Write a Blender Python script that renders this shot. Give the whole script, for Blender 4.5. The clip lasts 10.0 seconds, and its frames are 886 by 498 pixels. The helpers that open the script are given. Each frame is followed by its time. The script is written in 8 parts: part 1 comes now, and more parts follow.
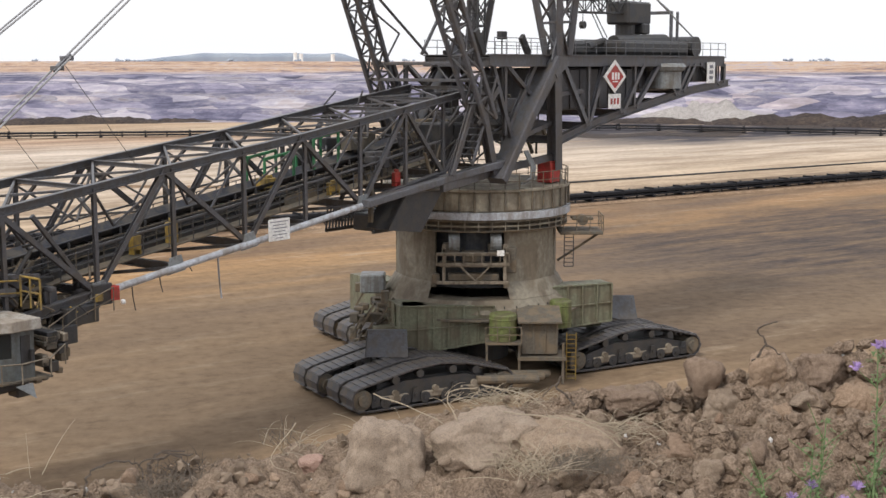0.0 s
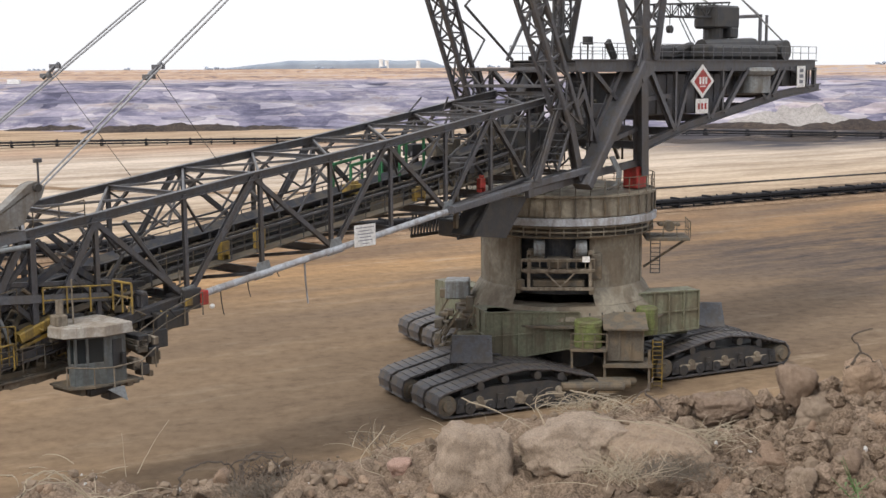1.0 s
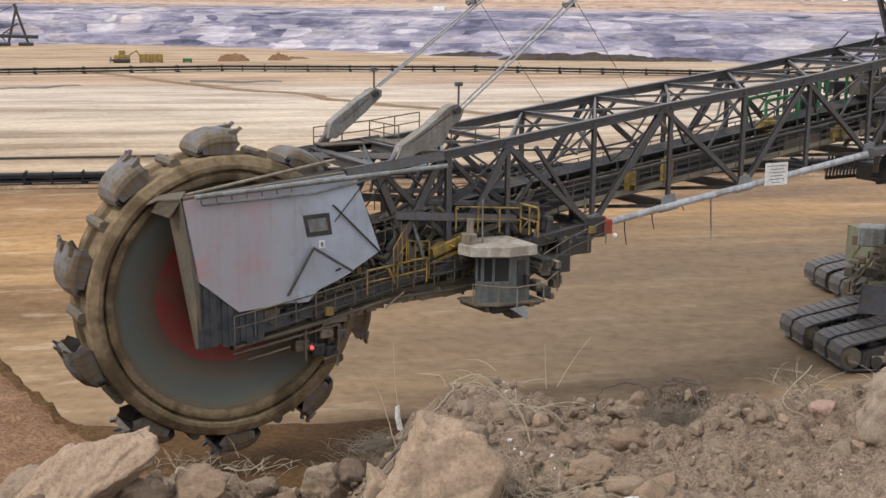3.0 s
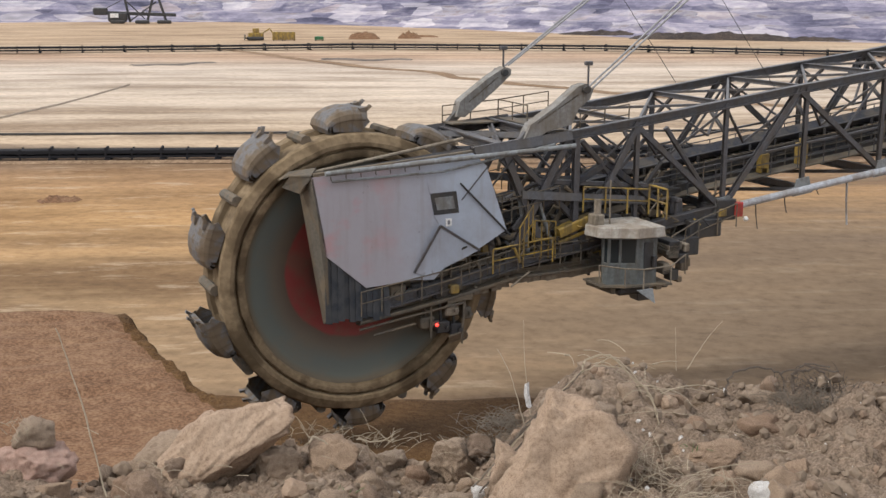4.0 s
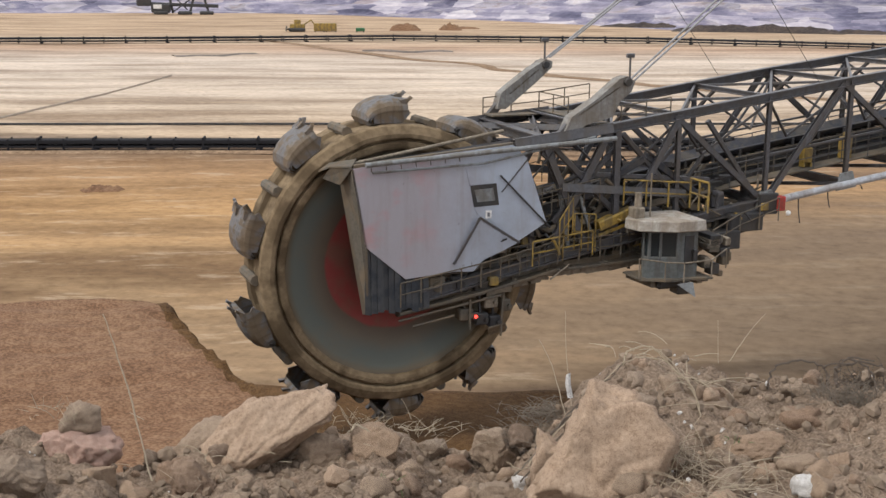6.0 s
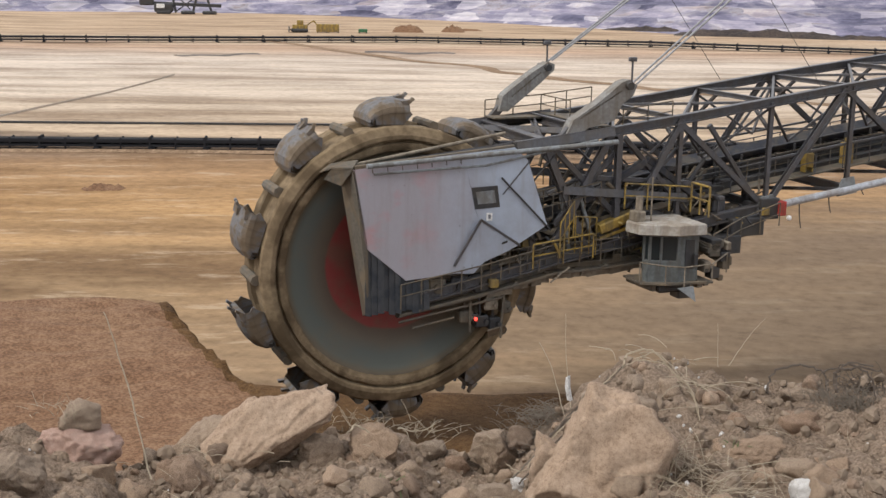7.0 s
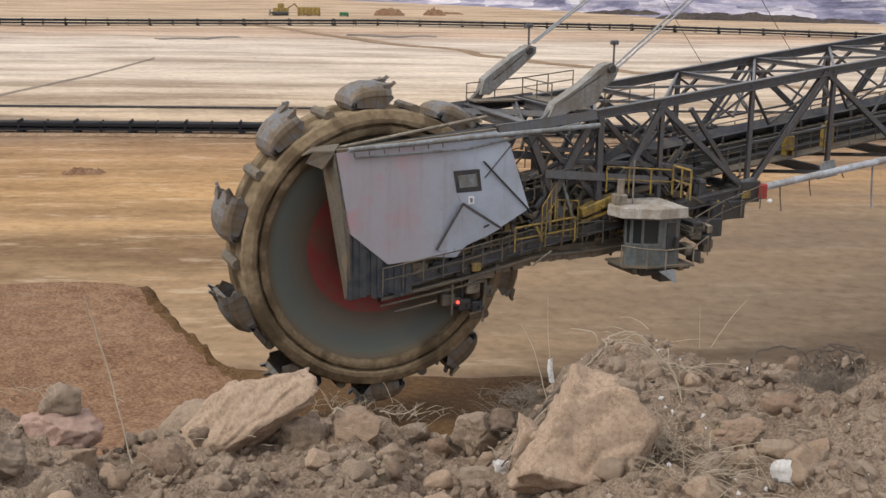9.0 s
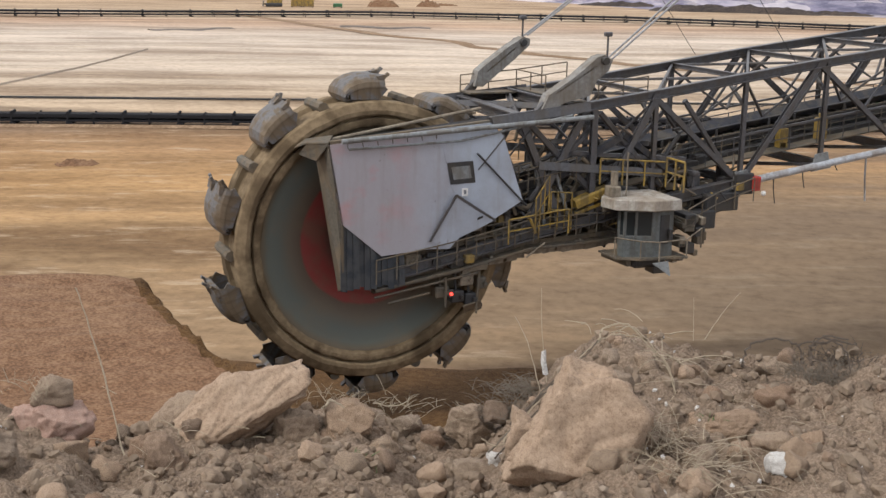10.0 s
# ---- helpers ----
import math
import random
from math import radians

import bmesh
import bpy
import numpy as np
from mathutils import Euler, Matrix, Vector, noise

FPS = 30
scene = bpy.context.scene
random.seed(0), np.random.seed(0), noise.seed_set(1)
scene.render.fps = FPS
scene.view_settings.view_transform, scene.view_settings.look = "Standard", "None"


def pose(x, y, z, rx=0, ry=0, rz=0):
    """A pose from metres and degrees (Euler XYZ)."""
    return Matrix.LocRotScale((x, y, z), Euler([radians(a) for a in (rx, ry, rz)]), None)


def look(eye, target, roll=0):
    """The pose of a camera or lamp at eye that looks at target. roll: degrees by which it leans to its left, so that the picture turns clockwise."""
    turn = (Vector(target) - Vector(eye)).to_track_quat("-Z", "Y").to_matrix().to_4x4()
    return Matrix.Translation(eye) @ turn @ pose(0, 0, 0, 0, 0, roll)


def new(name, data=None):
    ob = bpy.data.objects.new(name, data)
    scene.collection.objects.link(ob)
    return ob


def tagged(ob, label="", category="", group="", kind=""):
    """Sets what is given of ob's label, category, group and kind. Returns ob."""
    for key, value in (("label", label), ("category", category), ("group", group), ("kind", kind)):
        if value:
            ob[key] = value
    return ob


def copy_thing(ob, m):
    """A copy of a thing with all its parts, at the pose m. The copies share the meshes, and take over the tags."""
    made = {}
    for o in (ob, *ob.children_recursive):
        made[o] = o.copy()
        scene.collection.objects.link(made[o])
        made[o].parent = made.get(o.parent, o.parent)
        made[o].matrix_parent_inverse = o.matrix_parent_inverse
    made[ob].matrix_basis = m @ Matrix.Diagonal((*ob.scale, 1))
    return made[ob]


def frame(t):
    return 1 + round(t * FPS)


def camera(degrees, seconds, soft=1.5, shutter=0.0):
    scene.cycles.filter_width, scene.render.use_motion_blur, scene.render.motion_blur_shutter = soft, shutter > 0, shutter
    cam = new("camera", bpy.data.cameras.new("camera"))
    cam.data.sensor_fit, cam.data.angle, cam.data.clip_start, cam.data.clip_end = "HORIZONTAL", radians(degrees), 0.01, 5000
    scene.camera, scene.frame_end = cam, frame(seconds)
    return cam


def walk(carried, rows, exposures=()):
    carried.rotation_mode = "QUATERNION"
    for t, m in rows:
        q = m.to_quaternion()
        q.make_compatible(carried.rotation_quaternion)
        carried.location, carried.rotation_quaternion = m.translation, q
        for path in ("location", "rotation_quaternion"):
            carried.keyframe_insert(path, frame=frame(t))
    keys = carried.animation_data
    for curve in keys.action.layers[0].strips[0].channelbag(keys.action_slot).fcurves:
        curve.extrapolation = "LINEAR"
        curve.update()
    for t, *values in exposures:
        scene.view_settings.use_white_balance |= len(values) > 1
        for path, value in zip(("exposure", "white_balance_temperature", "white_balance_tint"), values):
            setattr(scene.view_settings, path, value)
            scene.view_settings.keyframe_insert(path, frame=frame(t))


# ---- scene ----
# ---------- camera ----------
cam = camera(38.42, 10.0)
EYE = Vector((0.0, 0.0, 20.0))
# seconds, dx, dy, dz from the eye, yaw, pitch, roll
ROWS = [
    (0.0, 0.000, 0.000, 0.000, 0.000, -8.300, 0.000),
    (0.5, -0.003, 0.008, -0.001, 0.164, -8.156, 0.220),
    (1.0, -0.014, -0.014, -0.003, 3.852, -8.016, -0.414),
    (1.5, -0.034, -0.006, -0.014, 8.650, -8.325, -0.591),
    (2.0, -0.055, -0.004, -0.021, 13.463, -8.881, -0.338),
    (2.5, -0.088, 0.000, -0.034, 17.974, -9.410, -0.111),
    (3.0, -0.122, -0.006, -0.042, 22.054, -11.078, 0.489),
    (3.2, -0.130, -0.012, -0.043, 23.351, -11.632, 0.914),
    (4.3, -0.122, -0.074, -0.032, 28.629, -11.976, 0.141),
    (4.5, -0.121, -0.080, -0.032, 28.826, -12.008, 0.180),
    (5.0, -0.125, -0.083, -0.035, 29.524, -12.333, 0.426),
    (5.5, -0.127, -0.080, -0.037, 29.613, -12.438, 0.421),
    (7.0, -0.124, -0.090, -0.037, 29.648, -12.353, 1.033),
    (7.5, -0.129, -0.089, -0.038, 29.621, -12.301, 1.342),
    (8.0, -0.128, -0.085, -0.040, 29.240, -12.687, 1.244),
    (8.5, -0.130, -0.080, -0.043, 28.985, -12.900, 1.312),
    (9.0, -0.131, -0.077, -0.045, 28.800, -13.071, 1.099),
    (9.5, -0.133, -0.072, -0.046, 28.799, -13.262, 1.100),
    (10.0, -0.137, -0.065, -0.049, 28.496, -13.433, 1.222),
]
walk(cam, [(t, pose(EYE.x + a, EYE.y + b, EYE.z + c, 90 + p, 0, y) @ pose(0, 0, 0, 0, 0, r)) for t, a, b, c, y, p, r in ROWS],
     exposures=[(0.0, 0.13), (10.0, 0.13)])

# ---------- light: bright overcast ----------
world = bpy.data.worlds.new("world")
scene.world = world
world.use_nodes = True
wn, wl = world.node_tree.nodes, world.node_tree.links
sky = wn.new("ShaderNodeTexSky")
sky.sky_type = "NISHITA"
sky.sun_disc = False
sky.sun_elevation = radians(48)
sky.sun_rotation = radians(215)
sky.dust_density = 4.0
veil = wn.new("ShaderNodeMixRGB")      # the even cloud layer over the clear sky
veil.inputs[0].default_value = 0.80
veil.inputs[2].default_value = (10.2, 10.3, 10.7, 1)
wl.new(sky.outputs[0], veil.inputs[1])
wl.new(veil.outputs[0], wn["Background"].inputs[0])
wn["Background"].inputs[1].default_value = 0.11
sun = new("sun", bpy.data.lights.new("sun", "SUN"))
sun.data.energy, sun.data.angle, sun.data.color = 1.9, radians(10), (1.0, 0.95, 0.87)
SUN_AZ, SUN_EL = radians(215), radians(48)
sun.matrix_world = look((0, 0, 60), Vector((0, 0, 60)) - Vector((math.sin(SUN_AZ) * math.cos(SUN_EL), math.cos(SUN_AZ) * math.cos(SUN_EL), math.sin(SUN_EL))))


# ---------- materials ----------
class Nodes:
    """A short way to write node materials."""
    def __init__(self, name, rough=0.8, metal=0.0):
        self.mat = bpy.data.materials.new(name)
        self.mat.use_nodes = True
        self.tree = self.mat.node_tree
        self.bsdf = self.tree.nodes["Principled BSDF"]
        self.bsdf.inputs["Roughness"].default_value = rough
        self.bsdf.inputs["Metallic"].default_value = metal
        if rough > 0.9:      # porous soil and stone hardly shine
            self.bsdf.inputs["Specular IOR Level"].default_value = 0.15
        self.coord = self.tree.nodes.new("ShaderNodeTexCoord").outputs["Object"]

    def node(self, kind):
        return self.tree.nodes.new(kind)

    def link(self, a, b):
        self.tree.links.new(a, b)

    def mapped(self, scale=(1, 1, 1), turn=0.0, source=None):
        m = self.node("ShaderNodeMapping")
        m.inputs["Scale"].default_value = scale
        m.inputs["Rotation"].default_value = (0, 0, turn)
        self.link(source or self.coord, m.inputs["Vector"])
        return m.outputs[0]

    def noise(self, scale, detail=5, vec=None, rough=0.6):
        n = self.node("ShaderNodeTexNoise")
        n.inputs["Scale"].default_value = scale
        n.inputs["Detail"].default_value = detail
        n.inputs["Roughness"].default_value = rough
        self.link(vec or self.coord, n.inputs["Vector"])
        return n.outputs[0]

    def ramp(self, fac, stops):
        r = self.node("ShaderNodeValToRGB")
        e = r.color_ramp.elements
        while len(e) < len(stops):
            e.new(0.5)
        for k, (p, c) in zip(e, stops):
            k.position = p
            k.color = (*c, 1) if len(c) == 3 else c
        self.link(fac, r.inputs[0])
        return r.outputs[0]

    def mix(self, fac, a, b, mode="MIX"):
        m = self.node("ShaderNodeMixRGB")
        m.blend_type = mode
        for s, i in ((fac, 0), (a, 1), (b, 2)):
            if isinstance(s, (int, float)):
                m.inputs[i].default_value = s
            elif isinstance(s, tuple):
                m.inputs[i].default_value = (*s, 1)
            else:
                self.link(s, m.inputs[i])
        return m.outputs[0]

    def bump(self, height, strength=0.4, dist=0.02):
        b = self.node("ShaderNodeBump")
        b.inputs["Strength"].default_value = strength
        b.inputs["Distance"].default_value = dist
        self.link(height, b.inputs["Height"])
        self.link(b.outputs[0], self.bsdf.inputs["Normal"])

    def done(self, colour):
        if isinstance(colour, tuple):
            self.bsdf.inputs["Base Color"].default_value = (*colour, 1)
        else:
            self.link(colour, self.bsdf.inputs["Base Color"])
        return self.mat


def painted(name, colour, dirt=(0.17, 0.13, 0.09), amount=0.5, rough=0.6, metal=0.0, scale=1.2, streak=True, runs=(3.2, 3.2, 0.35)):
    """Worn paint on steel: dust, rust streaks that run down, small bumps."""
    n = Nodes(name, rough, metal)
    big = n.noise(scale, 4, None, 0.5)
    fine = n.noise(scale * 6, 5)
    run = n.noise(1.0, 5, n.mapped(runs)) if streak else big
    vary = n.ramp(fine, [(0.38, tuple(c * 0.82 for c in colour)), (0.62, tuple(min(1, c * 1.14) for c in colour))])
    a = n.mix(n.ramp(big, [(0.47, (0, 0, 0)), (0.60, (amount,) * 3)]), vary, dirt)
    b = n.mix(n.ramp(run, [(0.50, (0, 0, 0)), (0.62, (amount,) * 3)]), a, tuple(d * 0.75 for d in dirt))
    n.bump(fine, 0.25, 0.015)
    return n.done(b)


def earth(name, dark, mid, light, scale=1.0, bump=0.6, dist=0.05, rough=0.95, per_object=False):
    """Loose soil or stone, with grain at two sizes."""
    n = Nodes(name, rough)
    big, fine, grit = n.noise(scale, 6), n.noise(scale * 7, 6), n.noise(scale * 40, 3)
    a = n.ramp(big, [(0.38, dark), (0.5, mid), (0.60, light)])
    b = n.mix(0.55, a, n.ramp(fine, [(0.38, tuple(0.8 * v for v in dark)), (0.5, mid), (0.62, tuple(1.12 * v for v in light))]))
    c = n.mix(0.42, b, n.ramp(grit, [(0.40, tuple(0.55 * v for v in dark)), (0.5, mid), (0.60, tuple(1.15 * v for v in light))]))
    if per_object:
        info = n.node("ShaderNodeObjectInfo").outputs["Random"]
        c = n.mix(0.7, c, n.ramp(info, [(0.0, (0.85, 0.85, 0.85)), (0.5, (1, 0.97, 0.93)), (0.8, (1.1, 1.02, 0.93)), (1.0, (0.95, 0.82, 0.72))]), "MULTIPLY")
    n.bump(n.mix(0.5, fine, grit), bump, dist)
    return n.done(c)


STEEL = painted("weathered_dark_steel", (0.076, 0.076, 0.085), (0.082, 0.068, 0.056), 0.6, 0.45)
STEEL_FAR = painted("weathered_grey_steel", (0.098, 0.101, 0.115), (0.088, 0.078, 0.068), 0.5, 0.42)
DARK = painted("oily_dark_steel", (0.032, 0.033, 0.037), (0.058, 0.05, 0.041), 0.55, 0.5)
DUSTY = painted("dust_covered_steel", (0.105, 0.092, 0.074), (0.165, 0.125, 0.082), 0.75, 0.85)
TUBE = painted("ochre_dusty_tower_steel", (0.22, 0.195, 0.15), (0.125, 0.092, 0.06), 0.6, 0.75, scale=0.6, runs=(1.1, 1.1, 0.28))
OLIVE = painted("olive_green_painted_steel", (0.15, 0.155, 0.105), (0.115, 0.09, 0.058), 0.6, 0.65, scale=0.8)
GREEN = painted("faded_green_paint", (0.125, 0.15, 0.048), (0.10, 0.082, 0.045), 0.6, 0.7)
PALE = painted("pale_grey_paint", (0.40, 0.42, 0.46), (0.22, 0.19, 0.16), 0.5, 0.5)
LIGHT = painted("light_grey_paint", (0.205, 0.22, 0.228), (0.13, 0.112, 0.09), 0.6, 0.55)
RED = painted("red_paint", (0.42, 0.035, 0.03), (0.12, 0.05, 0.03), 0.4, 0.5)
YELLOW = painted("yellow_paint", (0.33, 0.22, 0.045), (0.12, 0.09, 0.05), 0.65, 0.55)
GREENFRAME = painted("green_machine_paint", (0.03, 0.17, 0.07), (0.06, 0.07, 0.04), 0.4, 0.55)
RUBBER = painted("black_rubber", (0.02, 0.026, 0.036), (0.085, 0.085, 0.085), 0.4, 0.5, scale=2.0)
BELT = painted("dark_conveyor_belt", (0.03, 0.032, 0.042), (0.10, 0.085, 0.065), 0.55, 0.75)
PAD = painted("worn_track_steel", (0.072, 0.07, 0.076), (0.125, 0.098, 0.07), 0.6, 0.5, 0.25)
WHITE = painted("white_sign_enamel", (0.78, 0.78, 0.77), (0.5, 0.47, 0.42), 0.25, 0.4)
GREYTXT = painted("grey_sign_ink", (0.16, 0.17, 0.2), (0.3, 0.3, 0.3), 0.1, 0.6)
BUCKET = painted("worn_bucket_steel", (0.135, 0.132, 0.135), (0.15, 0.108, 0.066), 0.9, 0.65, 0.2)
RIM = painted("clay_caked_wheel_rim", (0.215, 0.16, 0.10), (0.12, 0.086, 0.052), 0.75, 0.92, scale=0.7, streak=False)
ROPE = painted("steel_rope", (0.30, 0.30, 0.31), (0.2, 0.2, 0.2), 0.3, 0.5)
GLASS = Nodes("dark_cab_glass", 0.08)
GLASS.bsdf.inputs["Specular IOR Level"].default_value = 0.6
GLASS = GLASS.done((0.02, 0.025, 0.028))
LAMP = Nodes("red_warning_lamp", 0.4)
LAMP.bsdf.inputs["Emission Color"].default_value = (1, 0.06, 0.04, 1)
LAMP.bsdf.inputs["Emission Strength"].default_value = 2.5
LAMP = LAMP.done((0.7, 0.03, 0.03))


def hood_material():
    """Blue-grey sheet with a faded red patch and dust washed down it."""
    n = Nodes("faded_blue_grey_sheet", 0.55)
    base = n.ramp(n.noise(0.7, 6), [(0.34, (0.335, 0.36, 0.42)), (0.5, (0.38, 0.425, 0.505)), (0.66, (0.42, 0.48, 0.575))])
    sep = n.node("ShaderNodeSeparateXYZ")
    n.link(n.coord, sep.inputs[0])
    # mauve undercoat and faded red paint near the wheel end of the sheet
    m = n.node("ShaderNodeMapRange")
    for i, v in enumerate((46.5, 53.0, 0, 1)):
        m.inputs[i + 1].default_value = v
    warp = n.node("ShaderNodeMath")
    warp.operation = "MULTIPLY_ADD"
    n.link(n.noise(0.45, 5), warp.inputs[0])
    warp.inputs[1].default_value = 3.0
    n.link(sep.outputs[0], warp.inputs[2])
    off = n.node("ShaderNodeMath")
    off.operation = "SUBTRACT"
    n.link(warp.outputs[0], off.inputs[0])
    off.inputs[1].default_value = 1.5
    n.link(off.outputs[0], m.inputs[0])
    c = n.mix(n.ramp(m.outputs[0], [(0.1, (0, 0, 0)), (0.45, (0.85, 0.85, 0.85))]), base, (0.355, 0.33, 0.36))
    worn = n.ramp(n.noise(0.55, 6, n.mapped((1, 1, 1.3))), [(0.47, (0, 0, 0)), (0.62, (0.75, 0.75, 0.75))])
    spot = n.mix(1.0, n.ramp(m.outputs[0], [(0.35, (0, 0, 0)), (0.7, (1, 1, 1)), (0.97, (0.8, 0.8, 0.8))]), worn, "MULTIPLY")
    c = n.mix(spot, c, (0.46, 0.25, 0.25))
    chip = n.ramp(n.noise(5.0, 4), [(0.66, (0, 0, 0)), (0.70, (0.5, 0.5, 0.5))])
    c = n.mix(chip, c, (0.15, 0.115, 0.09))
    run = n.noise(1.0, 5, n.mapped((2.2, 2.2, 0.25)))
    c = n.mix(n.ramp(run, [(0.52, (0, 0, 0)), (0.70, (0.28, 0.28, 0.28))]), c, (0.25, 0.215, 0.18))
    n.bump(n.noise(1.6, 3), 0.35, 0.05)
    return n.done(c)


HOOD = hood_material()
PLATE = painted("dusty_pale_grey_plate", (0.215, 0.21, 0.20), (0.155, 0.128, 0.098), 0.6, 0.75)


def disc_material():
    """Green-grey wheel disc with a red middle and rings of clay, by the distance from the axle."""
    n = Nodes("wheel_disc_paint", 0.7)
    sep = n.node("ShaderNodeSeparateXYZ")
    n.link(n.coord, sep.inputs[0])
    flat = n.node("ShaderNodeCombineXYZ")
    n.link(sep.outputs[0], flat.inputs[0])
    n.link(sep.outputs[2], flat.inputs[2])
    size = n.node("ShaderNodeVectorMath")
    size.operation = "LENGTH"
    n.link(flat.outputs[0], size.inputs[0])
    wob = n.node("ShaderNodeMath")
    wob.operation = "MULTIPLY_ADD"
    n.link(n.noise(0.7, 4), wob.inputs[0])
    wob.inputs[1].default_value = 0.22
    n.link(size.outputs["Value"], wob.inputs[2])
    div = n.node("ShaderNodeMath")
    div.operation = "DIVIDE"
    n.link(wob.outputs[0], div.inputs[0])
    div.inputs[1].default_value = 6.5
    c = n.ramp(div.outputs[0], [(0.0, (0.10, 0.085, 0.068)), (0.22, (0.13, 0.105, 0.08)), (0.29, (0.235, 0.07, 0.058)), (0.34, (0.285, 0.05, 0.046)), (0.452, (0.27, 0.05, 0.046)), (0.468, (0.12, 0.088, 0.066)),
                                (0.54, (0.13, 0.108, 0.082)), (0.62, (0.105, 0.117, 0.105)), (0.70, (0.112, 0.122, 0.106)), (0.735, (0.125, 0.10, 0.066)), (0.76, (0.06, 0.043, 0.028)), (0.90, (0.14, 0.10, 0.06))])
    c = n.mix(n.ramp(n.noise(0.6, 6), [(0.47, (0, 0, 0)), (0.64, (0.5, 0.5, 0.5))]), c, (0.15, 0.115, 0.076))
    n.bump(n.noise(3, 4), 0.2, 0.02)
    return n.done(c)


DISC = disc_material()


def ground_material():
    """Pit floor: long bands of clay, sand and dark soil along the way the machines travel, with wheel streaks."""
    n = Nodes("pit_floor_sand_and_clay", 0.97)
    turn = -math.atan2(0.56, 0.83)
    rot = n.mapped((1, 1, 1), turn)
    sep = n.node("ShaderNodeSeparateXYZ")
    n.link(rot, sep.inputs[0])
    streak = n.noise(1.0, 7, n.mapped((0.02, 0.10, 1), 0, rot), 0.62)
    fine = n.noise(1.0, 6, n.mapped((0.10, 0.42, 1), 0, rot), 0.72)
    big = n.noise(0.012, 4)
    add = n.node("ShaderNodeMath")
    add.operation = "MULTIPLY_ADD"
    n.link(streak, add.inputs[0])
    add.inputs[1].default_value = 30.0
    n.link(sep.outputs[1], add.inputs[2])
    q = n.node("ShaderNodeMapRange")
    for i, v in enumerate((15.0, 415.0, 0, 1)):
        q.inputs[i + 1].default_value = v
    n.link(add.outputs[0], q.inputs[0])
    band = n.ramp(q.outputs[0], [(0.00, (0.19, 0.137, 0.092)), (0.12, (0.245, 0.175, 0.113)), (0.20, (0.26, 0.172, 0.095)), (0.27, (0.345, 0.212, 0.10)), (0.33, (0.27, 0.166, 0.088)),
                                 (0.365, (0.115, 0.085, 0.066)), (0.395, (0.40, 0.31, 0.22)), (0.52, (0.46, 0.385, 0.31)), (0.72, (0.47, 0.40, 0.335)), (0.82, (0.36, 0.25, 0.175)), (0.9, (0.43, 0.34, 0.25)), (1.0, (0.38, 0.28, 0.19))])
    s1 = n.ramp(streak, [(0.37, (0.62, 0.57, 0.53)), (0.5, (1, 1, 1)), (0.61, (1.26, 1.26, 1.26))])
    c = n.mix(0.9, band, s1, "MULTIPLY")
    c = n.mix(0.75, c, n.ramp(fine, [(0.3, (0.74, 0.72, 0.70)), (0.5, (1, 1, 1)), (0.7, (1.25, 1.24, 1.22))]), "MULTIPLY")
    c = n.mix(n.ramp(fine, [(0.55, (0, 0, 0)), (0.63, (0.5, 0.5, 0.5))]), c, (0.42, 0.335, 0.24))
    c = n.mix(0.5, c, n.ramp(big, [(0.35, (0.8, 0.76, 0.72)), (0.65, (1.12, 1.12, 1.12))]), "MULTIPLY")
    # dark coal soil spilled in long tongues, darker grey-brown zones round the machine, and a brown haul track
    def window(value, a, b, c_, d):
        r = n.node("ShaderNodeMapRange")
        r.inputs[1].default_value, r.inputs[2].default_value = a, d
        n.link(value, r.inputs[0])
        w = d - a
        return n.ramp(r.outputs[0], [(0.0, (0, 0, 0)), ((b - a) / w, (1, 1, 1)), ((c_ - a) / w, (1, 1, 1)), (1.0, (0, 0, 0))])

    wander = n.node("ShaderNodeMath")
    wander.operation = "MULTIPLY_ADD"
    n.link(n.noise(0.035, 4), wander.inputs[0])
    wander.inputs[1].default_value = 40.0
    n.link(sep.outputs[1], wander.inputs[2])
    brown_zone = n.mix(1.0, window(sep.outputs[1], 52, 66, 96, 118), window(wander.outputs[0], -400, -300, 800, 900), "MULTIPLY")
    brown_zone = n.mix(1.0, brown_zone, window(sep.outputs[0], -8, 22, 130, 165), "MULTIPLY")
    c = n.mix(n.mix(1.0, brown_zone, (0.68, 0.68, 0.68), "MULTIPLY"), c, (0.145, 0.11, 0.08))
    tongue = n.mix(1.0, window(wander.outputs[0], 88, 104, 128, 148), window(sep.outputs[0], 72, 100, 260, 330), "MULTIPLY")
    tongue = n.mix(1.0, tongue, n.ramp(fine, [(0.36, (0.15, 0.15, 0.15)), (0.6, (1, 1, 1))]), "MULTIPLY")
    grey_zone = n.mix(1.0, window(wander.outputs[0], 96, 118, 150, 172), window(sep.outputs[0], 22, 66, 300, 380), "MULTIPLY")
    c = n.mix(n.mix(1.0, grey_zone, n.ramp(streak, [(0.36, (0.75, 0.75, 0.75)), (0.6, (0.15, 0.15, 0.15))]), "MULTIPLY"), c, (0.15, 0.112, 0.085))
    c = n.mix(tongue, c, (0.065, 0.052, 0.048))
    far = n.mix(1.0, window(wander.outputs[0], 238, 262, 340, 375), window(sep.outputs[0], 185, 240, 520, 600), "MULTIPLY")
    c = n.mix(n.mix(1.0, far, n.ramp(streak, [(0.34, (0.1, 0.1, 0.1)), (0.46, (1, 1, 1))]), "MULTIPLY"), c, (0.06, 0.055, 0.062))
    clod = n.noise(0.9, 6, None, 0.7)
    c = n.mix(0.8, c, n.ramp(clod, [(0.33, (0.72, 0.70, 0.68)), (0.5, (1, 1, 1)), (0.68, (1.2, 1.2, 1.2))]), "MULTIPLY")
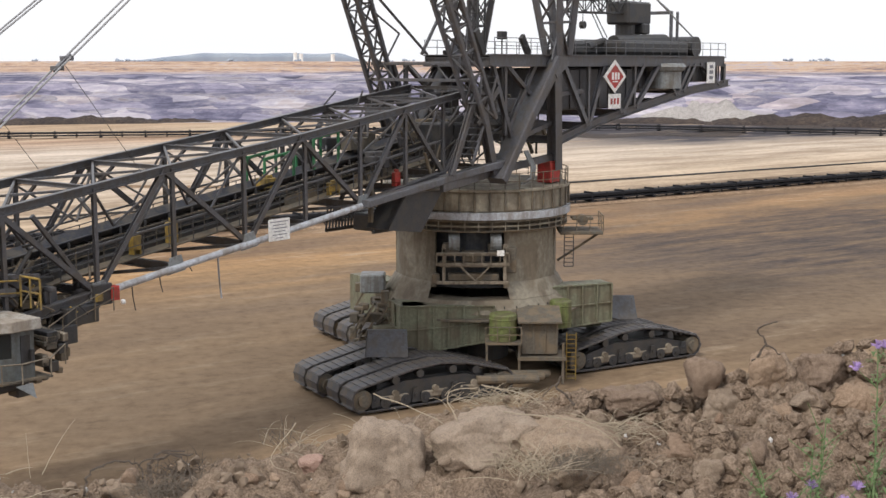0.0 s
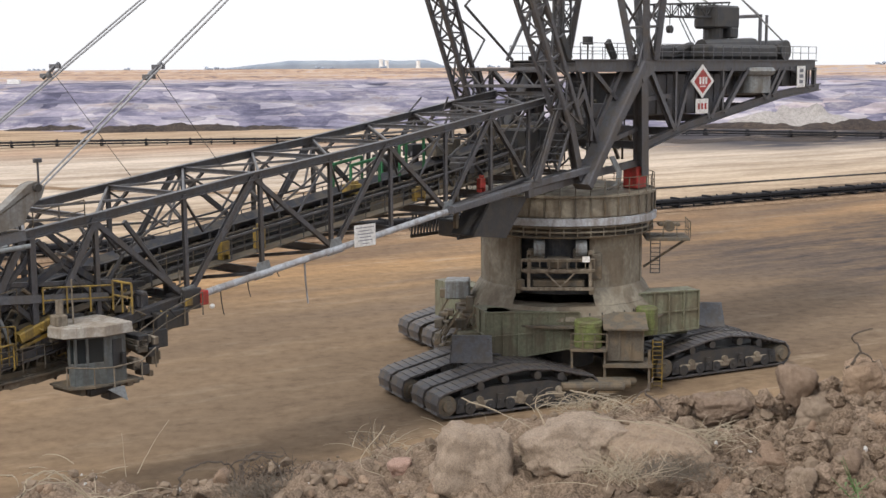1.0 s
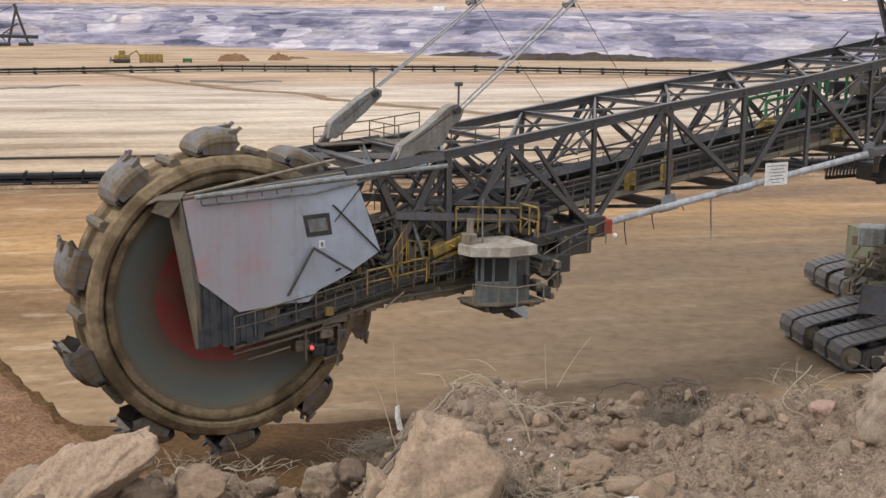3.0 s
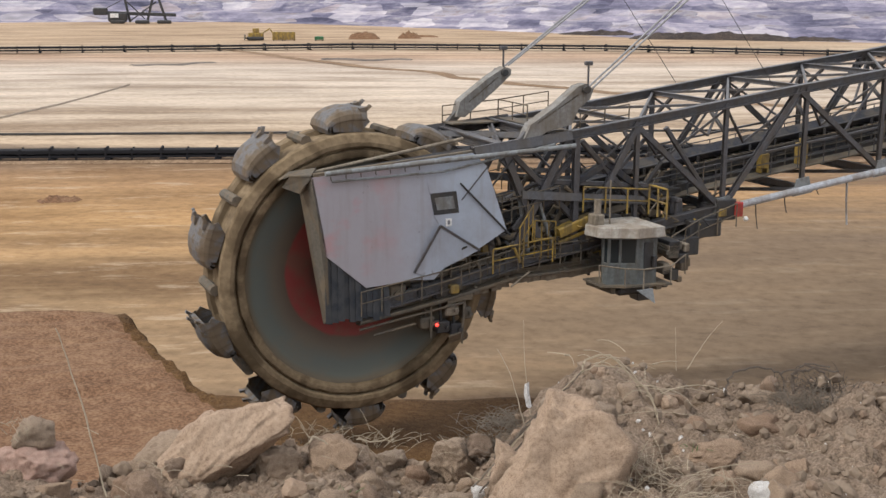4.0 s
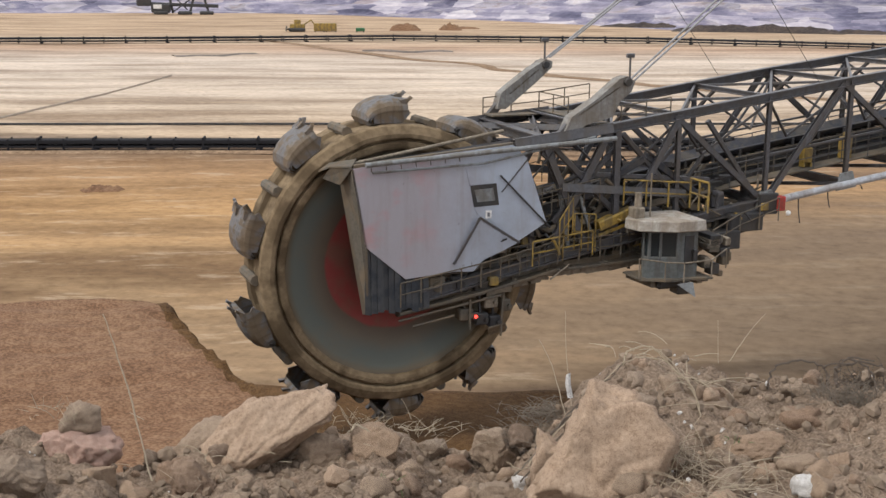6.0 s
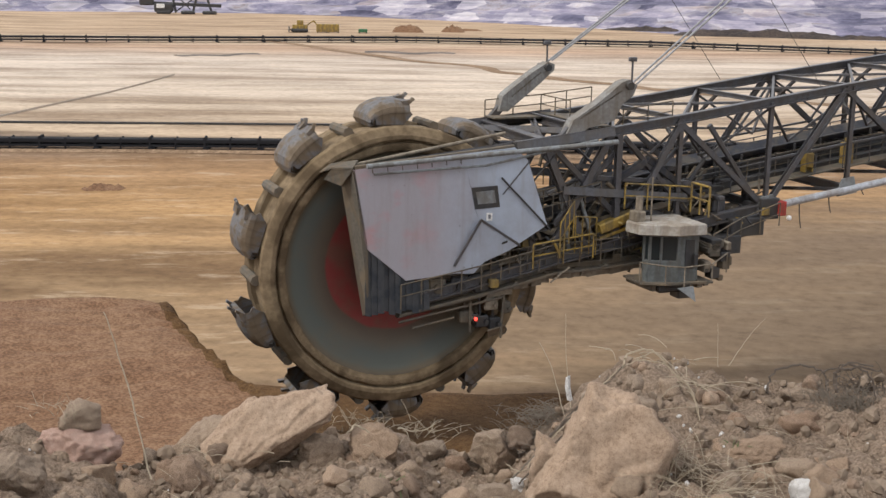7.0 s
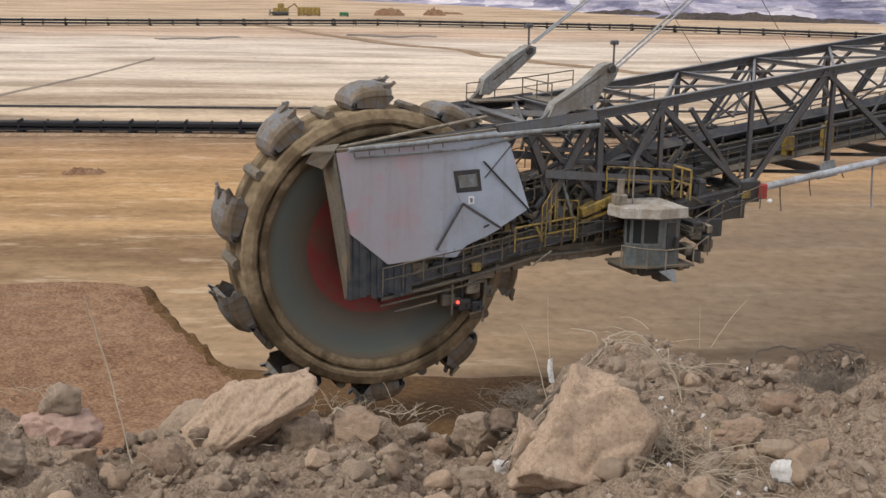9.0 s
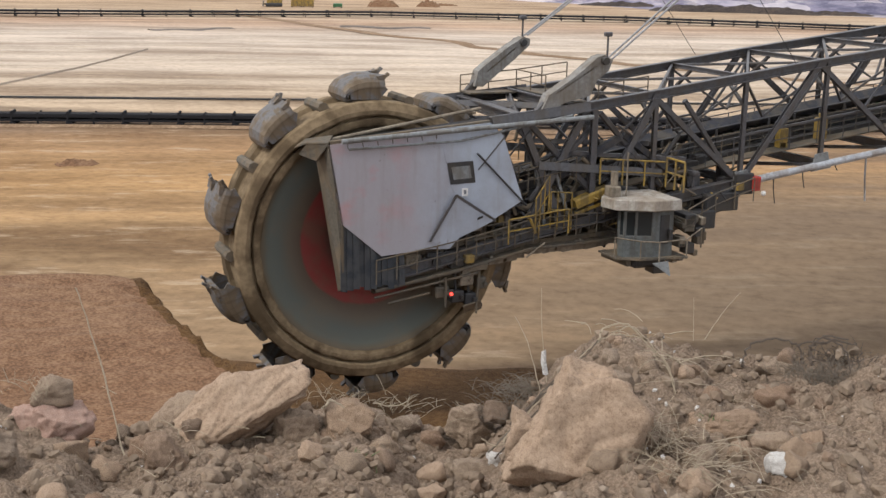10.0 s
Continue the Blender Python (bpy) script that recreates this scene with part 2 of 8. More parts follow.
    n.bump(n.mix(0.5, fine, n.noise(1.2, 5)), 0.6, 0.15)
    return n.done(c)


GROUND = ground_material()
CLAY = earth("cut_red_brown_clay", (0.12, 0.062, 0.034), (0.18, 0.10, 0.058), (0.245, 0.152, 0.092), 0.22, 0.5, 0.06)
FRESH = earth("damp_fresh_cut_clay", (0.06, 0.031, 0.013), (0.105, 0.057, 0.024), (0.155, 0.088, 0.04), 0.4, 0.6, 0.08)
BANK = earth("dry_grey_brown_rubble_soil", (0.13, 0.095, 0.069), (0.22, 0.162, 0.119), (0.31, 0.237, 0.178), 2.6, 1.0, 0.03)
STONE = earth("dusty_clay_stone", (0.19, 0.14, 0.104), (0.30, 0.231, 0.174), (0.39, 0.312, 0.243), 6.0, 0.6, 0.012, per_object=True)
PALECLAY = earth("pale_dusty_clay", (0.22, 0.168, 0.127), (0.335, 0.262, 0.202), (0.42, 0.338, 0.267), 3.5, 0.6, 0.02)
TAN = earth("tan_sandstone", (0.24, 0.165, 0.113), (0.36, 0.262, 0.188), (0.445, 0.34, 0.256), 3.0, 0.5, 0.02)
REDSTONE = earth("reddish_clay_lump", (0.125, 0.09, 0.068), (0.225, 0.163, 0.122), (0.31, 0.238, 0.185), 5.0, 0.55, 0.01, per_object=True)
PINK = earth("pinkish_brick_stone", (0.24, 0.14, 0.108), (0.39, 0.255, 0.205), (0.48, 0.36, 0.30), 8.0, 0.55, 0.01)
CHALK = earth("pale_quartz_stone", (0.30, 0.28, 0.265), (0.50, 0.48, 0.46), (0.68, 0.67, 0.65), 9.0, 0.5, 0.006)
SPOIL = earth("pale_grey_spoil", (0.24, 0.22, 0.215), (0.34, 0.315, 0.30), (0.43, 0.405, 0.39), 0.15, 0.6, 0.2)
CRUST = painted("sand_crusted_steel", (0.23, 0.195, 0.15), (0.14, 0.112, 0.082), 0.7, 0.85)
MATT = Nodes("matt_black_belt", 0.95).done((0.022, 0.022, 0.025))
COAL = earth("dark_coal_soil", (0.025, 0.022, 0.024), (0.05, 0.042, 0.04), (0.10, 0.075, 0.06), 0.12, 0.6, 0.2)
STRAW = Nodes("dry_straw", 0.8).done((0.33, 0.275, 0.20))
DEAD = Nodes("dead_dark_twig", 0.85).done((0.085, 0.065, 0.05))
FLUFF = Nodes("grey_dead_root_hair", 0.9).done((0.15, 0.125, 0.10))
LEAF = Nodes("thistle_green", 0.6).done((0.085, 0.14, 0.045))
PETAL = Nodes("thistle_lilac", 0.7).done((0.36, 0.25, 0.50))


def face_material():
    """Far pit wall: grey-violet overburden with dark coal seams and pale heaps; brown sand on the upper bench."""
    n = Nodes("layered_pit_wall", 0.97)
    sep = n.node("ShaderNodeSeparateXYZ")
    n.link(n.coord, sep.inputs[0])
    patch = n.noise(1.0, 7, n.mapped((0.026, 0.026, 0.07)), 0.72)
    grain = n.noise(1.0, 5, n.mapped((0.13, 0.13, 0.5)), 0.7)
    layer = n.noise(1.0, 4, n.mapped((0.005, 0.005, 0.55)))
    lower = n.ramp(n.mix(0.3, patch, grain), [(0.38, (0.04, 0.04, 0.065)), (0.45, (0.12, 0.115, 0.175)), (0.50, (0.235, 0.22, 0.30)), (0.535, (0.33, 0.305, 0.365)), (0.565, (0.50, 0.47, 0.50)), (0.60, (0.36, 0.30, 0.29))])
    upper = n.ramp(n.mix(0.5, grain, n.noise(1.0, 5, n.mapped((0.004, 0.004, 0.9)))), [(0.40, (0.12, 0.105, 0.125)), (0.46, (0.33, 0.22, 0.165)), (0.5, (0.42, 0.285, 0.20)), (0.55, (0.48, 0.37, 0.285)), (0.61, (0.33, 0.30, 0.345))])
    cell = n.node("ShaderNodeTexVoronoi")      # slumped blocks and pale heaps
    cell.inputs["Scale"].default_value = 1.0
    bent = n.mix(0.2, n.mapped((0.095, 0.095, 0.24)), n.mix(1.0, n.node("ShaderNodeTexNoise").outputs["Color"], (4.0, 4.0, 4.0), "MULTIPLY"))
    n.link(bent, cell.inputs["Vector"])
    tone = n.node("ShaderNodeSeparateColor")
    n.link(cell.outputs["Color"], tone.inputs[0])
    blocks = n.ramp(tone.outputs[0], [(0.0, (0.035, 0.035, 0.06)), (0.3, (0.10, 0.10, 0.15)), (0.55, (0.21, 0.20, 0.27)), (0.75, (0.36, 0.335, 0.385)), (0.9, (0.56, 0.53, 0.55)), (1.0, (0.40, 0.32, 0.29))])
    lower = n.mix(0.46, lower, blocks)
    lower = n.mix(0.35, lower, n.ramp(layer, [(0.40, (0.42, 0.42, 0.48)), (0.47, (0.95, 0.95, 0.95)), (0.58, (1.3, 1.24, 1.18))]), "MULTIPLY")
    up = n.node("ShaderNodeMapRange")
    for i, v in enumerate((14.6, 16.2, 0, 1)):
        up.inputs[i + 1].default_value = v
    add = n.node("ShaderNodeMath")
    add.operation = "MULTIPLY_ADD"
    n.link(patch, add.inputs[0])
    add.inputs[1].default_value = 4.0
    n.link(sep.outputs[2], add.inputs[2])
    off = n.node("ShaderNodeMath")
    off.operation = "SUBTRACT"
    n.link(add.outputs[0], off.inputs[0])
    off.inputs[1].default_value = 2.0
    n.link(off.outputs[0], up.inputs[0])
    return n.done(n.mix(up.outputs[0], lower, upper))


FACE = face_material()
# distance haze painted into the colour: pale blue instead of woodland green
HILL = Nodes("far_hill_haze_blue", 1.0)
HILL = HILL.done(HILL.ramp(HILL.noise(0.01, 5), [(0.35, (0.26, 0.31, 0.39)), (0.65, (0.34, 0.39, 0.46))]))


# ---------- mesh helpers ----------
def mesh_object(name, bm, material, smooth=False):
    me = bpy.data.meshes.new(name)
    bm.to_mesh(me)
    bm.free()
    for m in (material if isinstance(material, (list, tuple)) else (material,)):
        me.materials.append(m)
    if smooth:
        me.polygons.foreach_set("use_smooth", [True] * len(me.polygons))
    return new(name, me)


def part(name, bm, material, parent, label="", smooth=False):
    ob = mesh_object(name, bm, material, smooth)
    ob.parent = parent
    return tagged(ob, label)


def thing(name, m, label, category, group="", kind=""):
    ob = new(name)
    ob.matrix_world = m
    return tagged(ob, label, category, group, kind)


def basis(p, q, up=(0, 0, 1)):
    """A frame at p whose z runs to q, and whose y leans towards up."""
    z = (Vector(q) - Vector(p)).normalized()
    x = Vector(up).cross(z)
    if x.length < 1e-4:
        x = Vector((1, 0, 0))
    x.normalize()
    m = Matrix((x, z.cross(x), z)).transposed().to_4x4()
    m.translation = Vector(p)
    return m


def prism(bm, p, q, profile, up=(0, 0, 1)):
    """A bar of the given section from p to q."""
    m, length = basis(p, q, up), (Vector(q) - Vector(p)).length
    a = [bm.verts.new(m @ Vector((x, y, 0))) for x, y in profile]
    b = [bm.verts.new(m @ Vector((x, y, length))) for x, y in profile]
    n = len(profile)
    bm.faces.new(a[::-1])
    bm.faces.new(b)
    for i in range(n):
        bm.faces.new((a[i], a[(i + 1) % n], b[(i + 1) % n], b[i]))


def bar(bm, p, q, w, h=None, up=(0, 0, 1)):
    h = h or w
    c = min(w, h) * 0.12
    x, y = w / 2, h / 2
    prism(bm, p, q, [(-x + c, -y), (x - c, -y), (x, -y + c), (x, y - c), (x - c, y), (-x + c, y), (-x, y - c), (-x, -y + c)], up)


def ibeam(bm, p, q, w, h, t=0.05, up=(0, 0, 1)):
    x, y, k = w / 2, h / 2, t / 2
    prism(bm, p, q, [(-x, -y), (x, -y), (x, -y + t), (k, -y + t), (k, y - t), (x, y - t), (x, y), (-x, y), (-x, y - t), (-k, y - t), (-k, -y + t), (-x, -y + t)], up)


def pipe(bm, p, q, r, n=8):
    prism(bm, p, q, [(r * math.cos(2 * math.pi * i / n), r * math.sin(2 * math.pi * i / n)) for i in range(n)])


def box(bm, lo, hi, bevel=0.0):
    """A box between two corners, with chamfered edges if asked."""
    made = bmesh.ops.create_cube(bm, size=1.0)["verts"]
    for v in made:
        v.co = Vector([lo[i] + (hi[i] - lo[i]) * (v.co[i] + 0.5) for i in range(3)])
    if bevel:
        edges = list({e for v in made for e in v.link_edges})
        bmesh.ops.bevel(bm, geom=edges, offset=bevel, segments=1, affect="EDGES")


def lathe(bm, rings, n=48, start=0.0, sweep=2 * math.pi, centre=(0, 0, 0), axis="z"):
    """Turns (radius, height) points round an axis."""
    closed = sweep > 6.28
    cols = n if closed else n + 1
    grid = []
    for i in range(cols):
        a = start + sweep * i / n
        row = []
        for r, h in rings:
            v = (r * math.cos(a), r * math.sin(a), h) if axis == "z" else (r * math.cos(a), h, r * math.sin(a))
            row.append(bm.verts.new(Vector(v) + Vector(centre)))
        grid.append(row)
    for i in range(n):
        a, b = grid[i], grid[(i + 1) % cols]
        for j in range(len(rings) - 1):
            bm.faces.new((a[j], b[j], b[j + 1], a[j + 1]))


def rail(bm, points, height=1.05, post=1.5, r=0.03, mid=True):
    """A handrail along a line of floor points."""
    for a, b in zip(points[:-1], points[1:]):
        a, b = Vector(a), Vector(b)
        n = max(1, round((b - a).length / post))
        for i in range(n + 1):
            p = a.lerp(b, i / n)
            pipe(bm, p, p + Vector((0, 0, height)), r, 5)
        for h in ((height, height * 0.52) if mid else (height,)):
            pipe(bm, a + Vector((0, 0, h)), b + Vector((0, 0, h)), r, 5)


def railing(name, points, height, post, r, mat, parent, label="", mid=True):
    """A railing as a part: its top bar, with the knee bar and every post under it."""
    points = [Vector(p) for p in points]
    bm = bmesh.new()
    for a, b in zip(points[:-1], points[1:]):
        pipe(bm, a + Vector((0, 0, height)), b + Vector((0, 0, height)), r, 6)
    top = part(name, bm, mat, parent, label)
    for i, (a, b) in enumerate(zip(points[:-1], points[1:])):
        if mid:
            bm = bmesh.new()
            pipe(bm, a + Vector((0, 0, height * 0.52)), b + Vector((0, 0, height * 0.52)), r * 0.85, 5)
            part("knee_bar", bm, mat, top)
        n = max(1, round((b - a).length / post))
        for k in range(0 if i == 0 else 1, n + 1):
            p = a.lerp(b, k / n)
            bm = bmesh.new()
            pipe(bm, p, p + Vector((0, 0, height)), r, 5)
            part("post", bm, mat, top)
    return top


def plate(bm, pts, depth):
    """A flat sheet of any outline with a thickness along depth."""
    d = Vector(depth)
    a = [bm.verts.new(Vector(p)) for p in pts]
    b = [bm.verts.new(Vector(p) + d) for p in pts]
    bm.faces.new(a)
    bm.faces.new(b[::-1])
    for i in range(len(pts)):
        j = (i + 1) % len(pts)
        bm.faces.new((a[j], a[i], b[i], b[j]))
    bmesh.ops.recalc_face_normals(bm, faces=bm.faces)


def lerp_table(x, table):
    return float(np.interp(x, [a for a, _ in table], [b for _, b in table]))


def dirv(az, el):
    """A unit vector at az degrees left of the y axis and el degrees above the horizon."""
    a, e = radians(az), radians(el)
    return Vector((-math.sin(a) * math.cos(e), math.cos(a) * math.cos(e), math.sin(e)))


def sheet(name, rows, material, smooth=True):
    """A surface from rows of points."""
    w = len(rows[0])
    me = bpy.data.meshes.new(name)
    me.from_pydata([p for r in rows for p in r], [], [(i * w + j, i * w + j + 1, (i + 1) * w + j + 1, (i + 1) * w + j) for i in range(len(rows) - 1) for j in range(w - 1)])
    me.materials.append(material) if not isinstance(material, (list, tuple)) else [me.materials.append(m) for m in material]
    if smooth:
        me.polygons.foreach_set("use_smooth", [True] * len(me.polygons))
    return new(name, me)


# ---------- terrain ----------
FOOT = [(-180, 500), (-30, 452), (-10, 452), (19, 462), (27, 520), (37, 590), (180, 600)]


def pit_height(az, r):
    f = lerp_table(az, FOOT)
    x, y = -math.sin(radians(az)) * r, math.cos(radians(az)) * r
    if r < f:
        return 0.12 * noise.noise((x * 0.05, y * 0.05, 0)) + 0.05 * noise.noise((x * 0.3, y * 0.3, 3)) if r < 300 else 0.25 * noise.noise((x * 0.03, y * 0.03, 0))
    wob = noise.noise((x * 0.012, y * 0.012, 5))
    k = r - f
    steps = [(0, 0.0), (10, 3.6), (26, 4.0), (36, 8.0), (52, 8.4), (62, 11.9), (120, 12.4), (135, 14.2), (260, 15.4), (280, 17.6), (430, 18.6), (450, 21.0), (520, 21.6), (4000, 20.6)]
    z = lerp_table(k + 5 * wob, steps)
    return z + (0.9 * noise.noise((x * 0.05, y * 0.05, 9)) + 0.5 * noise.noise((x * 0.15, y * 0.15, 2))) * min(1, k / 10) * (1 if k < 480 else 0.1)


AZS = [a * 0.4 for a in range(-75, 151)] + [60 + 6 * k for k in range(1, 45)] + [330 + 0.0]
AZS = [a for a in AZS if a < 330] + [330.0]
KS = [0, 2, 5, 8, 10, 13, 18, 22, 26, 29, 33, 36, 40, 46, 52, 55, 59, 62, 70, 85, 100, 118, 124, 130, 136, 150, 180, 220, 258, 266, 274, 282, 320, 370, 428, 436, 444, 452, 480, 520, 700, 1200, 2500, 4000]
near_r = [14, 20, 26, 32, 38, 44, 50, 56, 62, 70, 80, 90, 100, 115, 130, 150, 175, 200, 230, 260, 300, 340, 380, 410]
rows = []
for a in AZS:
    az = a if a <= 180 else a - 360
    f = lerp_table(az, FOOT)
    row = []
    for r in near_r + [f - 15 + 0.0] + [f + k for k in KS]:
        row.append((-math.sin(radians(a)) * r, math.cos(radians(a)) * r, pit_height(az, r)))
    rows.append(row)
ground = sheet("ground", rows, [GROUND, FACE])
ground.data.polygons.foreach_set("material_index", [1 if (i % (len(rows[0]) - 1)) >= len(near_r) else 0 for i in range(len(ground.data.polygons))])
tagged(ground, "sandy open-pit floor and stepped grey-violet pit walls", "ground", kind="structure")

# the far hill, its haze put into the colour as blue
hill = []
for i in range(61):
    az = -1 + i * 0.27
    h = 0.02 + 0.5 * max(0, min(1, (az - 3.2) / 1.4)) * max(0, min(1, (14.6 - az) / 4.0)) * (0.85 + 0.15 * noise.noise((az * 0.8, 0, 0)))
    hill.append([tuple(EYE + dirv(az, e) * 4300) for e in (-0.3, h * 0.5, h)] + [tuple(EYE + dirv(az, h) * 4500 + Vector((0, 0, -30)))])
tagged(sheet("backdrop", hill, HILL), "low wooded spoil hill, coloured blue for haze", "hill", kind="structure")

# the bench that the wheel is cutting: a step with a hollow cut face, a ring sector round the slewing axis
AXIS = Vector((3.1, 84.0, 0))


def bench_rows():
    out = []
    for i in range(260):
        th0 = 230.1 + 40 * i / 259
        row = []
        prof = [(56.6, 0.0), (57.2, 0.8), (57.9, 2.2), (58.5, 3.8), (59.0, 5.3), (59.25, 6.2), (59.5, 6.5)] + [(59.5 + k, 6.5) for k in (0.4, 0.9, 1.6, 2.5, 3.5, 5, 6.5, 8, 10, 12, 14, 17, 20, 24, 30, 40, 55)]
        for rho, z in prof:
            th = radians(th0 - 2.2 * min(1.0, max(0.0, rho - 59.5) / 7) * (270.1 - th0) / 40)
            x, y = AXIS.x + rho * math.cos(th), AXIS.y + rho * math.sin(th)
            n1 = noise.noise((x * 0.25, y * 0.25, 1)) * 0.2 + noise.noise((x * 0.9, y * 0.9, z)) * 0.13 + noise.noise((x * 2.5, y * 2.5, z * 2)) * 0.12
            if z < 6.4 and z > 0.1:
                x, y = x + n1 * 0.8 * math.cos(th), y + n1 * 0.8 * math.sin(th)
            row.append((x, y, z + (n1 if z > 5 else n1 * 0.3) + ((0.22 * noise.noise((x * 1.3, y * 1.3, 7)) + 0.2 * noise.noise((x * 3.1, y * 3.1, 7)) - 0.1) if rho < 60.2 and z > 5 else 0.05 * noise.noise((x * 2, y * 2, 5)) if z > 6 else 0)))
        out.append(row)
    first = [(x + 1.5, y + 2.2, min(z, 0.0)) for x, y, z in out[0]]
    mid = [(x + 0.7, y + 1.0, z * 0.55) for x, y, z in out[0]]
    return [first, mid] + out


bench = sheet("ground_bench", bench_rows(), [CLAY, FRESH])
bench.data.polygons.foreach_set("material_index", [1 if i % 23 < 7 else 0 for i in range(len(bench.data.polygons))])
tagged(bench, "red-brown clay bench with a freshly cut face", "earth bench", kind="structure")
fl = []
for i in range(80):
    row = []
    for k in range(36):
        rho = 36.0 + 21.4 * k / 35
        begin = 227.7 - (rho - 43.1) * 0.4 + 0.25 * noise.noise((rho * 0.8, 0, 4))
        th = radians(begin + (266 - begin) * i / 79)
        x, y = AXIS.x + rho * math.cos(th), AXIS.y + rho * math.sin(th)
        row.append((x, y, (0.30 if k and i else -0.3) + 0.10 * noise.noise((x * 0.5, y * 0.5, 0)) + 0.05 * noise.noise((x * 2, y * 2, 0))))
    fl.append(row)
tagged(sheet("ground_cut_floor", fl, FRESH), "damp brown floor of the fresh cut", "ground", kind="structure")

# the bank on which the camera stands
CREST = [(-60, -11), (-40, -11.2), (-25, -11.4), (-19.4, -11.8), (-16.8, -12.3), (-14.2, -13.4), (-12, -14.1), (-8.2, -14.5), (-5.6, -14.7), (-2, -14.8), (1.2, -15.9), (5.14, -16.6), (7.65, -17.3), (10.38, -17.1),
         (13.48, -17.6), (15.32, -18), (17.92, -17.9), (19.72, -17.5), (21.72, -17), (23.52, -17.7), (26.12, -20.1), (27.42, -21.5), (29.32, -22), (31.42, -22), (34.42, -20.7), (38.12, -21), (42.02, -20.6), (45.22, -21.6), (46.42, -21.8), (48.02, -20.6), (50.72, -20.2), (61.72, -20), (101.72, -20)]


def bank_height(az, r):
    e = lerp_table(az, CREST)
    behind = max(0.0, min(1.0, (abs(az - 15) - 80) / 40))
    rc = 5.0 + 45 * behind
    zc = 20 + 5.0 * math.tan(radians(e)) - 0.02
    zc = zc * (1 - behind) + 18.4 * behind
    z0 = min(18.36, zc + 0.32)
    x, y = -math.sin(radians(az)) * r, math.cos(radians(az)) * r
    if r <= rc:
        k = max(0.0, (r - 3.0) / (rc - 3.0))
        z = z0 + (zc - z0) * k
    else:
        z = zc - (r - rc) * 0.45 - max(0.0, r - rc - 0.5) * 0.55
    rough = 0.055 * noise.noise((x * 2.2, y * 2.2, 1)) + 0.035 * noise.noise((x * 5, y * 5, 2)) + 0.028 * noise.noise((x * 11, y * 11, 3)) + 0.018 * noise.noise((x * 22, y * 22, 4))
    if r < 6.2:      # rounded clods with creases between them
        rough += 0.075 * abs(noise.noise((x * 4.2, y * 4.2, 6))) + 0.05 * abs(noise.noise((x * 9.5, y * 9.5, 7))) + 0.03 * abs(noise.noise((x * 19, y * 19, 8))) - 0.045
    return z + rough * (1.0 if r < 6 else 2.0) * (1.0 + 0.9 * max(0.0, min(1.0, (-4 - az) / 5, (az + 110) / 40))) * min(1.0, max(0.2, (r - 1.0) / 2.0))


rs = [0.0, 1.0, 2.0, 2.6] + [3.0 + 0.02 * i for i in range(130)] + [5.65, 5.8, 6.1, 6.6, 7.4, 8.6, 10, 12, 15, 19, 24, 30]
azs = [-180 + 8 * i for i in range(19)] + [-30 + 0.24 * i for i in range(368)] + [64 + 8 * i for i in range(15)] + [180]
rows = [[(-math.sin(radians(a)) * r, math.cos(radians(a)) * r, bank_height(a, r)) for r in rs] for a in azs]
tagged(sheet("ground_bank", rows, BANK), "dry grey-brown rubble bank at the pit edge", "earth bank", kind="structure")


def on_bank(az, el):
    """Where the sight line from the eye at these angles meets the bank, at the crest at the farthest."""
    d = dirv(az, el)
    r = 3.2
    while r < 5.0:
        p = EYE + d * (r / math.cos(radians(el)))
        if p.z <= bank_height(az, r):
            return p
        r += 0.02
    return EYE + d * (4.9 / math.cos(radians(el)))


# ---------- the excavator: slewing part, in a frame with x along the wheel boom, y to its near side ----------
BOOM_TURN = -128.35
SLEW = pose(AXIS.x, AXIS.y, 0, 0, 0, BOOM_TURN)
HALF = 3.0
TOP = [(-1, 19.3), (4.6, 18.5), (12.25, 17.4), (20.7, 16.2), (29.7, 15.1), (38.4, 13.9), (41.5, 13.5), (46, 13.0)]
BOT = [(2.3, 13.7), (8.8, 13.5), (16, 12.3), (24.5, 11.1), (29, 10.5), (33.6, 9.85), (38, 9.2), (44, 8.2), (50, 7.0)]


def zt(s):
    return lerp_table(s, TOP)


def zb(s):
    return lerp_table(s, BOT)


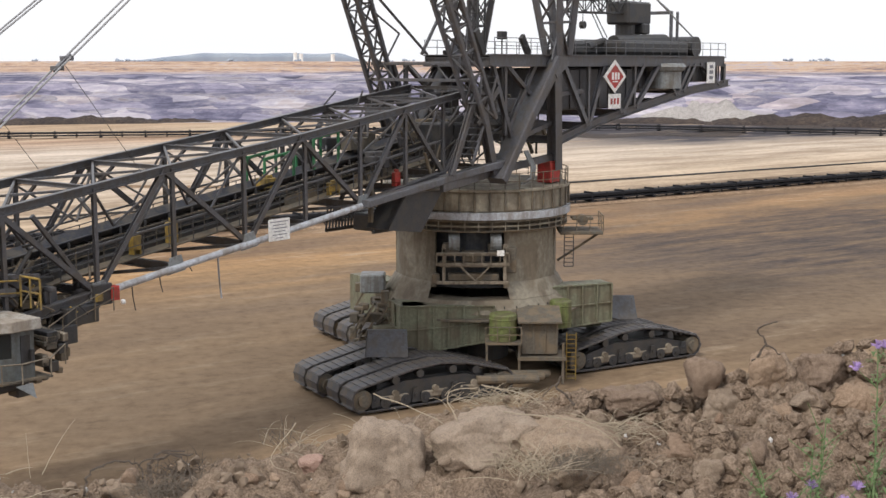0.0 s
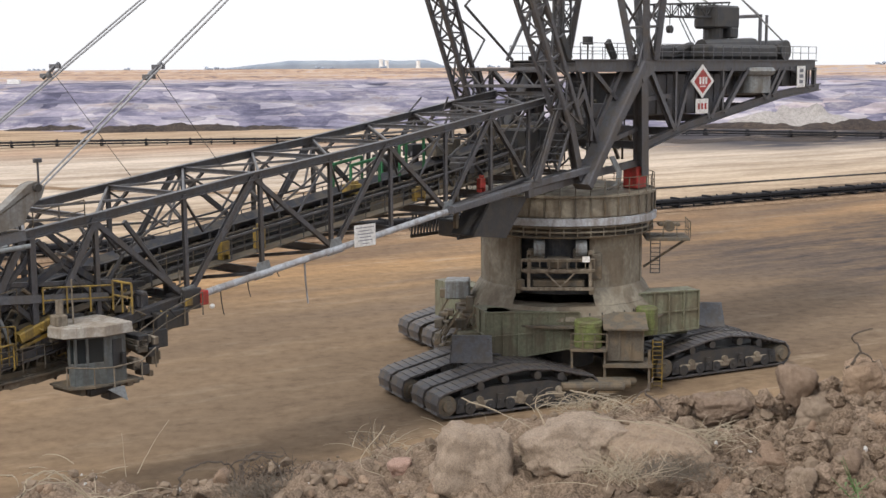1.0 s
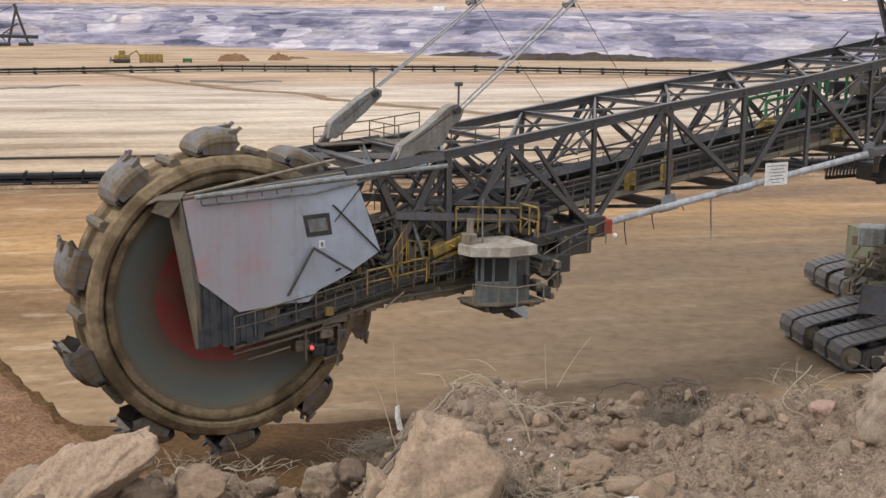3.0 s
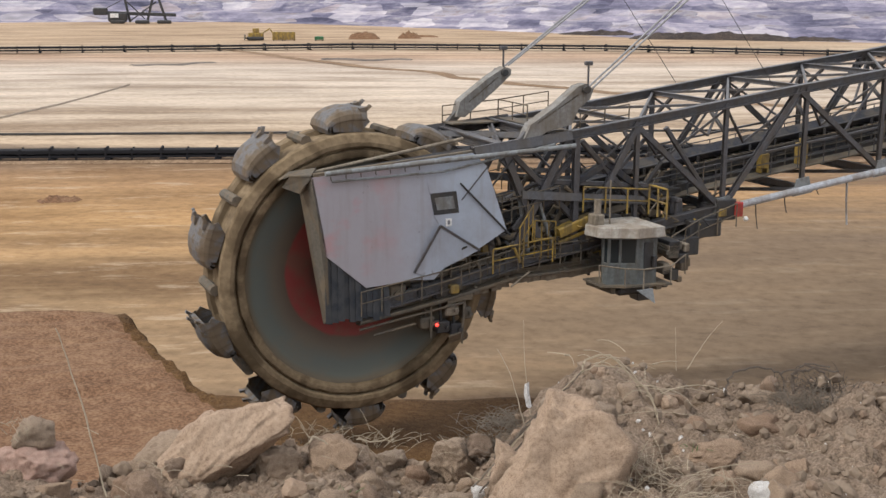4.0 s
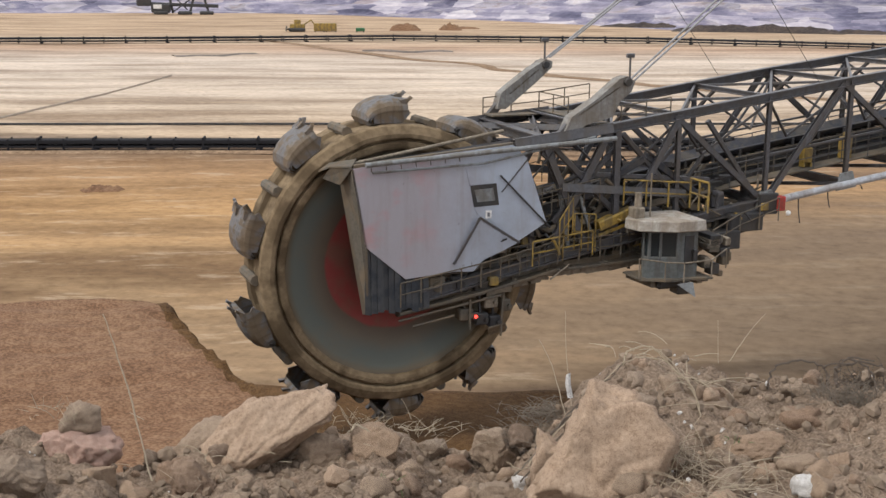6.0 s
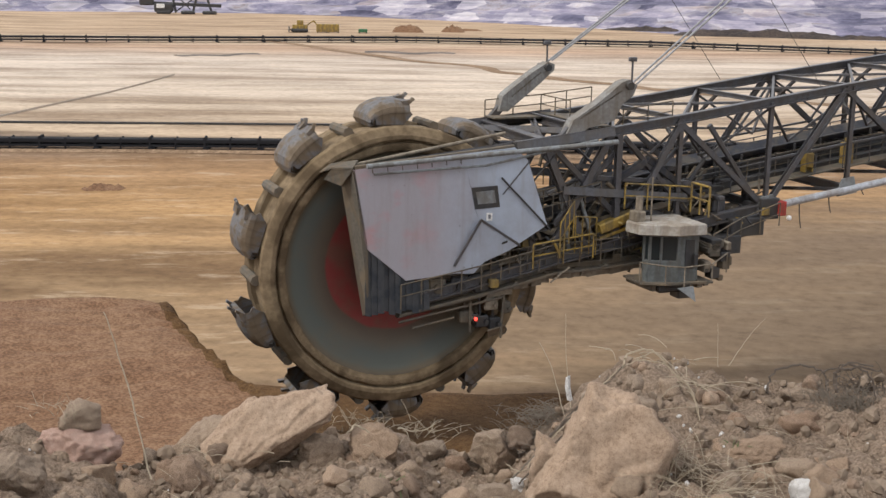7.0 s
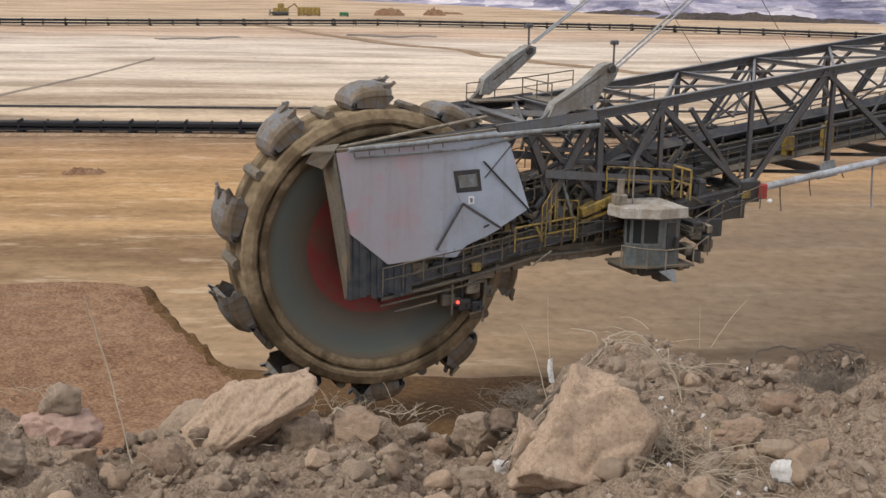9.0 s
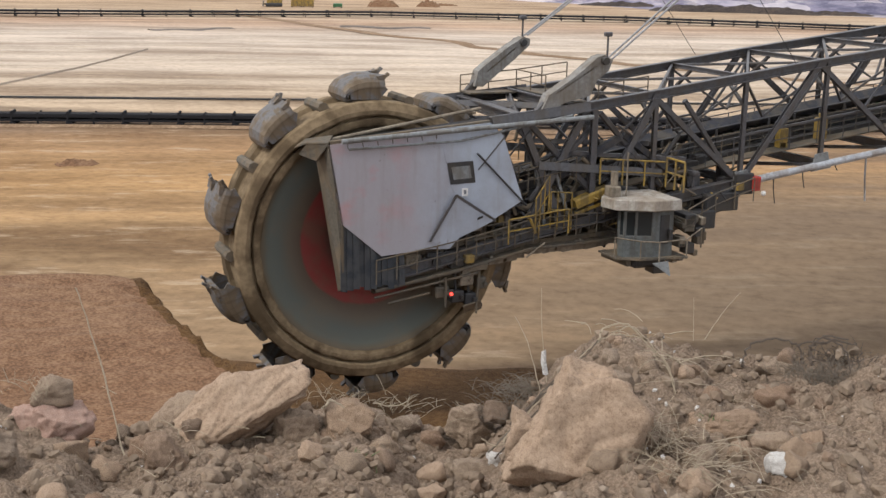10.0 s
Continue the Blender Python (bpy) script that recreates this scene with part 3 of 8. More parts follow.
boom = thing("wheel_boom", SLEW, "long dark grey steel lattice boom carrying a conveyor", "excavator boom")
for side in (1, -1):
    y = HALF * side
    # chords
    for a, b in zip(TOP[1:-1], TOP[2:]):
        bm = bmesh.new()
        ibeam(bm, (a[0], y, a[1]), (b[0], y, b[1]), 0.34, 0.4, 0.06)
        part("top_chord", bm, STEEL, boom)
    for a, b in zip(BOT[1:-1], BOT[2:]):
        pale = 15 < a[0] < 33 and side > 0
        bm = bmesh.new()
        if pale:
            pipe(bm, (a[0], y + 0.12, a[1]), (b[0], y + 0.12, b[1]), 0.17, 12)
        else:
            ibeam(bm, (a[0], y, a[1]), (b[0], y, b[1]), 0.4, 0.45, 0.06)
        part("bottom_chord", bm, PALE if pale else STEEL, boom, "pale grey tube" if pale else "")
    # diagonals and posts
    zig = [(41.5, 1), (38.0, 0), (38.4, 1), (33.6, 0), (29.7, 1), (24.5, 0), (20.7, 1), (16.0, 0), (12.25, 1), (8.8, 0), (4.6, 1)]
    for (s1, t1), (s2, t2) in zip(zig[2:-1], zig[3:]):
        bm = bmesh.new()
        ibeam(bm, (s1, y, zt(s1) if t1 else zb(s1)), (s2, y, zt(s2) if t2 else zb(s2)), 0.23, 0.23, 0.04, up=(0, 1, 0))
        part("diagonal", bm, STEEL, boom)
    for s in (38.2, 33.6, 29.2, 24.7, 20.4, 16.1, 12.25, 8.8):
        bm = bmesh.new()
        ibeam(bm, (s, y, zb(s)), (s, y, zt(s)), 0.19, 0.19, 0.035, up=(0, 1, 0))
        part("post", bm, STEEL, boom)
    for s in (33.6, 29.2, 24.5, 16.0):          # gusset plates on the lower chord
        bm = bmesh.new()
        z = zb(s)
        plate(bm, [(s - 0.55, y + 0.06, z - 0.15), (s + 0.55, y + 0.06, z - 0.3), (s + 0.35, y + 0.06, z + 0.5), (s - 0.3, y + 0.06, z + 0.6)], (0, 0.1, 0))
        part("gusset", bm, LIGHT if side > 0 else STEEL, boom)
    # light sub-bracing between posts, half way up
    for s1, s2 in zip((33.6, 29.2, 24.7, 20.4, 16.1, 12.25), (29.2, 24.7, 20.4, 16.1, 12.25, 8.8)):
        h1, h2 = zb(s1) + 0.45 * (zt(s1) - zb(s1)), zb(s2) + 0.45 * (zt(s2) - zb(s2))
        bm = bmesh.new()
        bar(bm, (s1, y - 0.1 * side, h1), (s2, y - 0.1 * side, h2), 0.1)
        mid = (s1 + s2) / 2
        bar(bm, (mid, y - 0.1 * side, (h1 + h2) / 2), (s2, y - 0.1 * side, zt(s2)), 0.1)
        part("sub_brace", bm, STEEL, boom)
# cross beams and lateral bracing
cross = [41.5, 38.2, 33.6, 29.2, 24.7, 20.4, 16.1, 12.25, 8.8, 4.6]
for s in cross:
    bm = bmesh.new()
    ibeam(bm, (s, -HALF, zt(s)), (s, HALF, zt(s)), 0.19, 0.22, 0.04)
    part("cross_beam", bm, STEEL, boom)
    bm = bmesh.new()
    ibeam(bm, (s, -HALF, zb(s)), (s, HALF, zb(s)), 0.3, 0.4, 0.05)
    part("cross_beam", bm, STEEL, boom)
for s1, s2 in zip(cross[:-1], cross[1:]):
    for a, b in ((-1, 1), (1, -1)):
        bm = bmesh.new()
        bar(bm, (s1, HALF * a, zt(s1)), (s2, HALF * b, zt(s2)), 0.12, 0.12)
        part("wind_brace", bm, STEEL, boom)
    bm = bmesh.new()
    bar(bm, (s1, -HALF, zb(s1)), (s2, HALF, zb(s2)), 0.16)
    part("wind_brace", bm, STEEL, boom)
# sway frames inside the boom: a knee on each side
for s in cross[1:-1]:
    for side in (1, -1):
        bm = bmesh.new()
        bar(bm, (s, HALF * side, zt(s) - 1.3), (s, HALF * side * 0.45, zt(s) - 0.1), 0.15)
        part("knee_brace", bm, STEEL, boom)
# conveyor along the boom
for side in (1, -1):
    for lo, hi in zip(BOT[1:-1], BOT[2:]):
        for yy, dz, w, h in ((0.95, 1.55, 0.2, 0.4), (1.15, 0.75, 0.25, 0.5)):
            bm = bmesh.new()
            ibeam(bm, (lo[0], yy * side, lo[1] + dz), (hi[0], yy * side, hi[1] + dz), w, h, 0.04)
            part("stringer", bm, DARK, boom)
    s = 6.0
    while s < 44:
        bm = bmesh.new()
        bar(bm, (s, 0.95 * side, zb(s) + 0.85), (s, 0.95 * side, zb(s) + 2.1), 0.1)
        part("idler_stand", bm, DARK, boom)
        s += 1.45
    # walkway with handrails
    for lo, hi in zip(BOT[1:-2], BOT[2:-1]):
        bm = bmesh.new()
        bar(bm, (lo[0], 1.95 * side, lo[1] + 0.85), (hi[0], 1.95 * side, hi[1] + 0.85), 0.9, 0.06)
        part("walkway", bm, DUSTY, boom)
    for yy in (1.5, 2.42):
        railing("handrail", [(s0, yy * side, z0 + 0.88) for s0, z0 in BOT[1:-2]], 1.05, 1.5, 0.028, DUSTY if yy < 2 else STEEL, boom)
sec = [(-0.85, 0.32), (-0.45, 0.03), (0.45, 0.03), (0.85, 0.32), (0.85, 0.36), (0.45, 0.08), (-0.45, 0.08), (-0.85, 0.36)]
for lo, hi in zip(BOT[1:-1], BOT[2:]):
    bm = bmesh.new()
    prism(bm, (lo[0], 0, lo[1] + 1.78), (hi[0], 0, hi[1] + 1.78), sec)
    part("carrying_belt", bm, BELT, boom, "black troughed conveyor belt")
    bm = bmesh.new()
    bar(bm, (lo[0], 0, lo[1] + 1.0), (hi[0], 0, hi[1] + 1.0), 1.6, 0.03)
    part("return_belt", bm, BELT, boom)
bm = bmesh.new()
s = 6.4
while s < 44:
    pipe(bm, (s, -0.8, zb(s) + 1.75), (s, 0.8, zb(s) + 1.75), 0.09, 6)
    s += 0.72
part("idler_roller", bm, DARK, boom)


# inner struts down to the conveyor
for side in (1, -1):
    for k, (s1, s2) in enumerate(zip(cross[:-1], cross[1:])):
        bm = bmesh.new()
        m_ = (s1 + s2) / 2
        bar(bm, (s1, HALF * side, zt(s1) - 0.2), (m_, 1.4 * side, zb(m_) + 2.4), 0.11)
        bar(bm, (s2, HALF * side, zt(s2) - 0.2), (m_, 1.4 * side, zb(m_) + 2.4), 0.11)
        part("inner_strut", bm, STEEL, boom)


def unit(s, y, z, l, w, h, mat, name, label):
    """A small machine box on the boom: body, feet, cap."""
    bm = bmesh.new()
    box(bm, (s - l / 2, y - w / 2, z), (s + l / 2, y + w / 2, z + h), 0.05)
    box(bm, (s - l * 0.3, y - w * 0.35, z + h), (s + l * 0.15, y + w * 0.35, z + h * 1.25), 0.03)
    box(bm, (s - l * 0.45, y - w * 0.45, z - 0.2), (s - l * 0.3, y + w * 0.45, z))
    box(bm, (s + l * 0.3, y - w * 0.45, z - 0.2), (s + l * 0.45, y + w * 0.45, z))
    part(name, bm, mat, boom, label)


unit(30.6, 1.9, zb(30.6) + 1.1, 0.5, 0.4, 0.7, YELLOW, "drive_unit", "yellow drive box on the walkway")
unit(28.4, 1.9, zb(28.4) + 1.1, 0.55, 0.4, 0.8, YELLOW, "drive_unit", "yellow drive box on the walkway")
unit(17.4, 2.2, zb(17.4) + 1.0, 0.9, 0.3, 0.5, YELLOW, "drive_unit", "yellow drive box on the walkway")
unit(20.5, 0.2, zb(20.5) + 1.7, 0.9, 0.7, 0.6, YELLOW, "drive_unit", "yellow drive box on the walkway")
unit(12.6, 2.6, zb(12.6) + 0.4, 0.45, 0.35, 0.6, RED, "fire_box", "red fire hose box")
for s0, s1, z0 in ((18.0, 20.2, 3.2), (14.4, 16.4, 3.6)):
    bm = bmesh.new()
    for yy in (-1.6, -0.2):
        for s in (s0, s1):
            bar(bm, (s, yy, zb(s) + 1.5), (s, yy, zb(s) + z0), 0.14)
        bar(bm, (s0, yy, zb(s0) + z0), (s1, yy, zb(s1) + z0), 0.16)
    part("frame_stand", bm, GREENFRAME, boom, "green maintenance frame")
for s0 in (31, 22.8):
    bm = bmesh.new()
    box(bm, (s0 - 0.6, -1.6, zb(s0) + 0.9), (s0 + 0.6, -1.2, zb(s0) + 1.7), 0.04)
    part("motor", bm, GREENFRAME, boom, "green motor")
for s0, s1 in ((11.8, 15.0), (18.0, 20.5)):
    bm = bmesh.new()
    plate(bm, [(s0, 1.55, zb(s0) + 0.5), (s1, 1.55, zb(s1) + 0.5), (s1, 1.55, zb(s1) + 1.35), (s0, 1.55, zb(s0) + 1.35)], (0, 0.04, 0))
    part("guard_plate", bm, DUSTY, boom, "dusty sheet guard")
# hanging chains under the pale tube
for s, l in ((31.8, 1.3), (30.2, 0.9), (26.6, 2.2), (22.0, 0.35), (19.2, 0.35), (28.4, 0.4)):
    bm = bmesh.new()
    pipe(bm, (s, HALF + 0.1, zb(s)), (s - 0.05, HALF + 0.1, zb(s) - l * 0.5), 0.05 if l > 2 else 0.03, 5)
    pipe(bm, (s - 0.05, HALF + 0.1, zb(s) - l * 0.5), (s - 0.16, HALF + 0.12, zb(s) - l), 0.045 if l > 2 else 0.025, 5)
    part("hanging_rod", bm, PALE if l > 2 else DARK, boom)
# notice board
bm = bmesh.new()
box(bm, (21.9, HALF + 0.32, 11.08), (23.4, HALF + 0.36, 12.2), 0.01)
board = part("notice_board", bm, WHITE, boom, "white notice board with grey writing")
bm = bmesh.new()
for k, (a, b) in enumerate(((0.12, 1.38), (0.3, 1.2), (0.2, 1.3), (0.35, 1.15), (0.25, 1.25), (0.5, 1.0))):
    box(bm, (21.9 + a, HALF + 0.362, 12.03 - k * 0.165), (21.9 + b, HALF + 0.366, 12.07 - k * 0.165))
part("text_bar", bm, GREYTXT, board)

# boom head: pendant plates, cross platform, pipes
NEAR_PLATE = [(43.74, 13.43), (43.45, 14.03), (42.22, 14.79), (41.25, 15.55), (40.88, 15.66), (40.51, 15.42), (40.68, 15.0), (41.2, 14.61), (41.52, 13.97), (42.7, 13.7), (43.53, 13.26)]
FAR_PLATE = [(44.27, 13.81), (44.09, 14.5), (43.68, 14.82), (42.62, 15.57), (41.87, 16.0), (41.55, 15.89), (41.57, 15.63), (42.32, 14.98), (42.88, 14.55), (43.43, 14.12), (43.84, 13.8)]
for side in (1, -1):
    y = HALF * side
    bm = bmesh.new()
    outline = NEAR_PLATE if side > 0 else FAR_PLATE
    plate(bm, [(a, y + 0.12 * side, b) for a, b in outline], (0, 0.6 * -side, 0))
    pl = part("pendant_plate", bm, PLATE, boom, "dusty grey plate that holds the ropes")
    (ta, tz), (ba, bz) = outline[4], outline[0]
    for d_ in (0.06, -0.42):
        bm = bmesh.new()
        bar(bm, (ba - 0.6, y + d_ * side, bz + 0.65), (ta + 0.35, y + d_ * side, tz - 0.45), 0.12, 0.08)
        part("plate_rib", bm, DUSTY, pl)
    bm = bmesh.new()
    pipe(bm, (ta + 0.05, y - 0.65 * side, tz - 0.25), (ta + 0.05, y + 0.35 * side, tz - 0.25), 0.16, 10)
    part("rope_pin", bm, DARK, pl)
    bm = bmesh.new()
    bar(bm, (ba - 0.25, y - 0.14 * side, bz + 0.2), (ba + 0.85, y - 0.14 * side, bz - 1.0), 0.26, 0.36)
    part("lug", bm, STEEL, pl)
    bm = bmesh.new()
    pipe(bm, (ta - 0.1, y + 0.1, tz - 0.4), (ta - 0.1, y + 0.1, tz + 0.85), 0.05, 6)
    box(bm, (ta - 0.27, y, tz + 0.75), (ta + 0.07, y + 0.2, tz + 0.93), 0.03)
    part("lamp_post", bm, STEEL, pl)
# head frame between the plates
for p, q, w in (((46, 3, 13.0), (41.5, 3, 13.5), .4), ((46, -3, 13.2), (41.5, -3, 13.6), .4), ((44.8, -3, 13.2), (44.8, 3, 13.1), .45), ((42.4, -3, 13.5), (42.4, 3, 13.5), .4),
                ((46, -3, 13.1), (42.4, 3, 13.5), .25), ((44.8, 3, 13.1), (42.4, -3, 13.5), .25), ((46, 2.6, 13.0), (51.8, 2.2, 12.3), .3), ((46, -2.6, 13.0), (51.2, -1.8, 11.4), .35),
                ((44.6, 2.9, 13.0), (42.6, 2.9, 8.6), .3), ((44.6, -2.9, 13.0), (42.6, -2.9, 8.6), .3), ((41.5, 2.9, 13.4), (44.4, 2.9, 8.2), .28), ((41.5, -2.9, 13.4), (44.4, -2.9, 8.2), .28),
                ((41.2, 3, 13.4), (41.2, 3, 8.8), .26), ((41.2, -3, 13.4), (41.2, -3, 8.8), .26), ((38.2, 3, 13.8), (40.9, 3, 9.0), .24), ((38.2, -3, 13.8), (40.9, -3, 9.0), .24),
                ((41.6, -3, 11.2), (38.4, 3, 11.8), .2), ((43.8, 3, 11.1), (37.8, 3, 10.5), .34), ((43.8, -3, 11.1), (37.8, -3, 10.5), .34), ((44.6, -3, 9.6), (44.6, 3, 9.6), .35), ((41.2, -3, 9.2), (41.2, 3, 9.2), .35)):
    bm = bmesh.new()
    ibeam(bm, p, q, w, w, 0.06, up=(0, 1, 0.2))
    part("head_beam", bm, STEEL, boom)
for a, b, r, m in (((52.5, 3.45, 12.52), (41.5, 3.45, 13.12), 0.1, LIGHT), ((52.2, 3.4, 12.2), (47.5, 3.4, 12.35), 0.05, LIGHT), ((47.5, 3.4, 12.35), (42.4, 3.3, 13.2), 0.05, LIGHT), ((52.9, 2.6, 12.45), (46.2, 2.4, 13.5), 0.07, CRUST), ((44.4, 3.3, 9.5), (46.7, 3.3, 11.8), 0.04, DARK)):
    bm = bmesh.new()
    pipe(bm, a, b, r, 10)
    part("pipe", bm, m, boom, "pale grey pipe")
for pts_ in ([(44.8, -2.9, 13.4), (42.0, -2.9, 13.6), (39.4, -2.9, 13.9)], [(42.0, -2.9, 13.6), (42.0, 0.0, 13.6)], [(41.0, 2.9, 13.5), (38.6, 2.9, 13.8)]):
    railing("handrail", pts_, 0.9, 1.2, 0.03, DUSTY, boom)
bm = bmesh.new()
box(bm, (39.4, -2.9, 13.55), (44.8, -1.8, 13.62))
box(bm, (41.4, -2.9, 13.64), (42.4, 2.9, 13.70))
part("platform", bm, DUSTY, boom)
# the lower keel with walkways towards the wheel
keel = [(51.0, 6.4), (47.5, 6.95), (44.0, 7.65), (41.0, 7.75), (37.5, 8.05), (34.0, 8.9)]
for side in (1, -1):
    for a, b in zip(keel[:-1], keel[1:]):
        bm = bmesh.new()
        ibeam(bm, (a[0], 2.7 * side, a[1]), (b[0], 2.7 * side, b[1]), 0.35, 0.5, 0.05)
        ibeam(bm, (a[0], 2.7 * side, a[1] + 0.95), (b[0], 2.7 * side, b[1] + 0.95), 0.16, 0.2, 0.04)
        for k in range(5):
            f = k / 5
            p = (a[0] + (b[0] - a[0]) * f, 2.7 * side, a[1] + (b[1] - a[1]) * f)
            bar(bm, p, (p[0] - 0.3, p[1], p[2] + 0.95), 0.1)
        part("keel_beam", bm, DUSTY, boom, "dust-caked beam")
    railing("handrail", [(a, 3.3 * side, b + 0.25) for a, b in keel[:4]], 1.0, 1.0, 0.028, DUSTY, boom)
bm = bmesh.new()
for a, b in zip(keel[:-1], keel[1:]):
    bar(bm, (a[0], 0, a[1] - 0.05), (b[0], 0, b[1] - 0.05), 6.4, 0.12)
part("keel_floor", bm, DUSTY, boom, "dust-caked grating floor")
rng = random.Random(5)
for k in range(120):               # pumps, boxes and pipes crowded in the head
    s = rng.uniform(33.2, 48.5)
    y = rng.choice((1, -1)) * rng.uniform(0.9, 2.9)
    z = lerp_table(s, sorted(keel)) + rng.uniform(0.2, 1.9)
    l, w, h = rng.uniform(0.2, 0.9), rng.uniform(0.2, 0.6), rng.uniform(0.15, 0.6)
    bm = bmesh.new()
    if k % 3:
        box(bm, (s - l / 2, y - w / 2, z), (s + l / 2, y + w / 2, z + h), 0.04)
        bar(bm, (s, y, z - 0.7), (s, y, z), 0.12)
    else:
        pipe(bm, (s - l, y, z), (s + l, y, z + rng.uniform(-0.6, 0.6)), rng.uniform(0.06, 0.16), 8)
        bar(bm, (s, y, z - 0.8), (s, y, z), 0.1)
    part("machine_box", bm, (DARK, DUSTY, STEEL, DARK)[k % 4], boom)
for k in range(70):                # struts, pipes and rails of the head
    s = rng.uniform(36.0, 46.5)
    y = rng.choice((1, -1)) * rng.uniform(0.6, 3.1)
    z = rng.uniform(8.6, 12.6)
    bm = bmesh.new()
    e = Vector((rng.uniform(-1.8, 1.8), rng.uniform(-0.4, 0.4), rng.uniform(-1.6, 1.6)))
    (bar if k % 2 else pipe)(bm, (s, y, z), Vector((s, y, z)) + e, rng.uniform(0.05, 0.13))
    part("head_strut", bm, (STEEL, DARK, DUSTY)[k % 3], boom)
for a, b in (((47.0, 7.6), (42.0, 8.2)), ((42.0, 8.2), (37.5, 8.6)), ((46.5, 9.6), (42.0, 10.4))):
    for yy in (3.1, 2.2, -2.4):
        railing("handrail", [(a[0], yy, a[1]), (b[0], yy, b[1])], 1.0, 0.8, 0.025, DUSTY, boom)
for a, b, w, m_ in (((44.2, 12.9), (40.6, 9.4), .24, STEEL), ((41.0, 12.8), (44.0, 9.6), .2, STEEL), ((40.8, 13.2), (37.6, 9.9), .22, STEEL), ((37.4, 13.4), (40.6, 10.2), .16, STEEL), ((43.0, 11.6), (36.4, 11.0), .2, STEEL),
                  ((36.6, 13.6), (34.0, 10.2), .2, STEEL), ((43.9, 11.9), (43.2, 8.2), .16, LIGHT), ((42.9, 11.0), (41.9, 8.2), .14, LIGHT), ((45.4, 12.4), (45.0, 8.6), .26, STEEL), ((46.2, 12.2), (44.6, 9.0), .14, DUSTY), ((39.6, 12.2), (37.0, 10.4), .3, BELT), ((42.6, 10.6), (39.8, 12.1), .3, BELT)):
    bm = bmesh.new()
    bar(bm, (a[0], 2.75, a[1]), (b[0], 2.75, b[1]), w)
    part("head_brace", bm, m_, boom)
for k in range(60):                # small pipes, brackets and cables on the near side
    s = rng.uniform(33.6, 47.5)
    z = rng.uniform(lerp_table(s, sorted(keel)) + 0.1, lerp_table(s, sorted(keel)) + 2.4)
    y = rng.uniform(2.6, 3.5)
    bm = bmesh.new()
    e = Vector((rng.uniform(-0.9, 0.9), rng.uniform(-0.5, 0.0), rng.uniform(-0.7, 0.7)))
    if k % 4 == 0:
        box(bm, (s - 0.2, y - 0.6, z - 0.15), (s + 0.2, y, z + 0.2), 0.03)
    else:
        pipe(bm, (s, y, z), Vector((s, y, z)) + e, rng.uniform(0.025, 0.06), 6)
        bar(bm, (s, y, z), (s, 2.4, z - 0.3), 0.05)
    part("fitting", bm, (DUSTY, CRUST, DARK, CRUST, YELLOW)[k % 5], boom)
for k in range(34):                # sand crust and bent sheets along the keel's lower edge
    s = 36.5 + 10.5 * k / 33 + rng.uniform(-0.15, 0.15)
    z = lerp_table(s, sorted(keel)) - 0.28 - 0.12 * rng.random()
    l = rng.uniform(0.3, 0.7)
    bm = bmesh.new()
    plate(bm, [(s - l / 2, 3.0, z), (s + l / 2, 3.0, z + rng.uniform(-0.1, 0.1)), (s + l * 0.4, 3.05, z + rng.uniform(0.18, 0.4)), (s - l * 0.45, 3.05, z + rng.uniform(0.15, 0.35))], (0, -0.25, 0))
    part("crust_lump", bm, CRUST, boom, "pale sand-crusted scrap")
for s0, s1, y, z0, z1 in ((40.4, 42.0, 3.0, 9.9, 9.35),):
    bm = bmesh.new()
    bar(bm, (s0, y, z0), (s1, y, z1), 0.5, 0.42)
    bar(bm, (s0 + 0.1, y + 0.1, z0 - 0.5), (s1, y + 0.1, z1 - 0.4), 0.14)
    part("hoist_beam", bm, YELLOW, boom, "yellow hoist beam")
railing("yellow_railing", [(43.2, 3.2, 8.4), (42.2, 3.2, 8.3)], 1.6, 0.35, 0.03, YELLOW, boom, "yellow safety railing")
railing("yellow_railing", [(44.0, 3.4, 8.3), (43.4, 3.4, 9.2)], 1.5, 0.4, 0.03, YELLOW, boom, "yellow safety railing")
railing("yellow_railing", [(45.2, 3.35, 7.9), (42.4, 3.35, 8.2)], 1.05, 1.2, 0.035, YELLOW, boom, "yellow safety railing")
railing("yellow_railing", [(40.9, 3.2, 10.2), (37.6, 3.2, 9.9)], 1.1, 1.1, 0.04, YELLOW, boom, "yellow safety railing")
railing("yellow_railing", [(37.6, 3.2, 9.9), (37.6, 4.6, 9.9)], 1.3, 0.7, 0.05, YELLOW, boom, "yellow safety railing")
for s in (42.6, 38.6):
    bm = bmesh.new()
    for yy in (-0.35, 0.35):
        bar(bm, (s - 2.2, yy + 2.0, 11.6), (s, yy + 2.0, 8.6), 0.12, 0.2)
    for k in range(10):
        f = k / 9
        box(bm, (s - 2.3 + 2.2 * f, 1.65, 11.55 - 3 * f), (s - 2.05 + 2.2 * f, 2.35, 11.6 - 3 * f))
    part("stair", bm, DUSTY, boom)
bm = bmesh.new()
bmesh.ops.create_uvsphere(bm, u_segments=10, v_segments=6, radius=0.12, matrix=Matrix.Translation((32.6, 3.5, 9.4)))
part("flood_lamp", bm, WHITE, boom, "white round flood lamp")
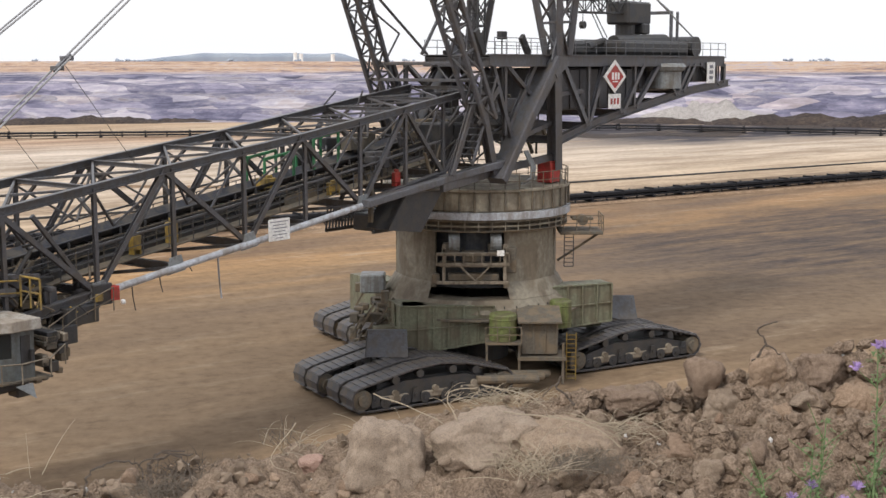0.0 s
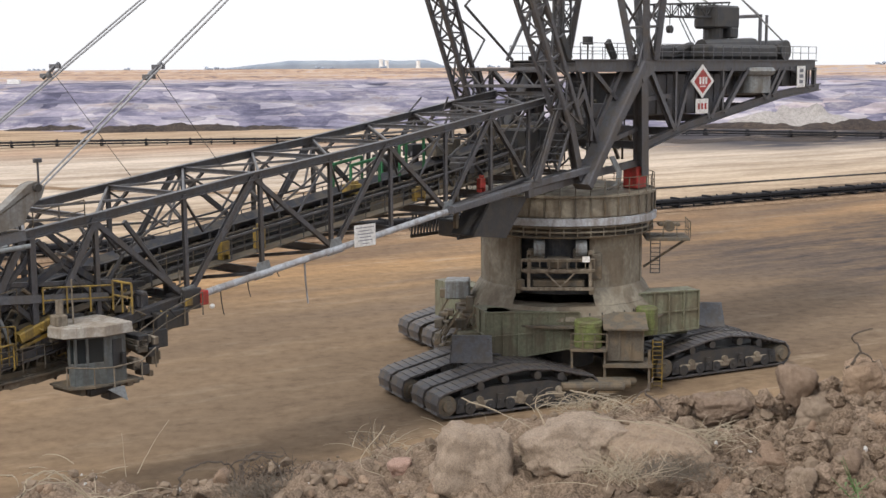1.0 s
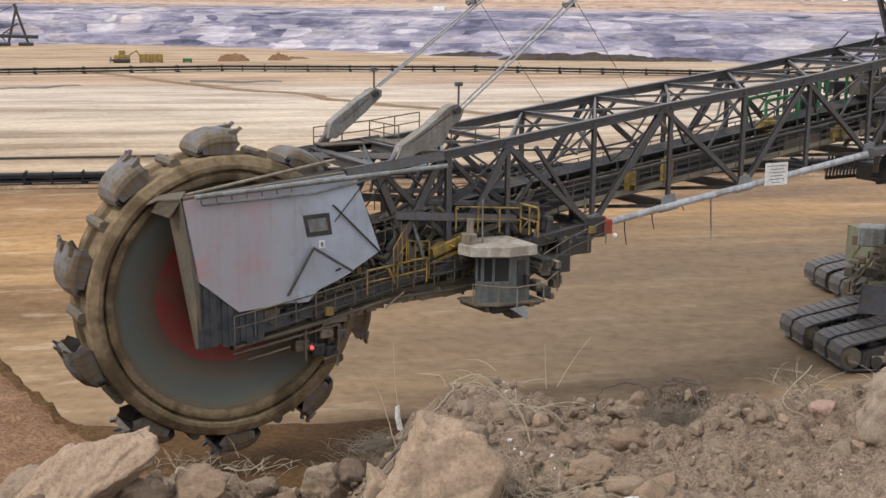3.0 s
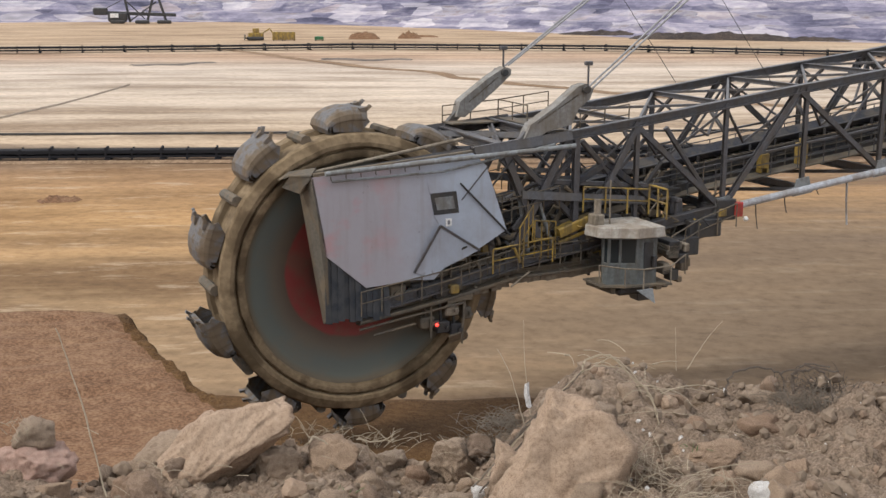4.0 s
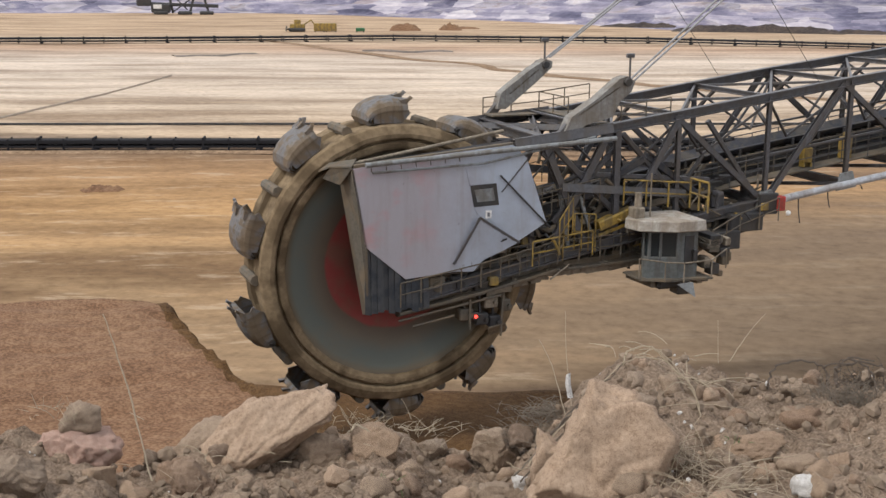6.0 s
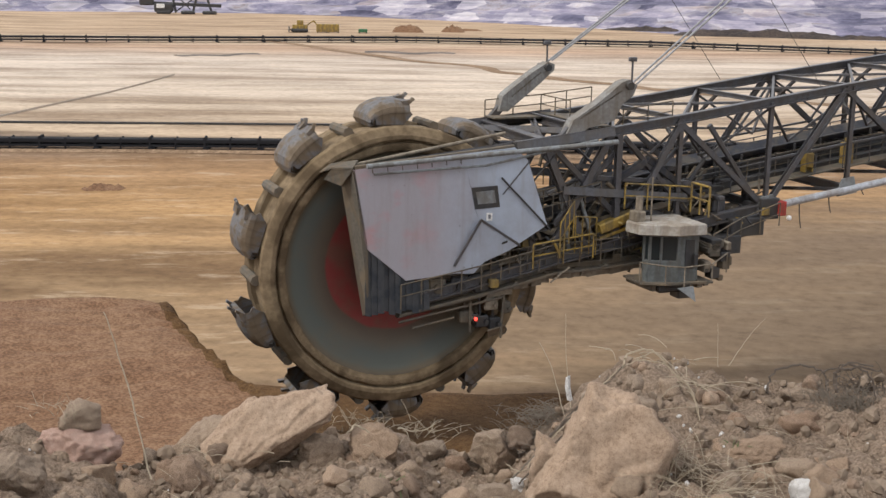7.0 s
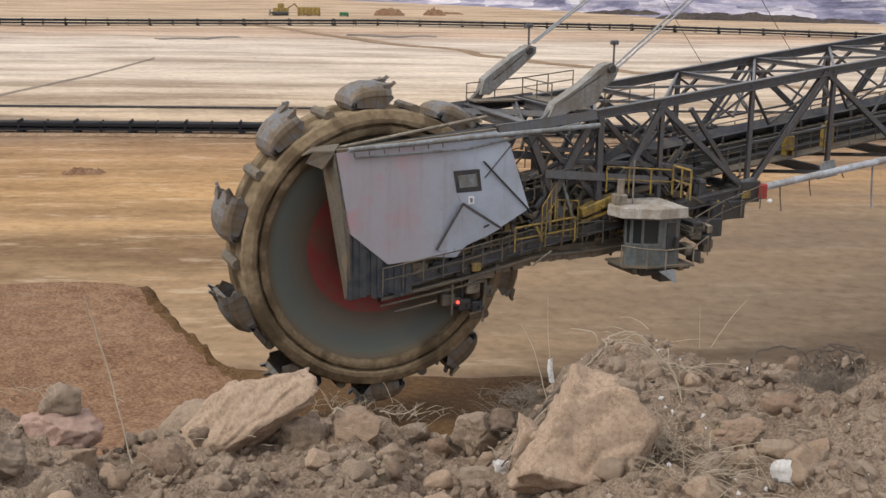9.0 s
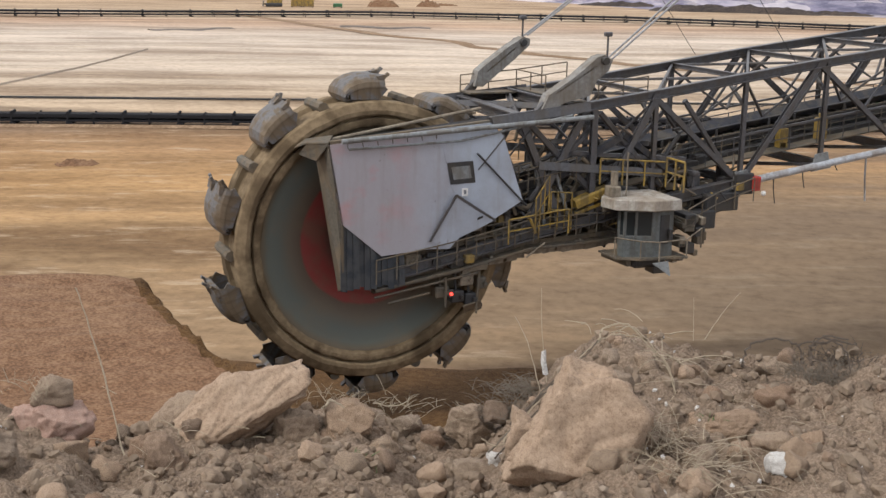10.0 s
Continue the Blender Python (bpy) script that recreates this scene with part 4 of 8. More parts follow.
# stepped box at the rear of the head platform
bm = bmesh.new()
box(bm, (33.0, 2.4, 9.35), (34.0, 3.3, 10.3), 0.04)
box(bm, (33.9, 2.5, 8.7), (35.6, 3.5, 9.5), 0.04)
box(bm, (35.2, 2.6, 8.0), (36.4, 3.7, 8.8), 0.04)
part("head_platform_box", bm, DARK, boom)
bm = bmesh.new()
box(bm, (32.72, 3.0, 9.5), (33.1, 3.45, 10.15), 0.03)
part("fire_box", bm, RED, boom, "red fire hose box")
railing("handrail", [(33.2, 3.6, 9.1), (35.2, 3.6, 8.5), (37.0, 4.2, 8.0)], 1.05, 0.9, 0.03, DUSTY, boom)

# ---------- operator's cab ----------
cab = thing("operator_cab", SLEW, "grey steel operator's cab with a pale roof, hung on the boom", "cab")
S0, S1, Y0, Y1, Z0, Z1 = 38.3, 40.5, 3.2, 5.05, 7.3, 9.35
plan = [(S0, Y0), (39.9, Y0), (40.5, 4.3), (40.42, 4.6), (39.25, Y1), (S0, Y1)]
CABPAINT = painted("cab_blue_grey_paint", (0.115, 0.128, 0.13), (0.08, 0.07, 0.056), 0.45, 0.6)
bm = bmesh.new()
plate(bm, [(x, y, Z0) for x, y in plan], (0, 0, 0.85))
part("cab_wall", bm, CABPAINT, cab, "grey painted sheet wall")
bm = bmesh.new()
plate(bm, [(S0, Y1 - 0.08, Z0 + 0.85), (39.3, Y1 - 0.08, Z0 + 0.85), (39.3, Y1 - 0.08, Z1), (S0, Y1 - 0.08, Z1)], (0, 0.08, 0))
side_ = part("side_wall", bm, CABPAINT, cab)
bm = bmesh.new()
box(bm, (38.5, Y1 + 0.005, Z0 + 0.55), (38.95, Y1 + 0.04, Z1 - 0.25), 0.01)
part("door", bm, DARK, side_, "dark cab door")
bm = bmesh.new()
plate(bm, [(S0, Y0 + 0.1, Z0 + 0.85), (S0, Y1 - 0.1, Z0 + 0.85), (S0, Y1 - 0.1, Z1), (S0, Y0 + 0.1, Z1)], (0.06, 0, 0))
part("rear_wall", bm, CABPAINT, cab)
posts_ = [(39.88, Y0 + 0.05), (40.46, 4.3), (40.38, 4.58), (39.95, 4.76), (39.28, Y1 - 0.05)]
for x, y in posts_:
    bm = bmesh.new()
    bar(bm, (x, y, Z0 + 0.83), (x, y, Z1), 0.11)
    part("window_post", bm, CABPAINT, cab)
for (xa, ya), (xb, yb) in zip(posts_[:-1], posts_[1:]):
    for z_ in (Z0 + 0.88, Z1 - 0.06):
        bm = bmesh.new()
        bar(bm, (xa, ya, z_), (xb, yb, z_), 0.08, 0.1)
        part("window_rail", bm, CABPAINT, cab)
    bm = bmesh.new()
    d = Vector((yb - ya, xa - xb, 0)).normalized() * 0.02
    plate(bm, [(xa, ya, Z0 + 0.9), (xb, yb, Z0 + 0.9), (xb, yb, Z1 - 0.06), (xa, ya, Z1 - 0.06)], d)
    part("window_pane", bm, GLASS, cab, "dark window glass")
bm = bmesh.new()
rp = [(S0 - 0.15, Y0 - 0.35), (40.4, Y0 - 0.35), (41.15, 3.8), (40.95, 4.7), (39.5, Y1 + 0.4), (S0 - 0.15, Y1 + 0.4)]
lowr = [(x, y, Z1) for x, y in rp]
topr = [(39.6 + (x - 39.6) * 0.985, 4.1 + (y - 4.1) * 0.97, Z1 + 0.45) for x, y in rp]
va, vb = [bm.verts.new(p) for p in lowr], [bm.verts.new(p) for p in topr]
bm.faces.new(va[::-1])
bm.faces.new(vb)
for i in range(len(rp)):
    j = (i + 1) % len(rp)
    bm.faces.new((va[i], va[j], vb[j], vb[i]))
bmesh.ops.bevel(bm, geom=list(bm.edges), offset=0.03, segments=1, affect="EDGES")
part("roof", bm, painted("cab_roof_dusty_white", (0.36, 0.335, 0.30), (0.25, 0.20, 0.15), 0.6, 0.8), cab, "dusty off-white roof slab")
bm = bmesh.new()
plate(bm, [(S0 - 0.6, Y0, Z0 - 0.08), (S1 + 0.3, Y0, Z0 - 0.08), (S1 + 0.3, Y1 - 0.4, Z0 - 0.08), (S1 - 0.6, Y1 + 0.15, Z0 - 0.08), (S0 - 0.6, Y1 + 0.35, Z0 - 0.08)], (0, 0, 0.08))
for s in (S0, S1):
    bar(bm, (s - 0.3, 2.6, Z0 - 0.3), (s - 0.3, Y1 - 0.3, Z0 - 0.25), 0.2, 0.3)
part("floor_frame", bm, DUSTY, cab)
bm = bmesh.new()
box(bm, (S0 + 0.1, Y0 + 0.3, Z0 - 0.5), (S0 + 1.7, Y1 - 0.2, Z0 - 0.1), 0.1)
box(bm, (S0 + 0.05, Y1 - 0.9, Z0 - 0.8), (S0 + 0.75, Y1 - 0.2, Z0 - 0.45), 0.05)
part("under_box", bm, DARK, cab)
bm = bmesh.new()
plate(bm, [(S1 - 1.0, Y1 + 0.4, Z0 - 0.15), (S1 - 1.5, Y1 + 0.45, Z0 - 0.5), (S1 - 1.85, Y1 + 0.5, Z0 - 0.75), (S1 - 1.8, Y1 + 0.35, Z0 - 0.12)], (0, 0.05, 0))
part("bent_plate", bm, LIGHT, cab)
railing("handrail", [(S1 + 0.3, Y1 - 0.5, Z0), (S1 - 0.6, Y1 + 0.1, Z0 - 0.1), (S0 + 0.8, Y1 + 0.3, Z0 - 0.15), (S0 - 0.55, Y1 + 0.3, Z0 - 0.1), (S0 - 1.6, Y1 - 0.2, Z0 + 0.2)], 0.85, 1.1, 0.032, CRUST, cab, "dusty railing", mid=False)
bm = bmesh.new()
box(bm, (S0 + 2.1, 3.6, Z1 + 0.42), (S0 + 2.6, 4.2, Z1 + 0.9), 0.05)
pipe(bm, (S0 + 2.3, 3.9, Z1 + 0.8), (S0 + 2.3, 3.9, Z1 + 1.5), 0.16, 8)
part("roof_fixture", bm, CRUST, cab)
bm = bmesh.new()
pipe(bm, (S0 + 1.75, 4.0, Z1 + 0.4), (S0 + 1.75, 4.0, Z1 + 2.3), 0.04, 6)
part("antenna", bm, CRUST, cab)
bm = bmesh.new()
box(bm, (S0 + 0.1, Y1 + 0.02, Z0 + 0.7), (S0 + 0.3, Y1 + 0.2, Z0 + 1.2), 0.03)
part("side_box", bm, DARK, cab)
for k in range(16):                # boxes, steps and brackets on the rear platform
    s = S0 - rng.uniform(0.2, 1.7)
    z = Z0 + rng.uniform(-0.3, 1.5)
    l = rng.uniform(0.12, 0.36)
    bm = bmesh.new()
    box(bm, (s - l, Y1 - rng.uniform(0.4, 1.5), z - 0.2), (s + l * 0.5, Y1 - 0.2, z + rng.uniform(0.0, 0.3)), 0.03)
    bar(bm, (s, Y1 - 0.4, z), (s + 0.2, 3.2, z + 0.3), 0.08)
    part("bracket_box", bm, (DARK, CRUST, DUSTY, DUSTY)[k % 4], cab)

# ---------- wheel hood ----------
hood = thing("wheel_hood", SLEW, "faded blue-grey sheet-metal hood with a red patch beside the wheel", "machine hood")
outline = [(53.0, 12.35), (49.5, 12.74), (46.1, 13.0), (45.5, 12.45), (44.53, 9.71), (46.26, 8.74), (46.9, 8.62), (47.39, 8.37), (47.81, 7.87), (48.6, 7.93), (50.76, 7.79), (52.44, 9.22)]
bm = bmesh.new()
plate(bm, [(s, 3.2, z) for s, z in outline], (0, -0.08, 0))
part("hood_sheet", bm, HOOD, hood)
bm = bmesh.new()
plate(bm, [(53.0, 3.2, 12.35), (52.44, 3.2, 9.22), (52.38, 3.15, 6.6), (52.25, 2.2, 6.2), (53.25, 2.2, 12.2)], (-0.08, 0, 0))
part("end_sheet", bm, DUSTY, hood, "dust-caked end sheet")
bm = bmesh.new()                   # bent visor over the end
plate(bm, [(53.0, 3.2, 12.4), (53.7, 2.6, 12.35), (53.95, 1.9, 12.1), (53.5, 1.9, 12.4), (52.6, 2.6, 12.6)], (0, 0, 0.06))
plate(bm, [(53.0, 3.2, 12.38), (53.7, 2.6, 12.33), (53.9, 2.3, 11.9), (53.35, 2.8, 11.7)], (-0.05, 0, 0))
part("visor", bm, DUSTY, hood, "bent sand-crusted visor sheet")
for k in range(11):                # rubber skirt strips
    bm = bmesh.new()
    s0, s1 = 52.44 - 2.7 * k / 11, 52.44 - 2.7 * (k + 0.94) / 11
    za, zb2 = (7.74 + 1.48 * max(0.0, (v - 50.76) / 1.68) for v in (s0, s1))
    off = 0.05 * (k % 3)
    low_ = 6.42 + 0.05 * (k % 4)
    plate(bm, [(s0, 3.05 + off, za), (s1, 3.05 + off, zb2), (s1 - 0.02, 3.17 + off, low_), (s0 + 0.02, 3.15 + off, low_ + 0.04)], (0, 0.04, 0))
    part("skirt_strip", bm, RUBBER, hood, "black rubber skirt strip")
bm = bmesh.new()                   # hatch: a dark frame round a recessed dusty cover
hz = [(47.99, 11.44), (46.85, 11.48), (46.72, 10.59), (47.82, 10.55)]
plate(bm, [(a, 3.205, b) for a, b in hz], (0, 0.03, 0))
hatch = part("hatch", bm, DARK, hood, "dark hatch frame")
bm = bmesh.new()
plate(bm, [(47.82, 3.24, 11.26), (47.0, 3.24, 11.3), (46.9, 3.24, 10.78), (47.7, 3.24, 10.75)], (0, 0.015, 0))
part("hatch_cover", bm, LIGHT, hatch, "dusty cover")
bm = bmesh.new()
plate(bm, [(48.21, 3.206, 12.19), (47.02, 3.206, 12.25), (46.88, 3.206, 11.5), (48.02, 3.206, 11.46)], (0, 0.015, 0))
part("patch_sheet", bm, HOOD, hood)
bm = bmesh.new()
plate(bm, [(47.8, 3.206, 10.53), (46.74, 3.206, 10.57), (46.62, 3.206, 9.75), (47.6, 3.206, 10.12)], (0, 0.015, 0))
part("patch_sheet", bm, HOOD, hood)
bm = bmesh.new()
box(bm, (47.05, 3.23, 10.05), (47.32, 3.25, 10.38), 0.01)
label_ = part("label_plate", bm, WHITE, hood)
bm = bmesh.new()
box(bm, (47.13, 3.252, 10.13), (47.24, 3.256, 10.3))
part("text_bar", bm, GREYTXT, label_)
bm = bmesh.new()                   # a second sheet that stands out over the lower edge
plate(bm, [(48.69, 3.22, 8.27), (47.64, 3.42, 10.12), (45.81, 3.24, 8.97), (46.5, 3.22, 8.66), (47.39, 3.22, 8.33), (47.81, 3.22, 7.9)], (0, 0.03, 0))
part("fold", bm, HOOD, hood)
for p, q in (((48.69, 3.25, 8.25), (47.64, 3.45, 10.14)), ((47.64, 3.45, 10.14), (45.78, 3.27, 8.95))):
    bm = bmesh.new()
    bar(bm, p, q, 0.1, 0.07, up=(0, 1, 0))
    part("fold_edge", bm, STEEL, hood)
bm = bmesh.new()
bar(bm, (46.6, 3.22, 11.1), (45.45, 3.22, 12.4), 0.05, 0.05)
part("seam", bm, STEEL, hood)
for k in range(7):                 # rivets and stiffening ribs on the sheet
    bm = bmesh.new()
    x = 52.2 - 0.62 * k
    bar(bm, (x, 3.205, 12.36 + 0.04 * k), (x - 0.02, 3.205, 12.2 + 0.04 * k), 0.05, 0.03)
    part("clip", bm, DUSTY, hood)
bm = bmesh.new()
bar(bm, (52.9, 3.05, 12.42), (46.1, 3.05, 13.02), 0.22, 0.16)
for s in (52.6, 50.2, 48.2, 46.4):
    bar(bm, (s, 3.0, 12.3), (s, 0.5, 12.2), 0.16)
    bar(bm, (s, 2.9, 12.2), (s - 0.3, 2.6, 7.6), 0.14)
part("hood_frame", bm, DUSTY, hood)
for s in (49.3, 48.3, 47.3):
    bm = bmesh.new()
    box(bm, (s - 0.38, 2.4, 6.95), (s + 0.38, 3.0, 7.7), 0.08)
    pipe(bm, (s, 2.9, 7.3), (s, 3.12, 7.3), 0.2, 12)
    part("gearbox", bm, (DARK, DUSTY, DARK)[int(s) % 3], hood)
for s, z, w in ((48.0, 5.75, 0.3), (47.3, 5.5, 0.3), (46.7, 5.35, 0.26), (46.9, 6.2, 0.3), (46.2, 6.0, 0.2)):
    bm = bmesh.new()
    box(bm, (s - w, 2.5, z), (s + w, 3.05, z + 0.5), 0.05)
    bar(bm, (s, 2.8, z + 0.4), (s + 0.1, 2.8, 7.0), 0.1)
    pipe(bm, (s - w * 0.5, 3.0, z + 0.25), (s - w * 0.5, 3.2, z + 0.25), 0.09, 8)
    part("scraper_unit", bm, (DUSTY, CRUST, DARK)[int(s * 10) % 3], hood)
bm = bmesh.new()
plate(bm, [(47.1, 3.15, 5.35), (46.3, 3.15, 5.5), (46.0, 2.6, 5.05), (46.8, 2.6, 4.9)], (0, 0, 0.06))
part("scraper_blade", bm, CRUST, hood)
for a, b in (((51.0, 3.1, 6.05), (46.4, 3.1, 6.75)), ((50.4, 3.1, 5.75), (48.6, 3.1, 6.05)), ((47.9, 3.15, 5.4), (47.9, 3.15, 6.7)), ((46.5, 3.15, 5.0), (46.4, 3.15, 6.8))):
    bm = bmesh.new()
    pipe(bm, a, b, 0.05, 6)
    part("guard_rod", bm, DUSTY, hood)
bm = bmesh.new()
box(bm, (47.52, 3.06, 5.76), (47.8, 3.16, 6.12), 0.03)
lb = part("lamp_box", bm, DARK, hood)
bm = bmesh.new()
bmesh.ops.create_uvsphere(bm, u_segments=12, v_segments=8, radius=0.075, matrix=Matrix.Translation((47.66, 3.2, 5.94)))
part("warning_lamp", bm, LAMP, lb, "glowing red warning lamp")

# ---------- the bucket wheel ----------
WHEEL = SLEW @ pose(50.55, 1.75, 8.05, 0, 0, 0)
R = 5.85
wheel = thing("bucket_wheel", WHEEL, "large steel bucket wheel caked with brown clay", "bucket wheel")
bm = bmesh.new()
lathe(bm, [(0.05, -1.5), (1.2, -1.42), (1.25, -1.3), (2.0, -1.12), (2.86, -0.86), (3.6, -0.62), (4.3, -0.42), (4.6, -0.34), (4.75, -0.2)], 128, axis="y")
part("disc", bm, DISC, wheel, "green-grey and red painted wheel disc", smooth=True)
bm = bmesh.new()
lathe(bm, [(4.72, -0.36), (4.74, -0.1), (4.8, 0.02), (4.9, 0.06), (5.06, 0.06), (5.1, 0.0), (5.11, -0.13), (5.18, -0.13), (5.2, 0.06), (5.26, 0.13), (5.42, 0.14), (5.6, 0.06), (5.74, 0.0), (5.8, -0.1), (5.8, -0.8), (5.68, -0.9), (5.68, -1.6), (5.85, -1.7), (5.85, -2.5), (5.2, -2.6), (4.8, -2.4), (4.72, -0.36)], 240, axis="y")
for v in bm.verts:
    a = math.atan2(v.co.z, v.co.x)
    v.co += Vector((math.cos(a), 0, math.sin(a))) * (0.035 * noise.noise((v.co.x * 2, v.co.y * 4, v.co.z * 2)) + 0.02 * noise.noise((v.co.x * 6, v.co.y * 6, v.co.z * 6)))
part("rim", bm, RIM, wheel, "clay-caked rim", smooth=False)
bm = bmesh.new()
lathe(bm, [(0.05, -2.4), (4.0, -2.5), (5.2, -2.55)], 64, axis="y")
part("back_disc", bm, DUSTY, wheel)
bm = bmesh.new()
pipe(bm, (0, -2.9, 0), (0, 0.6, 0), 0.7, 24)
part("axle", bm, DARK, wheel)
bm = bmesh.new()
for k in range(150):               # bolts round the rim
    a = 2 * math.pi * k / 150
    pipe(bm, (4.98 * math.cos(a), 0.04, 4.98 * math.sin(a)), (4.98 * math.cos(a), 0.1, 4.98 * math.sin(a)), 0.045, 5)
tagged(part("bolt_ring", bm, RIM, wheel), kind="stuff")


def bucket_mesh():
    """One digging bucket at the top of the wheel: a curved shell, open ahead, with a lip, side cheeks and teeth. Digs towards -x."""
    bm = bmesh.new()
    prof = [(0.95, -0.1), (1.08, 0.2), (1.02, 0.5), (0.8, 0.82), (0.45, 1.02), (0.05, 1.12), (-0.4, 1.1), (-0.85, 1.0)]
    inner = [(0.85, -0.05), (0.95, 0.2), (0.9, 0.46), (0.7, 0.74), (0.4, 0.92), (0.05, 1.0), (-0.4, 0.99), (-0.85, 0.9)]
    ys = [(-1.0, 0.5), (-0.96, 0.68), (-0.85, 0.84), (-0.6, 0.95), (-0.3, 0.99), (0.0, 1.0), (0.3, 0.99), (0.6, 0.95), (0.85, 0.84), (0.96, 0.68), (1.0, 0.5)]
    for pr, flip in ((prof, False), (inner, True)):
        grid = [[bm.verts.new((x * (0.8 + 0.2 * k), y * 1.15, z * k)) for x, z in pr] for y, k in ys]
        for i in range(len(ys) - 1):
            for j in range(len(pr) - 1):
                f = (grid[i][j], grid[i + 1][j], grid[i + 1][j + 1], grid[i][j + 1])
                bm.faces.new(f[::-1] if flip else f)
    for s in (-1, 1):
        plate(bm, [(0.7, 1.1 * s, 0.0), (0.75, 1.12 * s, 0.4), (0.2, 1.12 * s, 0.7), (-0.7, 1.1 * s, 0.66), (-0.9, 1.1 * s, 0.35), (-0.5, 1.08 * s, -0.1)], (0, -0.07 * s, 0))
        box(bm, (-0.3, 0.75 * s - 0.12, -0.3), (0.6, 0.75 * s + 0.12, 0.1))
    for y in (-0.8, 0.0, 0.8):
        k = 1.0 if abs(y) < 0.6 else 0.86
        prism(bm, (-0.75, y * 1.1, 1.0 * k), (-1.02, y * 1.1, 1.26 * k), [(-0.13, -0.06), (0.13, -0.06), (0.08, 0.06), (-0.08, 0.06)])
        prism(bm, (-0.5, y * 1.1, 1.05 * k), (-0.85, y * 1.1, 1.1 * k), [(-0.16, -0.09), (0.16, -0.09), (0.16, 0.09), (-0.16, 0.09)])
    plate(bm, [(-0.8, -1.1, 0.74), (-0.8, 1.1, 0.74), (-0.86, 0.6, 0.98), (-0.88, 0.0, 1.0), (-0.86, -0.6, 0.98)], (0.06, 0, 0.0))
    return bm


first = part("bucket", bucket_mesh(), BUCKET, wheel, "worn grey steel digging bucket with teeth", smooth=False)
ANGLES = [15.5 + 36 * k for k in range(10)]
for k, deg in enumerate(ANGLES):
    b = first if k == 0 else first.copy()
    if k:
        scene.collection.objects.link(b)
    # digs downwards on the outer (far from the tower) side
    b.matrix_local = Matrix.Translation((0, -1.25, 0)) @ pose(0, 0, 0, 0, 90 - deg, 0) @ Matrix.Translation((0, 0, R + 0.02)) @ Matrix.Diagonal((0.98, 0.95, 0.86, 1))
for k, deg in enumerate(ANGLES):
    a = radians(deg + 18)
    bm = bmesh.new()
    pipe(bm, (5.9 * math.cos(a), -2.3, 5.9 * math.sin(a)), (5.9 * math.cos(a), -0.3, 5.9 * math.sin(a)), 0.22, 8)
    part("cutter_bar", bm, DUSTY, wheel)


# ---------- ropes that hold the boom ----------
MAST_TOP = (15.0, 36.0)
for side in (1, -1):
    o = 0.0 if side > 0 else 1.4
    for k in (-1, 1):
        rope = thing("boom_rope", SLEW, "pair of thin grey steel ropes holding up the boom", "steel rope", "boom ropes")
        y = HALF * side + 0.36 * k
        bm = bmesh.new()
        pipe(bm, (40.7 + 0.68 * o, y, 15.4 + 0.4 * o + 0.1 * k), (MAST_TOP[0], y, MAST_TOP[1] - 0.7 * o), 0.045, 6)
        part("strand", bm, ROPE, rope)
    clampthing = thing("rope_clamp", SLEW, "dark steel clamp across two boom ropes", "rope clamp", "rope clamps")
    bm = bmesh.new()
    c = Vector((34.9 + o, HALF * side, 20.05 + 0.05 * o))
    bar(bm, c + Vector((0.3, -0.42, -0.25)), c + Vector((0.3, 0.42, -0.25)), 0.12, 0.2)
    bar(bm, c + Vector((-0.2, -0.42, 0.17)), c + Vector((-0.2, 0.42, 0.17)), 0.12, 0.2)
    bar(bm, c + Vector((0.45, 0, -0.38)), c + Vector((-0.4, 0, 0.33)), 0.14, 0.12)
    part("clamp_body", bm, STEEL_FAR, clampthing)
    bm = bmesh.new()
    pipe(bm, c, (30.9 + o, HALF * side, zt(31) + 0.1), 0.014, 5)
    part("tie_cable", bm, DARK, clampthing)

# ---------- superstructure on the tower ----------
sup = thing("slewing_superstructure", SLEW, "dark grey steel superstructure with masts, machine house and counterweight arm", "excavator superstructure")
UW = 4.2


def lattice(name, p, q, w0, w1, n, mat=STEEL, chord=0.22, web=0.1, label=""):
    """A square lattice mast from p to q, chords and zigzag webs, tapering from w0 to w1."""
    p, q = Vector(p), Vector(q)
    m = basis(p, q, (0, 1, 0))
    length = (q - p).length
    mast = None
    rows_ = []
    for i in range(n + 1):
        f = i / n
        w = (w0 + (w1 - w0) * f) / 2
        rows_.append([m @ Vector((a * w, b * w, length * f)) for a, b in ((-1, -1), (1, -1), (1, 1), (-1, 1))])
    for k in range(4):
        bm = bmesh.new()
        bar(bm, rows_[0][k], rows_[-1][k], chord)
        ob = part(name if mast is None else "mast_chord", bm, mat, sup if mast is None else mast, label if mast is None else "")
        mast = mast or ob
    bm = bmesh.new()
    for i in range(n):
        for k in range(4):
            a, b = (k, (k + 1) % 4) if i % 2 else ((k + 1) % 4, k)
            bar(bm, rows_[i][a], rows_[i + 1][b], web)
            bar(bm, rows_[i + 1][k], rows_[i + 1][(k + 1) % 4], web)
    tagged(part("mast_webbing", bm, mat, mast), kind="stuff")
    return mast


